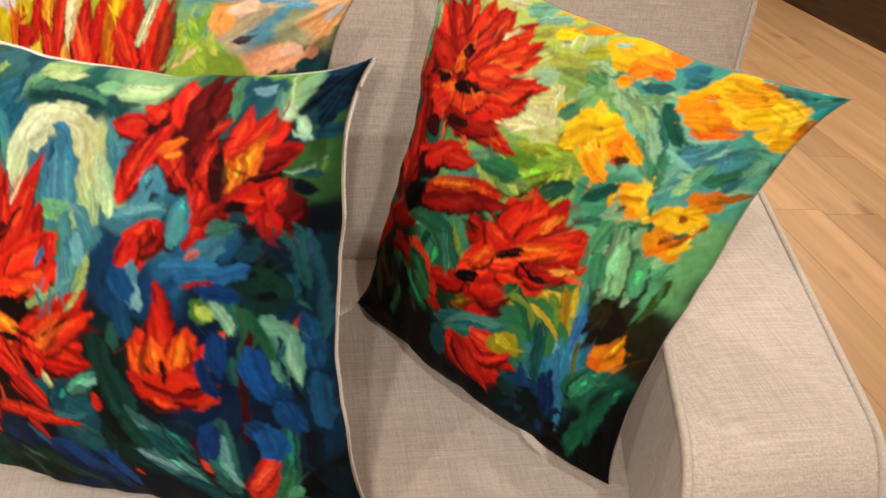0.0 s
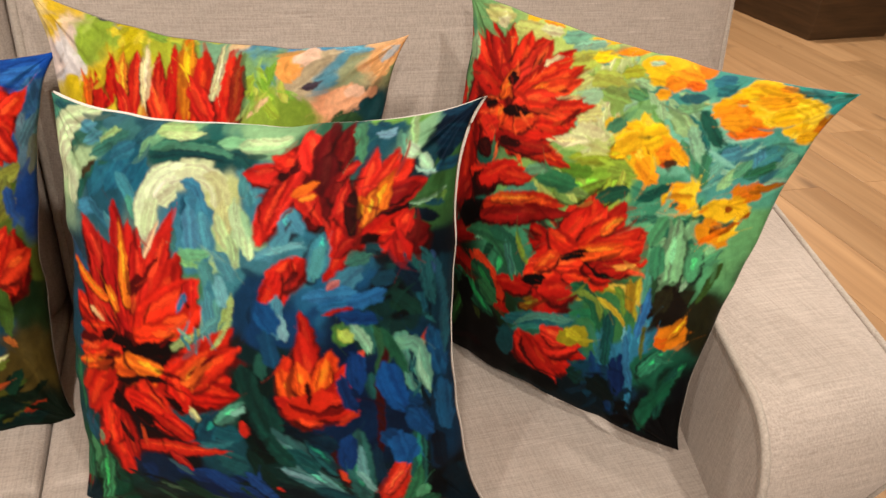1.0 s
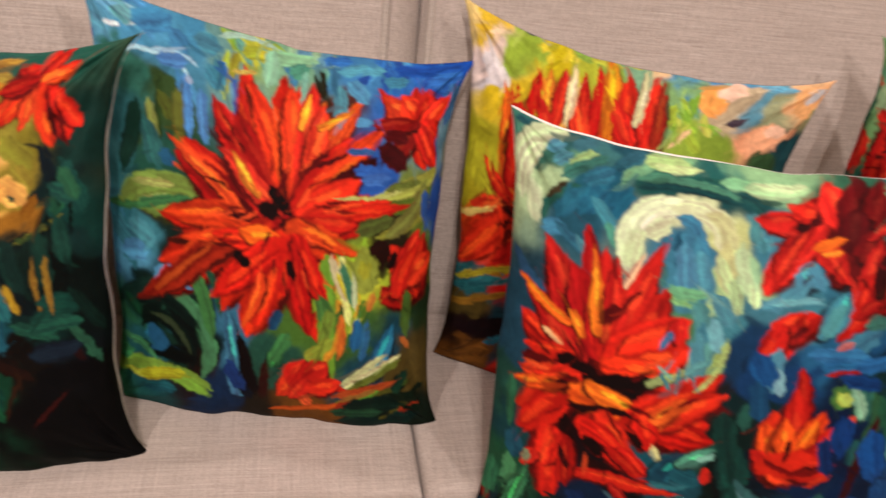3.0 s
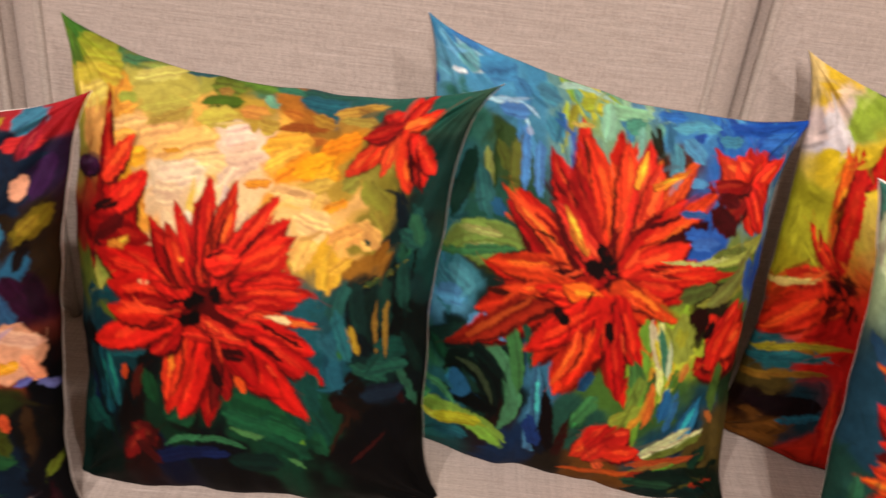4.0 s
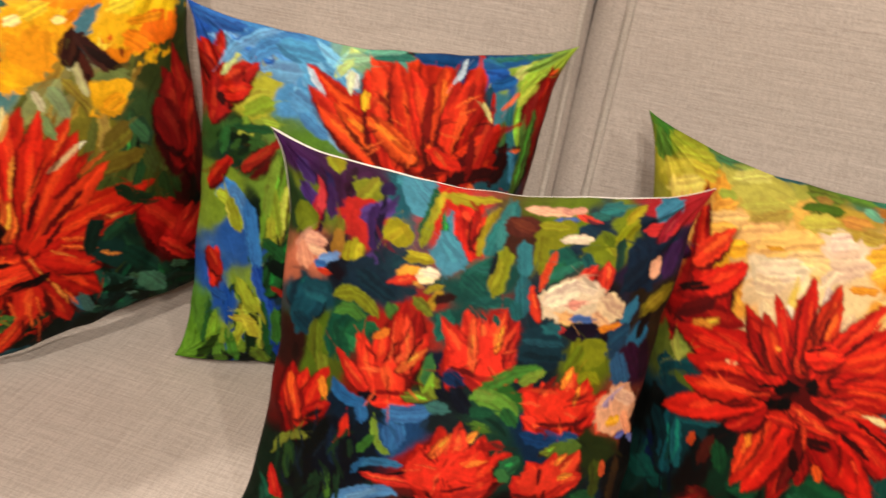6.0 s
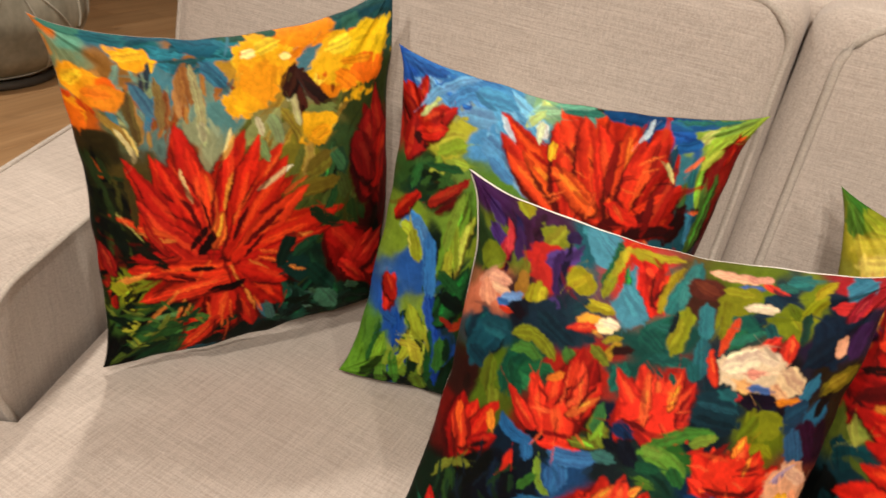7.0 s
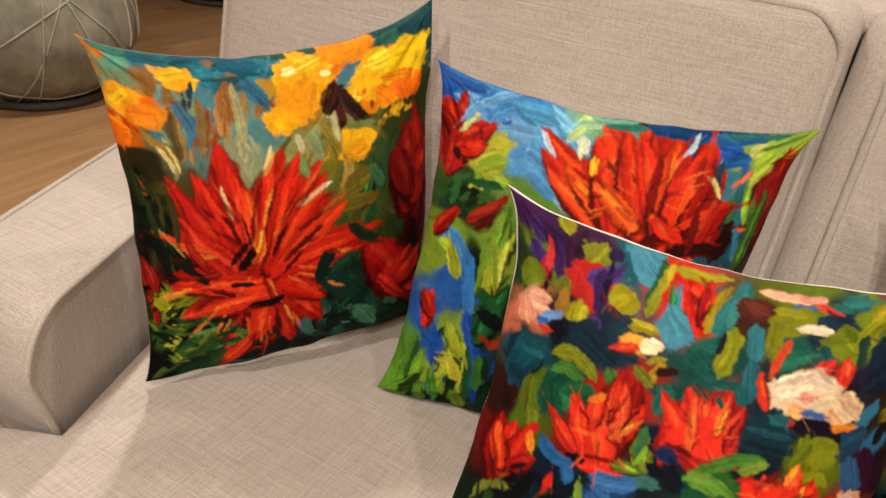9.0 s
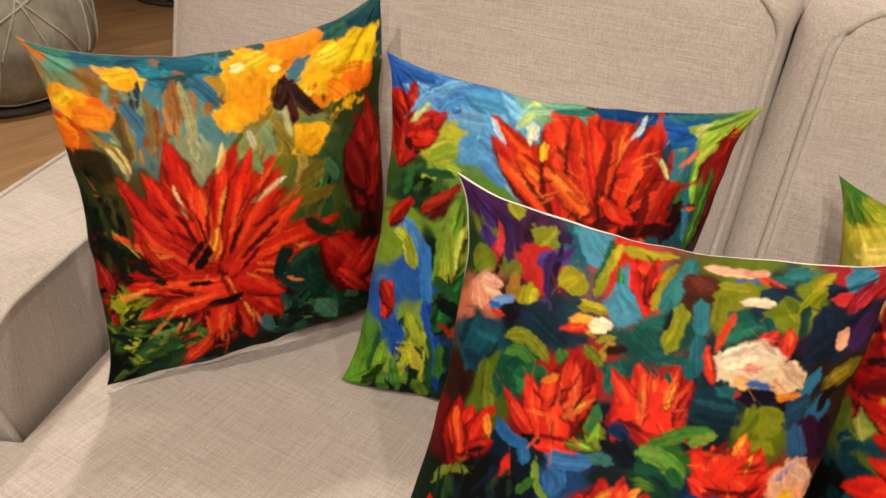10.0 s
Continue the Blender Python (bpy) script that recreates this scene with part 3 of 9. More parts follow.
def paint_dahlias_and_daffodils(art):
    art.ground((-59, 166, '83ba7d'), (442, 154, 'd7ef8f'), (466, 67, 'c3de72'), (515, 243, 'd1e37d'), (566, 117, '93cc84'), (683, 28, '59b4a8'), (948, -1, '3bb4b4'), (735, 156, '83d2b4'), (882, 215, '5fb6ad'), (961, 203, '6bc3a8'), (715, 336, '4da784'), (583, 318, 'b1d54d'), (429, 382, '8fc369'), (384, 588, '4da17b'), (98, 754, '20301f'), (78, 922, '140a0c'), (348, 739, '2a4a2a'), (338, 874, '201818'), (547, 740, '3b8469'), (716, 653, '478f57'), (809, 414, '71ca96'), (894, 513, '6bc38d'), (921, 444, '7dc384'), (875, 579, '2f2a14'), (958, 591, '3a3a20'), (810, 735, '3b8fb4'), (753, 870, '1c4e70'), (899, 790, '297d60'), (684, 961, '0f2c36'), (844, 956, '17242a'), (964, 957, '0a0a10'), (81, 509, '297160'), (-56, 521, '3b7d5f'), (987, 845, '121820'))
    art.curve(406, 64, 436, 171, 546, 245, 72, 'c8d890')
    art.daubs(494, 162, 85, 127, 18, 80, 29, 70, 'c8dc98', 'b0cc70', '98c068', 'e0e8b0')
    art.daubs(630, 123, 84, 71, 14, 65, 23, 30, '80b868', '5aa890', 'a8d0a0')
    art.daubs(898, 224, 98, 57, 18, 67, 20, -40, '4a9ca0', '7ec4b0', '3a8a88', '98d0b8')
    art.daubs(841, 431, 71, 91, 14, 87, 22, -60, '4f9f70', '8fce98', '3a8458', '2f7860')
    art.daubs(482, 167, 72, 140, 18, 68, 24, 75, 'd8e4a8', 'c8dc98', 'b8d080', 'a0cca8')
    art.daubs(863, 452, 71, 77, 18, 74, 20, -60, '8fce98', '5fae80', '58a890', 'a8d8b0')
    art.daubs(850, 198, 120, 59, 16, 68, 18, -45, '68b8b0', '98d4c0', '4a98a0')
    art.stroke(507, 48, 534, 176, 40, '9fc46a')
    # Trim rings added for the assumed spots; no fixture is ever in view.
    art.curve(686, 102, 784, 138, 778, 239, 25, 'a8d8b0')
    art.curve(664, 111, 741, 125, 805, 200, 16, '2f8a84')
    art.stroke(827, 263, 857, 168, 24, '7ec4b0')
    art.stroke(923, 229, 950, 166, 22, '4aa0a8')
    art.stroke(837, 217, 900, 168, 15, '8fd0c0')
    art.petal(846, 547, 802, 373, 73, '8fce98')
    art.petal(894, 513, 878, 431, 49, '5fae80')
    art.stroke(804, 673, 782, 470, 23, '5aa890')
    art.petal(456, 401, 596, 313, 82, '8fb840')
    art.petal(589, 390, 621, 273, 53, 'a8c040')
    art.daubs(155, 801, 125, 113, 16, 131, 31, 60, '2a3a20', '3a5a30', '180c0c', '601410', '4a5a28')
    art.petal(344, 724, 346, 557, 138, '3f8a68')
    art.curve(178, 632, 333, 531, 415, 655, 20, '7fc09a')
    art.stroke(283, 585, 286, 718, 24, '1f5a44')
    art.petal(162, 725, 364, 803, 75, '2f7a58')
    art.petal(178, 908, 213, 701, 41, '3a6a38')
    art.curve(391, 882, 555, 702, 659, 782, 27, '3f9a90')
    art.curve(565, 731, 704, 627, 718, 750, 26, '2f8a60')
    art.curve(636, 629, 758, 540, 798, 659, 19, 'b8b030')
    art.curve(612, 657, 692, 602, 778, 686, 15, 'd0b838')
    art.curve(686, 589, 758, 571, 794, 615, 16, 'e0c050')
    art.stroke(852, 914, 791, 679, 26, '3f9ac0')
    art.stroke(808, 964, 713, 787, 35, '1a4a80')
    art.stroke(835, 722, 830, 598, 19, '4aa8c8')
    art.stroke(727, 779, 726, 680, 39, '3a8a9a')
    art.stroke(837, 821, 778, 686, 15, '7fc8d8')
    art.stroke(726, 926, 683, 804, 29, '16506a')
    art.petal(875, 801, 923, 698, 55, '3f9a78')
    art.petal(928, 873, 977, 740, 39, '2a7a5a')
    art.curve(939, 925, 940, 866, 959, 762, 28, '1f6a58')
    art.blob(870, 596, 57, 53, '2c1f10')
    art.stroke(936, 569, 954, 461, 19, '4a6a30')
    art.blob(914, 670, 40, 38, 'e88a18')
    art.petal(914, 670, 929, 609, 23, 'f0a020')
    art.blob(896, 694, 18, 15, 'e06a10')
    art.petal(133, 350, 86, 133, 117, 'c81c14')
    art.petal(98, 408, 81, 222, 87, 'b81810')
    art.petal(131, 291, 75, 71, 99, 'd82818')
    art.petal(156, 224, 3, 87, 79, 'e83020')
    art.petal(178, 216, 158, 34, 79, 'f04020')
    art.petal(198, 208, 273, 18, 66, 'e83018')
    art.petal(223, 212, 367, 42, 55, 'e02818')
    art.petal(230, 224, 404, 87, 61, 'f03c20')
    art.petal(236, 236, 471, 149, 54, 'd82414')
    art.petal(250, 260, 442, 206, 73, 'e83820')
    art.petal(246, 292, 423, 265, 77, 'd82818')
    art.petal(233, 312, 463, 335, 60, 'c82014')
    art.heart(197, 252, 71)
    art.stroke(86, 265, 239, 162, 19, '4a0808')
    art.stroke(175, 260, 294, 228, 16, '400808')
    art.petal(186, 330, 168, 248, 72, 'f03820')
    art.petal(211, 320, 309, 252, 64, 'f04828')
    art.petal(258, 347, 403, 266, 63, 'e03018')
    art.heart(92, 536, 140)
    art.petal(100, 501, 81, 343, 116, 'c82014')
    art.petal(140, 446, 389, 384, 57, 'e83018')
    art.petal(-49, 672, -49, 657, 84, 'c82014')
    art.petal(81, 537, 75, 548, 113, 'd82818')
    art.petal(75, 625, -56, 849, 72, 'b81810')
    art.petal(205, 537, 474, 439, 78, 'e02c18')
    art.petal(291, 486, 521, 456, 60, 'e83818')
    art.petal(99, 632, 250, 575, 78, 'a81410')
    art.stroke(127, 671, 424, 772, 40, 'b01c10')
    art.stroke(102, 700, 348, 739, 19, '700c08')
    art.petal(473, 547, 409, 513, 66, 'c01c12')
    art.petal(566, 505, 502, 419, 75, 'e02c18')
    art.petal(594, 493, 565, 377, 71, 'd82818')
    art.petal(621, 480, 655, 376, 69, 'c82014')
    art.petal(646, 500, 759, 435, 78, 'd82818')
    art.petal(636, 551, 770, 505, 79, 'e03018')
    art.petal(585, 590, 694, 588, 87, 'e83818')
    art.petal(502, 565, 428, 699, 88, 'd82818')
    art.petal(535, 646, 529, 751, 123, 'b81810')
    art.petal(465, 681, 335, 693, 57, 'b81810')
    art.petal(555, 604, 433, 646, 85, 'f04020')
    art.stroke(500, 605, 608, 524, 18, '300606')
    art.heart(557, 563, 45)
    art.stroke(674, 564, 737, 527, 11, 'f0c060')
    art.petal(466, 860, 676, 854, 104, 'd82414')
    art.petal(481, 833, 615, 930, 101, 'e83020')
    art.petal(565, 802, 702, 811, 49, 'c81c12')
    art.petal(606, 795, 645, 739, 48, 'c8b838')
    art.stroke(563, 794, 659, 782, 19, 'd0c040')
    art.blob(628, 205, 84, 50, 'fcd01c')
    art.petal(602, 237, 559, 284, 54, 'fccc1c')
    art.blob(708, 224, 47, 35, 'fcb81c')
    art.blob(652, 275, 30, 39, 'fcc41c')
    art.blob(565, 200, 42, 25, 'fcd428')
    art.stroke(698, 257, 738, 233, 22, 'd85a10')
    art.blob(647, 226, 16, 13, 'e8a010')
    art.blob(615, 29, 74, 30, 'fcb81c')
    art.blob(584, 25, 46, 26, 'fcd020')
    art.blob(672, 16, 25, 17, 'f89018')
    art.blob(454, -16, 57, 19, 'f8a018')
    art.blob(424, -2, 34, 14, 'fcc820')
    art.blob(844, 45, 72, 44, 'fcd418')
    art.blob(839, 118, 58, 27, 'f89818')
    art.blob(949, 98, 42, 36, 'fccc18')
    art.blob(902, 70, 68, 31, 'f8cc20')
    art.blob(785, 94, 33, 18, 'f8b018')
    art.blob(990, 88, 20, 18, 'e88a18')
    art.blob(826, 35, 26, 15, 'f8a010')
    art.stroke(819, 139, 894, 121, 15, 'f07808')
    art.blob(781, 324, 50, 39, 'fccc18')
    art.blob(779, 353, 36, 20, 'f8a010')
    art.blob(896, 322, 48, 33, 'fccc20')
    art.blob(884, 392, 41, 33, 'f0a018')
    art.blob(928, 276, 33, 23, 'f09010')
    art.blob(961, 258, 20, 11, 'f08010')
    art.blob(891, 382, 16, 13, '8a4a08')
    art.stroke(862, 423, 945, 347, 14, 'e87808')
    art.petal(874, -15, 998, 5, 47, '2f9a94')
    art.daubs(856, 62, 77, 47, 18, 31, 15, -20, 'fcd830', 'fcc01c', 'f89810', 'fce048')
    art.daubs(945, 92, 47, 35, 10, 28, 12, -50, 'fcd030', 'f8b018', 'f8d840')
    art.daubs(647, 212, 80, 56, 14, 39, 18, 30, 'fcd830', 'fcc01c', 'f8a010', 'fce048')
    art.daubs(615, 29, 67, 28, 10, 33, 15, 15, 'fcc828', 'f89818', 'fcd838')
    art.daubs(781, 324, 48, 36, 8, 31, 14, -30, 'fcc828', 'f8a018')
    art.daubs(894, 352, 57, 44, 12, 31, 14, -45, 'fccc28', 'f09010', 'fcdc40', 'b06008')
    art.stroke(839, 38, 865, 45, 6, 'a87010')
    art.stroke(631, 211, 663, 242, 8, 'c88810')
    art.rays(197, 252, 235, 154, 34, 80, 14, '701008', 'f85830', '400808', 'f86030')
    art.rays(563, 537, 155, 101, 28, 60, 12, '701008', 'f85830', '400808')
    art.daubs(178, 908, 145, 82, 12, 112, 27, 40, '0c0808', '141410', '301010')
    art.daubs(800, 911, 120, 89, 16, 98, 16, -70, '0c2430', '143c50', '0a1418')
    art.daubs(439, 14, 66, 46, 10, 61, 20, 40, '98c890', 'c0d890', '78b8a0')
    art.daubs(450, 388, 100, 43, 10, 77, 22, 20, 'a8c858', '88b060', 'c0d878')
    art.daubs(748, 395, 52, 52, 8, 64, 18, -50, '5aa888', '88c8a0', '3f8870')
    art.stroke(5, 110, 9, 236, 20, '3c7c64')
    art.stroke(3, 67, 53, 148, 21, '68a884')
    art.stroke(35, 183, 32, 98, 38, 'a8d0a0')
    art.stroke(66, 33, 154, 18, 51, 'd0d488')
    art.stroke(106, 48, 139, 24, 38, 'e4e4b4')
    art.stroke(187, 0, 226, 0, 39, 'f0c020')
    art.stroke(238, 1, 299, 0, 19, 'f4a818')
    art.stroke(162, 44, 257, 30, 43, 'd0d880')
    art.stroke(240, 26, 304, 15, 31, 'e0e4b0')
    art.stroke(312, 27, 387, 1, 43, '88c4a8')
    art.stroke(352, 43, 437, 5, 29, '98ccb0')
    art.stroke(357, 84, 432, 44, 50, 'c4d060')
    art.stroke(432, 102, 523, 102, 49, 'c0cc60')
    art.stroke(477, 133, 557, 136, 41, '9cc068')
    art.stroke(422, 149, 484, 146, 37, 'a8cca8')
    art.stroke(381, 134, 432, 102, 38, 'd4dc88')
    art.stroke(435, 204, 504, 182, 51, 'dcdc90')
    art.stroke(440, 244, 537, 241, 58, 'e0e0ac')
    art.stroke(500, 267, 550, 266, 42, 'ccd488')
    art.stroke(383, 277, 465, 266, 34, 'e8e4b4')
    art.stroke(420, 49, 468, 34, 34, 'fcd820')
    art.stroke(465, 27, 531, 3, 24, 'f89c18')
    art.stroke(509, 79, 553, 51, 34, 'c0c840')
    art.stroke(544, 111, 588, 114, 36, '68a870')
    art.stroke(536, 213, 564, 177, 33, '5ca078')
    art.stroke(572, 61, 624, 59, 45, 'fcd020')
    art.stroke(620, 75, 657, 29, 45, 'f8981c')
    art.stroke(619, 32, 688, 38, 34, 'fca020')
    art.stroke(658, 51, 702, 49, 20, 'f47814')
    art.stroke(609, 101, 642, 88, 26, 'f8b01c')
    art.stroke(553, 28, 585, 20, 14, 'b8d8b8')
    art.stroke(666, 84, 724, 72, 25, '3a7884')
    art.stroke(705, 26, 754, 25, 34, '3f8ca4')
    art.stroke(732, 48, 773, 51, 34, '3c8c94')
    art.stroke(673, 117, 734, 90, 26, '88bc88')
    art.stroke(677, 123, 744, 173, 43, 'a8d094')
    art.stroke(731, 148, 798, 227, 28, '98cca8')
    art.stroke(731, 106, 821, 179, 28, '2c7464')
    art.stroke(729, 191, 783, 247, 28, '5ca47c')
    art.stroke(796, 200, 817, 292, 38, '4c9874')
    art.stroke(835, 203, 870, 178, 38, '58a0b4')
    art.stroke(862, 279, 894, 199, 25, 'a0d098')
    art.stroke(883, 244, 908, 182, 32, '68b08c')
    art.stroke(901, 170, 936, 230, 24, '58a4bc')
    art.stroke(905, 239, 963, 195, 30, '3c8864')
    art.stroke(936, 148, 1000, 188, 37, '5ca08c')
    art.stroke(959, 209, 979, 164, 24, '78b498')
    art.stroke(795, 31, 854, 20, 52, 'fcc81c')
    art.stroke(838, 62, 905, 27, 54, 'fcb81c')
    art.stroke(850, 14, 877, 5, 20, 'f49c1c')
    art.stroke(882, 92, 950, 61, 54, 'fccc1c')
    art.stroke(914, 41, 977, 69, 50, 'fcd830')
    art.stroke(957, 88, 986, 66, 30, 'f8d83c')
    art.stroke(964, 134, 999, 121, 31, 'f8c01c')
    art.stroke(761, 112, 825, 95, 29, 'f89c1c')
    art.stroke(798, 130, 850, 115, 38, 'fcac1c')
    art.stroke(821, 152, 899, 123, 24, 'f47c14')
    art.stroke(873, 29, 887, 40, 10, 'b08010')
    art.stroke(993, 93, 999, 61, 21, 'c88018')
    art.stroke(893, 1, 946, 2, 23, '4c9c9c')
    art.stroke(959, 30, 988, 15, 29, '4aa098')
    art.stroke(974, 11, 991, 3, 16, '2c7860')
    art.stroke(575, 258, 621, 202, 59, 'fccc20')
    art.stroke(629, 213, 680, 179, 66, 'fcd01c')
    art.stroke(640, 265, 682, 290, 59, 'fcac1c')
    art.stroke(683, 234, 729, 219, 44, 'f89018')
    art.stroke(712, 211, 765, 237, 31, 'fcb81c')
    art.stroke(664, 284, 701, 299, 40, 'f8a41c')
    art.stroke(610, 208, 650, 201, 8, 'a88c20')
    art.stroke(707, 253, 739, 239, 19, '6c3c1c')
    art.stroke(747, 313, 817, 292, 44, 'fcb41c')
    art.stroke(783, 303, 813, 280, 30, 'f8d030')
    art.stroke(913, 279, 949, 255, 33, 'e8801c')
    art.stroke(899, 303, 930, 291, 25, 'f4c020')
    art.stroke(935, 273, 991, 247, 20, 'c07818')
    art.stroke(435, 346, 530, 328, 37, '6c9c34')
    art.stroke(454, 312, 560, 290, 32, 'a8bc3c')
    art.stroke(572, 316, 644, 304, 44, '98b848')
    art.stroke(612, 302, 632, 379, 19, 'c0cc58')
    art.stroke(381, 394, 497, 369, 49, '3f8c60')
    art.stroke(325, 399, 420, 351, 31, '78b088')
    art.stroke(289, 456, 395, 425, 41, '5ca088')
    art.stroke(571, 386, 648, 346, 38, '2c6c54')
    art.stroke(683, 360, 742, 299, 35, '1f6c5c')
    art.petal(217, 243, 89, 53, 84, 'd82c1c')
    art.petal(193, 236, 26, 171, 76, 'c82418')
    art.petal(225, 212, 217, 40, 89, 'e8381e')
    art.petal(241, 207, 285, 43, 93, 'f0442a')
    art.petal(212, 187, 150, 149, 53, 'c02018')
    art.petal(189, 223, 206, 145, 45, 'f06c24')
    art.petal(235, 195, 302, 117, 78, 'f44430')
    art.petal(241, 207, 371, 62, 62, 'e8381c')
    art.petal(264, 216, 403, 76, 53, 'e83c20')
    art.petal(270, 229, 410, 108, 64, 'f04c24')
    art.petal(270, 229, 322, 154, 38, 'f87828')
    art.petal(259, 246, 480, 167, 54, 'd8301c')
    art.petal(253, 234, 371, 179, 70, 'f04028')
    art.petal(246, 263, 440, 230, 91, 'e83820')
    art.petal(239, 294, 425, 249, 75, 'e02c1a')
    art.petal(215, 287, 330, 238, 70, 'f04c24')
    art.petal(195, 293, 199, 248, 78, 'f05824')
    art.petal(153, 307, 211, 332, 82, 'd83020')
    art.petal(294, 322, 464, 337, 53, 'e03c1c')
    art.petal(211, 332, 402, 314, 53, 'b01c14')
    art.petal(180, 372, 144, 354, 58, '500c0c')
    art.stroke(195, 192, 213, 158, 31, '3c0808')
    art.stroke(204, 261, 294, 243, 28, '300606')
    art.stroke(311, 237, 375, 222, 9, '701010')
    art.stroke(131, 256, 177, 255, 32, '2c0606')
    art.stroke(214, 338, 294, 322, 29, '480a0a')
    art.petal(16, 335, 24, 230, 58, 'c82418')
    art.petal(14, 294, 7, 215, 19, 'c02818')
    art.stroke(285, 123, 322, 82, 12, 'f0e0b0')
    art.stroke(354, 180, 425, 155, 10, 'e4d898')
    art.stroke(370, 289, 465, 262, 13, 'e8e0a8')
    art.rays(237, 238, 161, 145, 30, 48, 8, '901810', 'fc7038', '500a0a')
    art.stroke(142, 477, 259, 437, 68, '380808')
    art.petal(189, 445, 297, 379, 69, 'd02418')
    art.petal(254, 423, 366, 406, 45, 'c82818')
    art.petal(109, 538, 142, 477, 101, 'a81814')
    art.stroke(127, 578, 248, 516, 77, '180808')
    art.petal(241, 503, 490, 430, 74, 'e03c1c')
    art.petal(234, 537, 531, 445, 58, 'a01814')
    art.petal(255, 483, 402, 446, 29, 'f06c28')
    art.petal(541, 545, 548, 409, 88, 'd82818')
    art.petal(570, 535, 610, 401, 82, 'e83820')
    art.petal(585, 530, 674, 406, 84, 'e03018')
    art.petal(605, 536, 730, 430, 76, 'd82c18')
    art.petal(612, 548, 761, 465, 84, 'e43418')
    art.petal(575, 549, 697, 485, 51, 'f86020')
    art.petal(555, 540, 474, 510, 72, 'e03018')
    art.petal(586, 575, 508, 588, 66, 'f04020')
    art.petal(624, 575, 713, 554, 60, 'd02414')
    art.petal(653, 561, 752, 511, 44, 'c02014')
    art.petal(518, 569, 464, 620, 52, 'e84c20')
    art.petal(580, 638, 505, 668, 86, 'c82014')
    art.petal(570, 610, 620, 605, 43, 'e03018')
    art.petal(625, 469, 663, 411, 34, 'f87028')
    art.stroke(535, 570, 605, 534, 21, '180606')
    art.stroke(600, 561, 658, 575, 11, '300808')
    art.stroke(444, 659, 510, 634, 35, '180606')
    art.stroke(644, 580, 687, 566, 12, '180606')
    art.stroke(693, 546, 744, 526, 11, 'f8b450')
    art.curve(177, 606, 327, 535, 410, 673, 43, '3a7c58')
    art.curve(273, 570, 371, 549, 437, 646, 41, '2f7058')
    art.stroke(342, 574, 404, 658, 27, '4a8c7c')
    art.stroke(371, 549, 441, 614, 16, '88a840')
    art.petal(386, 730, 206, 659, 50, 'c03018')
    art.stroke(230, 649, 352, 696, 38, 'd84420')
    art.petal(248, 692, 366, 739, 74, '2c6444')
    art.stroke(285, 729, 369, 756, 47, '3a7c50')
    art.stroke(202, 747, 239, 803, 80, '0c1414')
    art.curve(400, 796, 518, 761, 641, 699, 42, '2f7c84')
    art.curve(445, 801, 541, 716, 628, 713, 20, '5ca090')
    art.blob(425, 860, 34, 47, '24646c')
    art.petal(549, 817, 683, 770, 84, 'e03020')
    art.petal(560, 775, 648, 770, 71, 'f0402a')
    art.petal(511, 837, 615, 899, 80, 'c82418')
    art.blob(644, 756, 36, 30, 'b0a828')
    art.stroke(621, 741, 671, 759, 25, 'd0c830')
    art.petal(470, 729, 515, 696, 45, '9c6c20')
    art.curve(580, 638, 669, 600, 716, 724, 37, '2c7450')
    art.curve(600, 645, 689, 608, 706, 696, 15, '88a848')
    art.curve(711, 585, 743, 590, 763, 660, 20, '78a040')
    art.stroke(745, 559, 778, 639, 28, 'b08c24')
    art.stroke(770, 551, 787, 605, 19, 'd0b834')
    art.stroke(724, 658, 761, 813, 35, '1f6460')
    art.stroke(795, 763, 809, 877, 53, '16346c')
    art.stroke(787, 701, 854, 858, 21, '3c84b0')
    art.stroke(808, 569, 819, 703, 27, '3c80bc')
    art.stroke(785, 457, 807, 538, 40, '4c9c74')
    art.stroke(761, 465, 774, 375, 35, '5ca878')
    art.stroke(844, 617, 856, 553, 43, '3c3820')
    art.stroke(828, 652, 854, 756, 14, '78843c')
    art.stroke(895, 742, 938, 748, 29, '3c8c70')
    art.curve(888, 968, 908, 890, 960, 809, 42, '1f6c50')
    art.stroke(720, 864, 798, 902, 73, '0c2c2c')
    art.stroke(648, 862, 703, 871, 49, '1a5048')
    art.stroke(462, 944, 620, 938, 59, '101414')
    art.stroke(783, 992, 873, 936, 36, '140c0c')


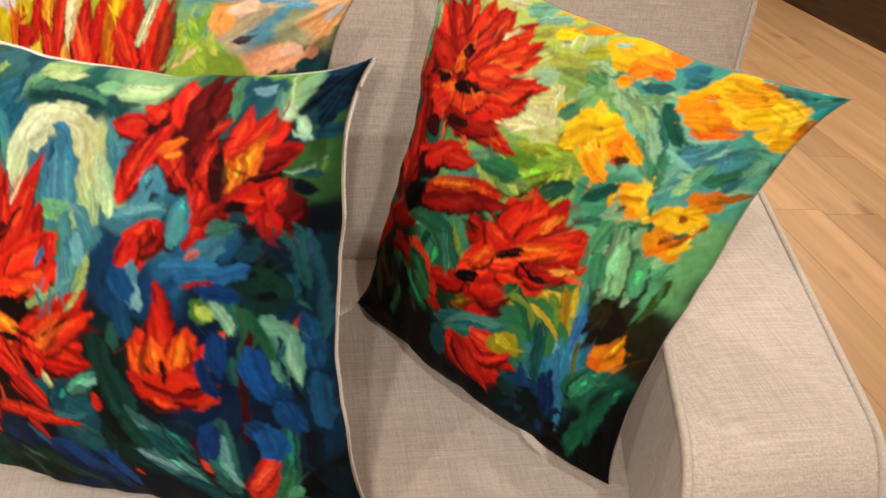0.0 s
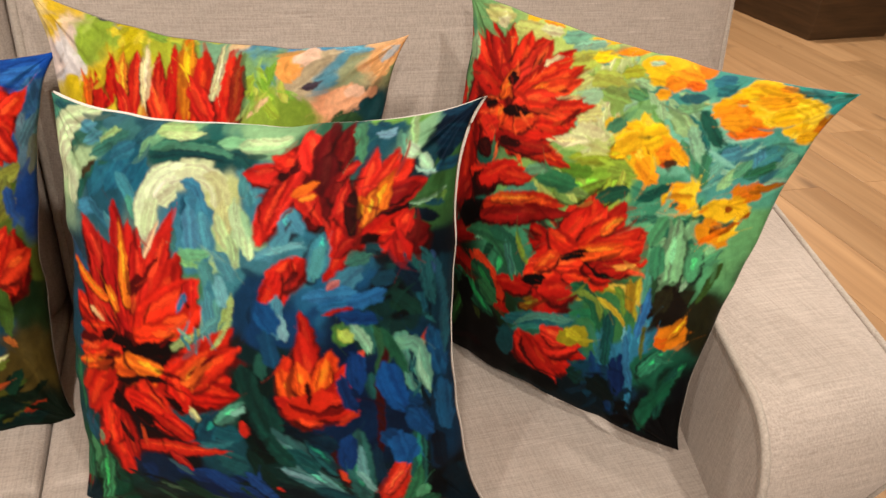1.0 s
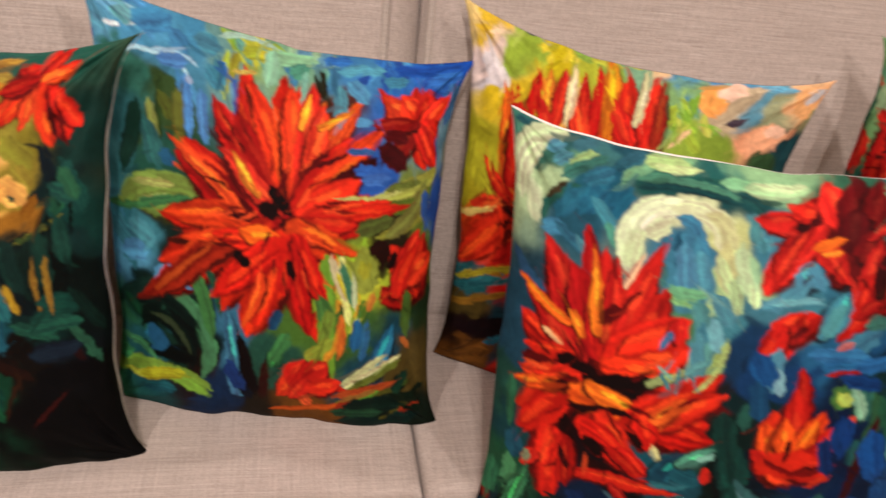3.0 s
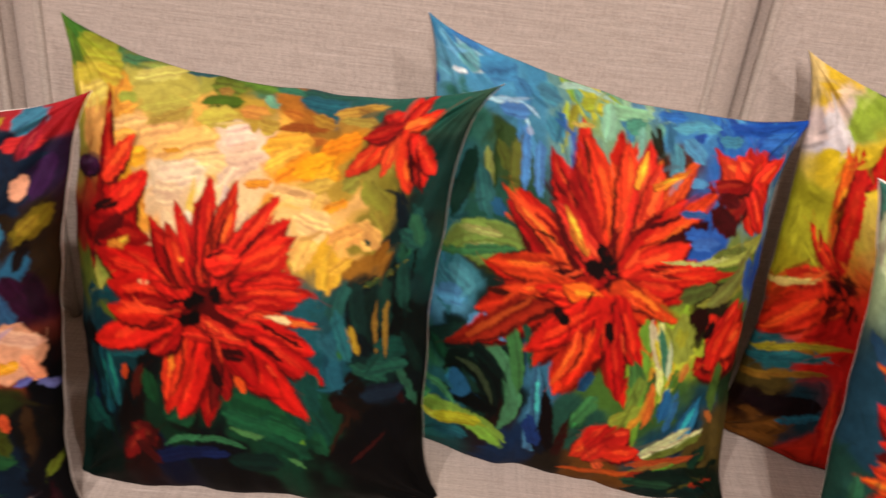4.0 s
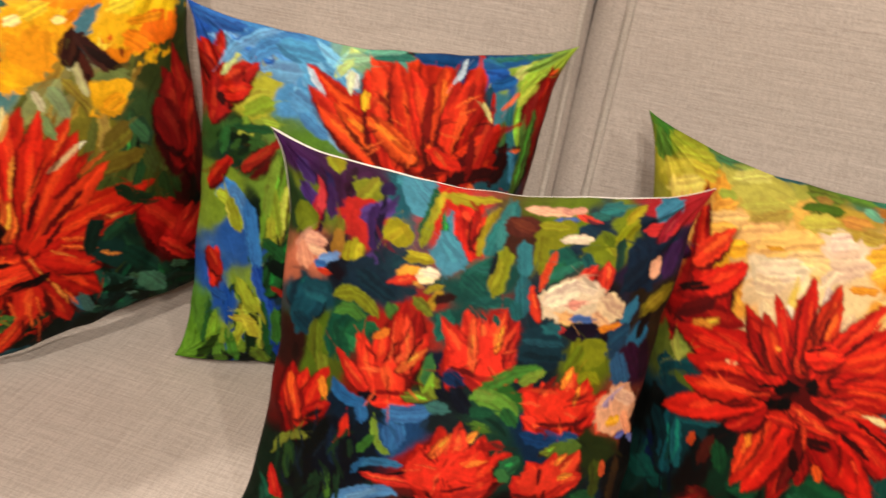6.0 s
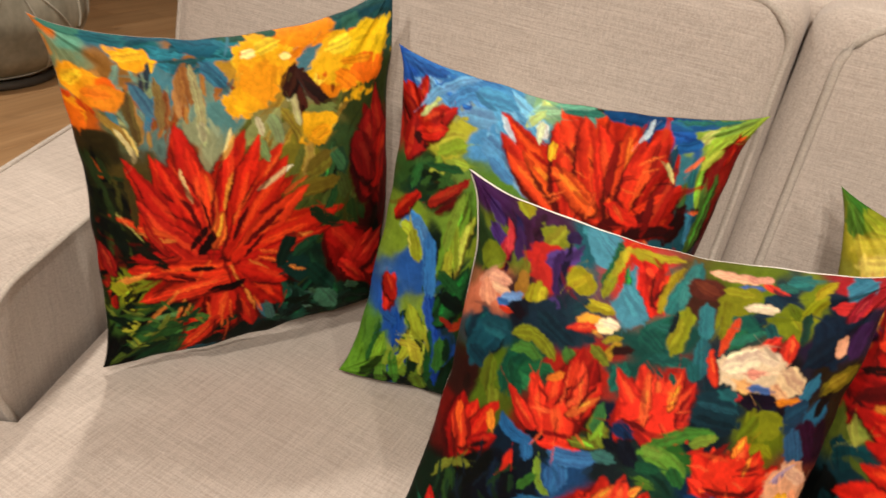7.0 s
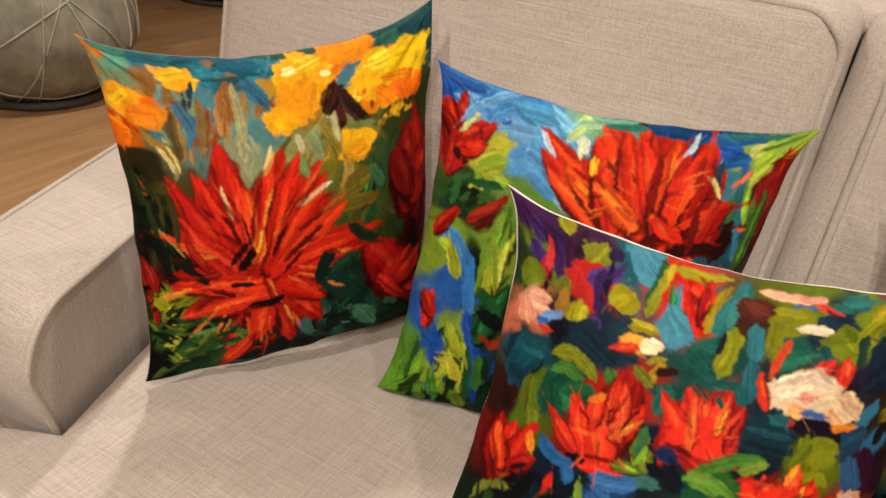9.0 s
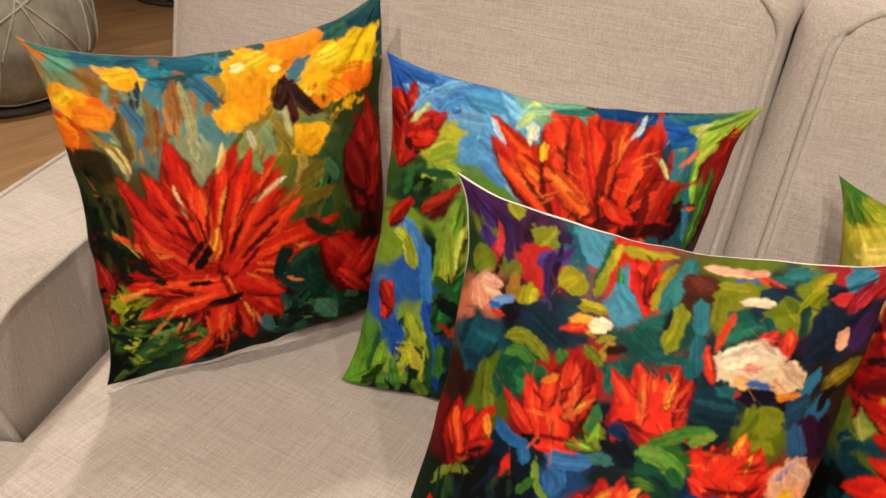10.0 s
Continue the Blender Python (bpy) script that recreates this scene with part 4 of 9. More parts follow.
def paint_red_lilies(art):
    art.ground((17, 4, '4a9080'), (86, 0, '3a7c80'), (36, 51, '3f7c6c'), (138, 4, '4a8898'), (54, 126, 'b8d8a8'), (129, 62, '6aa88c'), (193, 35, '4a8c90'), (275, 5, '24687c'), (226, 69, '24708c'), (187, 135, '2a7890'), (140, 171, '2c6c84'), (261, 134, '20708c'), (361, 10, '7cb884'), (431, 18, '6cac90'), (524, 25, 'a0d4a0'), (319, 71, '24706c'), (428, 67, '2a7c78'), (509, 81, '1f6468'), (308, 142, 'd0e4b0'), (379, 106, 'd8e4b8'), (449, 126, 'd8e8b8'), (493, 189, 'd0dc98'), (412, 198, '3f88a8'), (430, 276, '4a94b0'), (510, 267, 'b8dc9c'), (547, 210, 'a8d8a8'), (568, 140, '4a94ac'), (561, 275, '4a8ca0'), (445, 327, '5c9c70'), (501, 349, '4a94a4'), (479, 430, '4a90a0'), (744, 14, '3a8468'), (820, 32, '2a6c80'), (858, 0, '7cb858'), (891, 41, '98cca0'), (924, 0, '3a7c8c'), (971, 49, '0c2c48'), (944, 77, '0f3448'), (928, 123, '205868'), (958, 168, '4a8048'), (912, 183, '123c48'), (791, 156, '3a0c14'), (701, 104, '5c1014'), (720, 179, '5c1014'), (674, 206, '3f8cac'), (626, 259, '4a94a8'), (715, 271, '3a84a0'), (775, 312, '2a6c8c'), (834, 289, '0f2430'), (899, 334, '1c5458'), (946, 319, '0a2030'), (756, 365, '1c6090'), (680, 366, '2a74a0'), (857, 396, '0a1c20'), (947, 413, '144458'), (568, 393, '1a4a74'), (608, 418, '184c80'), (745, 418, '0c2c50'), (836, 450, '184848'), (585, 500, '103c40'), (763, 532, '0c2c58'), (919, 545, '12486c'), (959, 529, '12405c'), (868, 579, '0c3450'), (633, 673, '0c2838'), (559, 586, '0e3430'), (737, 705, '0c3460'), (857, 720, '0c2c50'), (938, 701, '123c5c'), (561, 756, '124440'), (651, 806, '104048'), (584, 911, '0c2834'), (782, 887, '0c3038'), (878, 916, '124838'), (964, 881, '0a141c'), (992, 931, '0c2838'), (73, 508, '2a5c74'), (53, 628, '2c6458'), (84, 719, '1f5a60'), (46, 817, '2a6c4c'), (18, 959, '1c3c48'), (108, 928, '1f5c44'), (202, 926, '14382c'), (300, 922, '16342c'), (255, 817, '143458'), (374, 828, '123458'), (447, 900, '103060'), (466, 765, '246070'), (446, 687, '1f6c7c'), (515, 649, '2c6a5c'), (552, 708, '0c2c24'), (399, 505, '200a0c'), (312, 479, '2a0a0c'), (219, 495, '30090a'), (204, 582, '2c0a0c'), (243, 687, '38090a'), (323, 770, '1c1c24'), (174, 736, '6a0c0c'), (534, 505, '7a100e'), (532, 451, '30302c'))
    art.curve(4, 65, 1, 11, 112, 0, 23, '5a9c88')
    art.curve(17, 18, 72, 0, 171, 0, 21, '2f7078')
    art.stroke(36, 37, 101, 0, 27, '4a9484')
    art.curve(16, 142, 17, 45, 130, 0, 52, 'd0e4b8')
    art.curve(29, 191, 12, 116, 71, 51, 46, 'd8e8c0')
    art.stroke(54, 140, 73, 229, 41, 'd0e4bc')
    art.stroke(90, 52, 127, 27, 31, '5c9cb4')
    art.stroke(106, 81, 144, 45, 26, '5ca0b0')
    art.stroke(138, 82, 200, 27, 30, 'b0d890')
    art.stroke(162, 71, 193, 42, 19, 'c8e4a4')
    art.stroke(123, 104, 222, 27, 27, '4a9084')
    art.curve(91, 224, 84, 158, 167, 111, 22, '2f7468')
    art.curve(93, 170, 115, 135, 139, 115, 13, '5a4a30')
    art.stroke(123, 203, 169, 125, 39, '2f7c98')
    art.stroke(172, 179, 227, 84, 45, '2a7898')
    art.stroke(234, 166, 275, 90, 48, '257494')
    art.stroke(239, 53, 309, 15, 35, '2f7488')
    art.stroke(201, 132, 252, 191, 31, '4a98ac')
    art.stroke(91, 238, 141, 220, 38, '4a90b4')
    art.stroke(123, 217, 194, 270, 25, '3f84a0')
    art.stroke(168, 235, 202, 282, 19, '5ca4b4')
    art.stroke(235, 179, 262, 230, 20, '5cac98')
    art.curve(257, 86, 306, 8, 407, 1, 27, '8cc898')
    art.stroke(306, 29, 390, 14, 33, 'b8dc94')
    art.stroke(327, 34, 418, 22, 17, 'd0e8a8')
    art.curve(257, 79, 315, 43, 487, 35, 12, '2c7a70')
    art.curve(288, 67, 397, 35, 508, 74, 21, '5ca488')
    art.curve(289, 81, 400, 55, 496, 82, 18, '1f5c60')
    art.stroke(462, 36, 555, 40, 34, '8ccc9c')
    art.stroke(503, 47, 613, 27, 35, 'b8e0ac')
    art.stroke(527, 32, 610, 20, 19, 'd0ecb8')
    art.curve(494, 69, 533, 64, 554, 128, 21, '2c6c6c')
    art.stroke(525, 93, 536, 158, 21, '5ca4ac')
    art.curve(294, 266, 261, 120, 380, 108, 62, 'dcecc4')
    art.curve(296, 185, 308, 115, 406, 102, 47, 'e4f0cc')
    art.stroke(303, 170, 299, 252, 43, 'd4e8b8')
    art.stroke(324, 181, 366, 147, 42, 'dcecc0')
    art.curve(364, 113, 484, 90, 486, 191, 48, 'e0ecc0')
    art.curve(433, 114, 493, 110, 501, 217, 32, 'd8e4a8')
    art.stroke(490, 163, 496, 270, 40, 'd8e0a0')
    art.stroke(480, 191, 510, 294, 27, 'c8e0a8')
    art.stroke(509, 241, 512, 321, 29, 'b8dca4')
    art.curve(517, 160, 526, 213, 544, 290, 30, 'c4e4b4')
    art.stroke(548, 237, 548, 290, 19, 'd0ecb8')
    art.stroke(545, 170, 562, 140, 24, '5ca8b8')
    art.curve(380, 131, 422, 129, 446, 195, 25, '4a94b8')
    art.stroke(410, 158, 415, 252, 56, '4a94b4')
    art.stroke(440, 195, 450, 275, 33, '5ca4bc')
    art.stroke(389, 159, 393, 240, 14, '2a6484')
    art.stroke(365, 230, 374, 282, 19, '4a8c90')
    art.stroke(390, 294, 445, 303, 27, '8cc484')
    art.stroke(445, 303, 461, 366, 32, '5ca0a4')
    art.stroke(470, 285, 514, 347, 34, '5ca4b4')
    art.stroke(460, 352, 480, 456, 39, '4a94a8')
    art.stroke(490, 376, 454, 500, 26, '68aca8')
    art.stroke(515, 375, 480, 496, 13, 'a8c874')
    art.stroke(518, 426, 473, 497, 19, '58a090')
    art.curve(18, 307, 38, 356, 128, 381, 26, '3a6c94')
    art.stroke(127, 298, 117, 371, 16, '6ca89c')
    art.stroke(58, 432, 113, 468, 27, '2c6ca0')
    art.stroke(92, 447, 132, 476, 17, '184c78')
    art.petal(250, 462, 65, 373, 88, 'd02420')
    art.petal(219, 468, 100, 249, 93, 'd82c24')
    art.petal(250, 448, 160, 291, 80, 'c82020')
    art.petal(250, 462, 191, 203, 82, 'c01c1c')
    art.petal(266, 459, 239, 234, 87, 'e02c20')
    art.petal(282, 443, 270, 243, 57, 'd82820')
    art.petal(298, 454, 343, 232, 87, 'e03420')
    art.petal(298, 454, 361, 191, 64, 'd82c20')
    art.petal(312, 451, 389, 280, 77, 'd82c1c')
    art.petal(167, 495, 58, 432, 79, 'e0301c')
    art.petal(219, 495, 88, 393, 67, 'd02820')
    art.petal(282, 457, 434, 342, 103, 'e8301c')
    art.petal(296, 481, 450, 406, 101, 'f0381c')
    art.petal(282, 483, 440, 460, 72, 'f0401c')
    art.petal(250, 421, 208, 239, 32, 'f88828')
    art.petal(185, 423, 38, 356, 28, 'f47424')
    art.stroke(122, 452, 177, 478, 13, 'f0c890')
    art.petal(296, 300, 327, 221, 20, 'f4d0a8')
    art.petal(219, 441, 191, 394, 26, 'f88828')
    art.stroke(248, 395, 292, 348, 29, '701010')
    art.stroke(278, 377, 332, 303, 14, '801410')
    art.petal(409, 385, 413, 345, 55, 'd82820')
    art.stroke(376, 415, 394, 373, 14, '3a84b4')
    art.stroke(77, 535, 169, 522, 29, '701010')
    art.petal(202, 493, 73, 508, 40, 'e8341c')
    art.stroke(168, 508, 268, 527, 41, '2c0808')
    art.stroke(267, 514, 398, 492, 35, '280808')
    art.stroke(342, 520, 454, 500, 20, '300a0a')
    art.petal(370, 495, 452, 446, 27, 'a8c480')
    art.stroke(371, 530, 425, 495, 16, '4a90a0')
    art.petal(205, 554, 77, 563, 62, 'f04c24')
    art.petal(221, 536, 117, 564, 45, 'e8341c')
    art.petal(204, 582, 74, 649, 80, 'e83c1c')
    art.petal(188, 586, 85, 703, 87, 'e02c18')
    art.petal(222, 550, 52, 602, 36, 'f06020')
    art.stroke(171, 570, 213, 545, 22, '200808')
    art.petal(222, 564, 356, 580, 69, 'f86c20')
    art.petal(253, 543, 385, 576, 53, 'f88024')
    art.petal(342, 597, 519, 453, 101, 'e03018')
    art.petal(369, 607, 507, 563, 101, 'e02c18')
    art.petal(399, 589, 519, 605, 87, 'd82414')
    art.petal(400, 575, 533, 492, 70, 'e8381c')
    art.petal(385, 576, 453, 513, 42, 'f47028')
    art.petal(381, 634, 358, 553, 65, 'e02818')
    art.stroke(400, 555, 480, 510, 11, '801210')
    art.stroke(204, 596, 342, 576, 19, '300a0a')
    art.stroke(202, 624, 213, 680, 37, '300808')
    art.petal(250, 627, 386, 725, 85, 'e82c18')
    art.petal(282, 608, 359, 713, 73, 'f03c20')
    art.petal(250, 627, 336, 672, 52, 'e02818')
    art.petal(336, 672, 414, 738, 46, 'e0281c')
    art.stroke(341, 612, 373, 650, 20, '300808')
    art.stroke(248, 656, 289, 696, 25, '280808')
    art.stroke(255, 716, 327, 745, 23, '3c0a0a')
    art.petal(217, 756, 468, 750, 42, 'e0301c')
    art.petal(306, 678, 413, 745, 34, 'c02014')
    art.petal(161, 693, 171, 877, 84, 'e02c1a')
    art.petal(181, 673, 151, 774, 68, 'e8301c')
    art.petal(213, 680, 210, 809, 49, 'c02014')
    art.stroke(195, 699, 217, 756, 16, '500c0c')
    art.petal(138, 745, 92, 796, 36, 'd83020')
    art.stroke(119, 752, 105, 781, 19, '98a480')
    art.stroke(395, 634, 425, 689, 14, 'e0e0a0')
    art.stroke(394, 647, 408, 675, 9, 'b0c0a0')
    art.petal(415, 722, 464, 639, 61, '2a7c90')
    art.stroke(445, 702, 498, 713, 44, '246c7c')
    art.stroke(400, 739, 483, 722, 22, '3a8490')
    art.petal(461, 669, 530, 619, 38, '5ca890')
    art.stroke(489, 651, 536, 633, 14, '88c4b4')
    art.blob(514, 688, 14, 18, 'd83020')
    art.petal(512, 844, 555, 877, 38, 'd83020')
    art.stroke(438, 768, 489, 798, 58, '2a6c74')
    art.curve(361, 813, 445, 819, 498, 922, 34, '1c4484')
    art.stroke(318, 805, 400, 844, 30, '1c3c74')
    art.stroke(306, 791, 359, 831, 13, '4c7080')
    art.petal(323, 770, 361, 813, 26, 'c02420')
    art.stroke(222, 823, 250, 852, 62, '183c70')
    art.curve(263, 867, 364, 889, 442, 924, 15, '5c7c60')
    art.curve(197, 885, 270, 909, 296, 943, 19, '3c6c50')
    art.petal(84, 977, 115, 785, 60, '3f8c64')
    art.stroke(63, 792, 74, 883, 41, '58a070')
    art.stroke(113, 892, 142, 981, 30, '1c5c44')
    art.petal(24, 927, 11, 856, 46, '8c2018')
    art.stroke(2, 954, 18, 986, 34, '1c4858')
    art.stroke(63, 598, 64, 712, 27, '3a7c5c')
    art.stroke(84, 719, 74, 788, 47, '1f6070')
    art.petal(682, 168, 620, 61, 74, 'a81818')
    art.petal(676, 105, 605, 46, 76, 'c02018')
    art.petal(601, 99, 527, 106, 57, 'd02820')
    art.petal(663, 104, 583, 59, 57, 'e03020')
    art.petal(687, 104, 644, 11, 65, 'f03428')
    art.petal(701, 104, 701, 1, 74, '801018')
    art.petal(739, 130, 740, 2, 70, '8c1418')
    art.petal(706, 154, 706, 65, 86, '701018')
    art.petal(735, 206, 748, 104, 75, '901418')
    art.petal(698, 206, 706, 154, 75, '7a1216')
    art.petal(640, 116, 561, 262, 73, 'e83428')
    art.petal(626, 102, 587, 232, 57, 'd82c20')
    art.petal(655, 143, 724, 218, 51, 'd82c20')
    art.petal(738, 117, 787, 79, 25, 'd83028')
    art.petal(749, 232, 762, 117, 37, 'd82c24')
    art.petal(759, 206, 731, 363, 50, 'e02c20')
    art.petal(774, 246, 716, 337, 43, 'd02418')
    art.petal(786, 246, 738, 284, 30, 'b01c18')
    art.stroke(644, 154, 691, 130, 20, 'f47c24')
    art.stroke(663, 162, 694, 156, 12, 'f89430')
    art.stroke(626, 102, 649, 90, 23, '701014')
    art.stroke(603, 113, 627, 108, 18, '480c10')
    art.petal(804, 170, 813, 56, 54, 'e43424')
    art.petal(817, 170, 870, 51, 51, 'e03020')
    art.petal(817, 183, 898, 79, 65, 'e83824')
    art.petal(829, 185, 936, 137, 71, 'c02018')
    art.petal(839, 173, 921, 146, 42, 'a01818')
    art.petal(809, 234, 857, 111, 52, 'f88424')
    art.petal(802, 221, 797, 156, 44, 'f87c24')
    art.petal(809, 228, 825, 146, 30, 'fc9430')
    art.petal(785, 233, 778, 143, 38, '501014')
    art.petal(833, 223, 901, 194, 38, '700f12')
    art.petal(810, 261, 915, 207, 77, 'd82418')
    art.petal(883, 267, 943, 239, 86, '801014')
    art.petal(883, 242, 903, 206, 55, 'e03020')
    art.petal(883, 305, 870, 241, 57, 'c01c16')
    art.petal(822, 248, 870, 241, 38, 'f03420')
    art.stroke(786, 259, 834, 250, 18, '380a0e')
    art.stroke(832, 210, 925, 191, 9, '300a10')
    art.petal(638, 232, 652, 181, 52, '5ca4c0')
    art.stroke(647, 193, 676, 232, 33, '58a0bc')
    art.stroke(563, 288, 651, 233, 26, '5ca4bc')
    art.stroke(575, 275, 677, 252, 15, '78bcc8')
    art.petal(690, 325, 725, 231, 59, '4a98b0')
    art.stroke(691, 337, 715, 257, 29, '5cacb4')
    art.stroke(731, 363, 787, 313, 48, '4a90ac')
    art.stroke(762, 298, 810, 287, 31, '4a8c80')
    art.stroke(799, 273, 834, 276, 26, '2a5c68')
    art.stroke(669, 378, 779, 365, 38, '3a84b8')
    art.stroke(696, 404, 806, 379, 26, '2a74a8')
    art.petal(619, 365, 574, 366, 77, 'd82820')
    art.petal(604, 337, 677, 285, 73, 'd82c20')
    art.petal(591, 337, 639, 285, 56, 'e83420')
    art.petal(602, 325, 582, 419, 56, 'd02418')
    art.stroke(653, 313, 641, 339, 16, '701014')
    art.petal(741, 337, 718, 364, 19, 'd08080')
    art.stroke(612, 364, 615, 459, 32, '5ca0b8')
    art.stroke(620, 405, 629, 465, 18, '88bcc8')
    art.stroke(708, 417, 794, 392, 9, 'b02018')
    art.petal(687, 499, 658, 405, 35, 'b81c14')
    art.stroke(775, 474, 734, 444, 39, '58944c')
    art.stroke(742, 450, 775, 474, 20, 'b8d060')
    art.curve(770, 425, 809, 420, 821, 505, 31, '3a8478')
    art.curve(766, 439, 792, 460, 808, 505, 18, '88c4a4')
    art.curve(823, 449, 866, 510, 828, 562, 30, '3a7450')
    art.stroke(817, 560, 828, 621, 41, '2c7070')
    art.curve(852, 493, 828, 621, 805, 778, 19, '501418')
    art.curve(865, 495, 901, 457, 907, 629, 41, '68ac98')
    art.stroke(892, 514, 921, 630, 29, '5c9c90')
    art.stroke(871, 482, 892, 514, 25, '78b89c')
    art.stroke(841, 563, 881, 658, 42, '104878')
    art.stroke(881, 624, 920, 648, 38, '164c80')
    art.petal(926, 533, 954, 469, 19, 'e05828')
    art.stroke(946, 551, 947, 638, 27, '1c5c80')
    art.stroke(907, 295, 931, 380, 26, '2c7474')
    art.stroke(945, 305, 959, 361, 14, '3c6090')
    art.stroke(924, 380, 936, 437, 22, '24687c')
    art.stroke(857, 396, 883, 413, 27, '1c5040')
    art.petal(672, 629, 624, 500, 83, 'e83c1c')
    art.petal(685, 627, 659, 445, 69, 'd82c1c')
    art.petal(698, 627, 725, 485, 74, 'f0501c')
    art.petal(712, 612, 789, 518, 68, 'd82c1c')
    art.petal(647, 627, 610, 526, 51, 'f05c20')
    art.petal(699, 598, 713, 512, 46, 'fc7020')
    art.petal(661, 598, 650, 513, 47, 'f86420')
    art.petal(712, 612, 776, 558, 41, 'c82418')
    art.petal(671, 656, 597, 597, 57, 'e03020')
    art.petal(684, 656, 634, 629, 63, 'f04c24')
    art.petal(697, 640, 776, 632, 61, 'd02818')
    art.blob(685, 627, 55, 33, 'd83018')
    art.stroke(672, 569, 672, 629, 11, '500c0c')
    art.curve(622, 612, 672, 672, 762, 630, 12, '901410')
    art.petal(724, 625, 788, 619, 22, 'f04424')
    art.stroke(724, 672, 775, 649, 17, 'd03c20')
    art.stroke(697, 640, 750, 628, 8, '701010')
    art.petal(795, 505, 763, 558, 18, 'e05840')
    art.stroke(571, 501, 572, 557, 24, '2f6c60')
    art.petal(578, 722, 559, 586, 84, '1c5850')
    art.stroke(550, 615, 579, 706, 41, '1c544c')
    art.petal(722, 928, 580, 673, 116, '4c9490')
    art.petal(685, 885, 573, 690, 54, '6cacac')
    art.stroke(578, 789, 708, 927, 38, '4a8c90')
    art.stroke(572, 789, 647, 844, 19, '88bcc4')
    art.petal(704, 802, 645, 704, 46, '2a6c74')
    art.petal(740, 890, 762, 695, 89, '3a7c78')
    art.stroke(761, 743, 756, 848, 24, '70acb0')
    art.stroke(744, 811, 775, 888, 22, '88c4c0')
    art.stroke(705, 702, 714, 864, 18, '501818')
    art.stroke(712, 785, 715, 842, 13, 'd84828')
    art.stroke(736, 931, 776, 951, 40, '14504c')
    art.stroke(817, 715, 868, 758, 50, '184c84')
    art.petal(793, 930, 896, 743, 68, 'd8301c')
    art.petal(803, 886, 881, 792, 35, 'f04c34')
    art.stroke(776, 987, 836, 912, 24, 'c02c20')
    art.petal(880, 897, 921, 664, 51, '2c7068')
    art.curve(768, 991, 862, 941, 895, 830, 36, '3c8860')
    art.stroke(878, 916, 901, 879, 26, '58a078')
    art.stroke(832, 956, 921, 921, 38, '2c6c50')
    art.stroke(951, 741, 951, 838, 39, '14283c')
    art.stroke(965, 844, 990, 946, 58, '0c3040')
    art.stroke(934, 924, 986, 974, 37, '0c2838')
    art.curve(750, 14, 766, 9, 787, 79, 30, '5ca07c')
    art.stroke(776, 4, 858, 0, 22, '88c864')
    art.stroke(846, 0, 901, 0, 16, '98c878')
    art.stroke(869, 0, 896, 66, 16, 'b0d89c')
    art.stroke(872, 64, 910, 81, 23, 'c8ecc8')
    art.stroke(910, 81, 941, 125, 18, 'b8e0c0')
    art.stroke(807, 29, 843, 34, 20, '88b8d0')
    art.stroke(791, 10, 828, 20, 16, '24687c')
    art.stroke(924, 0, 967, 1, 12, '245c74')
    art.stroke(935, 38, 980, 40, 63, '0c2c48')
    art.stroke(946, 90, 980, 88, 42, '0e344c')
    art.stroke(854, 35, 874, 76, 13, '78b8a0')
    art.curve(903, 106, 930, 135, 964, 124, 10, 'a8d4c8')
    art.stroke(949, 190, 985, 183, 26, '78a850')
    art.stroke(938, 192, 982, 200, 18, '246070')
    art.curve(901, 194, 949, 190, 983, 170, 8, '98c8a4')
    art.stroke(915, 207, 968, 234, 25, '10283c')
    art.daubs(426, 462, 41, 41, 6, 54, 8, 70, '4a94a0', '88c4b4')
    art.rays(253, 543, 163, 178, 34, 59, 9, '500c0a', '300808', 'f06030', '8c1210')
    art.rays(705, 142, 126, 114, 20, 38, 8, '500808', 'e84030', '8c1418')
    art.daubs(926, 462, 43, 200, 18, 86, 9, 80, '1f5a70', '123a50', '2f7a80', '0f2c3c')
    art.daubs(393, 885, 324, 45, 18, 108, 11, 25, '1c3c3c', '244c48', '102428', '2c5c44')
    art.stroke(570, 381, 610, 445, 51, '1c5c98')
    art.stroke(585, 446, 600, 526, 40, '1f5a84')
    art.stroke(765, 394, 846, 370, 36, '2c74b0')
    art.stroke(739, 420, 837, 431, 34, '164c8c')
    art.stroke(772, 505, 787, 589, 48, '14488c')
    art.stroke(745, 559, 770, 648, 33, '163c78')
    art.stroke(844, 537, 874, 658, 49, '1858a0')
    art.stroke(890, 660, 941, 739, 55, '1c5894')
    art.stroke(953, 473, 989, 599, 43, '1f6090')
    art.stroke(977, 607, 987, 746, 43, '246898')
    art.stroke(743, 706, 723, 806, 39, '1a4c90')
    art.stroke(860, 722, 870, 808, 66, '2064a8')
    art.stroke(798, 746, 799, 865, 25, '16405c')
    art.stroke(813, 342, 869, 332, 35, '1c5068')
    art.stroke(861, 371, 930, 438, 32, '1c4c44')
    art.stroke(866, 307, 940, 386, 36, '123048')
    art.stroke(924, 303, 961, 422, 30, '2c7078')
    art.curve(959, 327, 999, 441, 997, 552, 20, '2c6c80')
    art.stroke(840, 453, 892, 570, 24, '2f7858')
    art.stroke(661, 703, 715, 734, 44, '123c54')
    art.stroke(605, 734, 654, 802, 51, '246c70')
    art.stroke(555, 675, 600, 787, 41, '206458')
    art.stroke(633, 864, 711, 924, 46, '1c5c68')
    art.stroke(534, 533, 556, 644, 46, '1c5048')
    art.stroke(510, 743, 537, 867, 39, '144038')
    art.stroke(390, 807, 452, 875, 43, '1f4c90')
    art.stroke(488, 815, 530, 912, 33, '24549c')
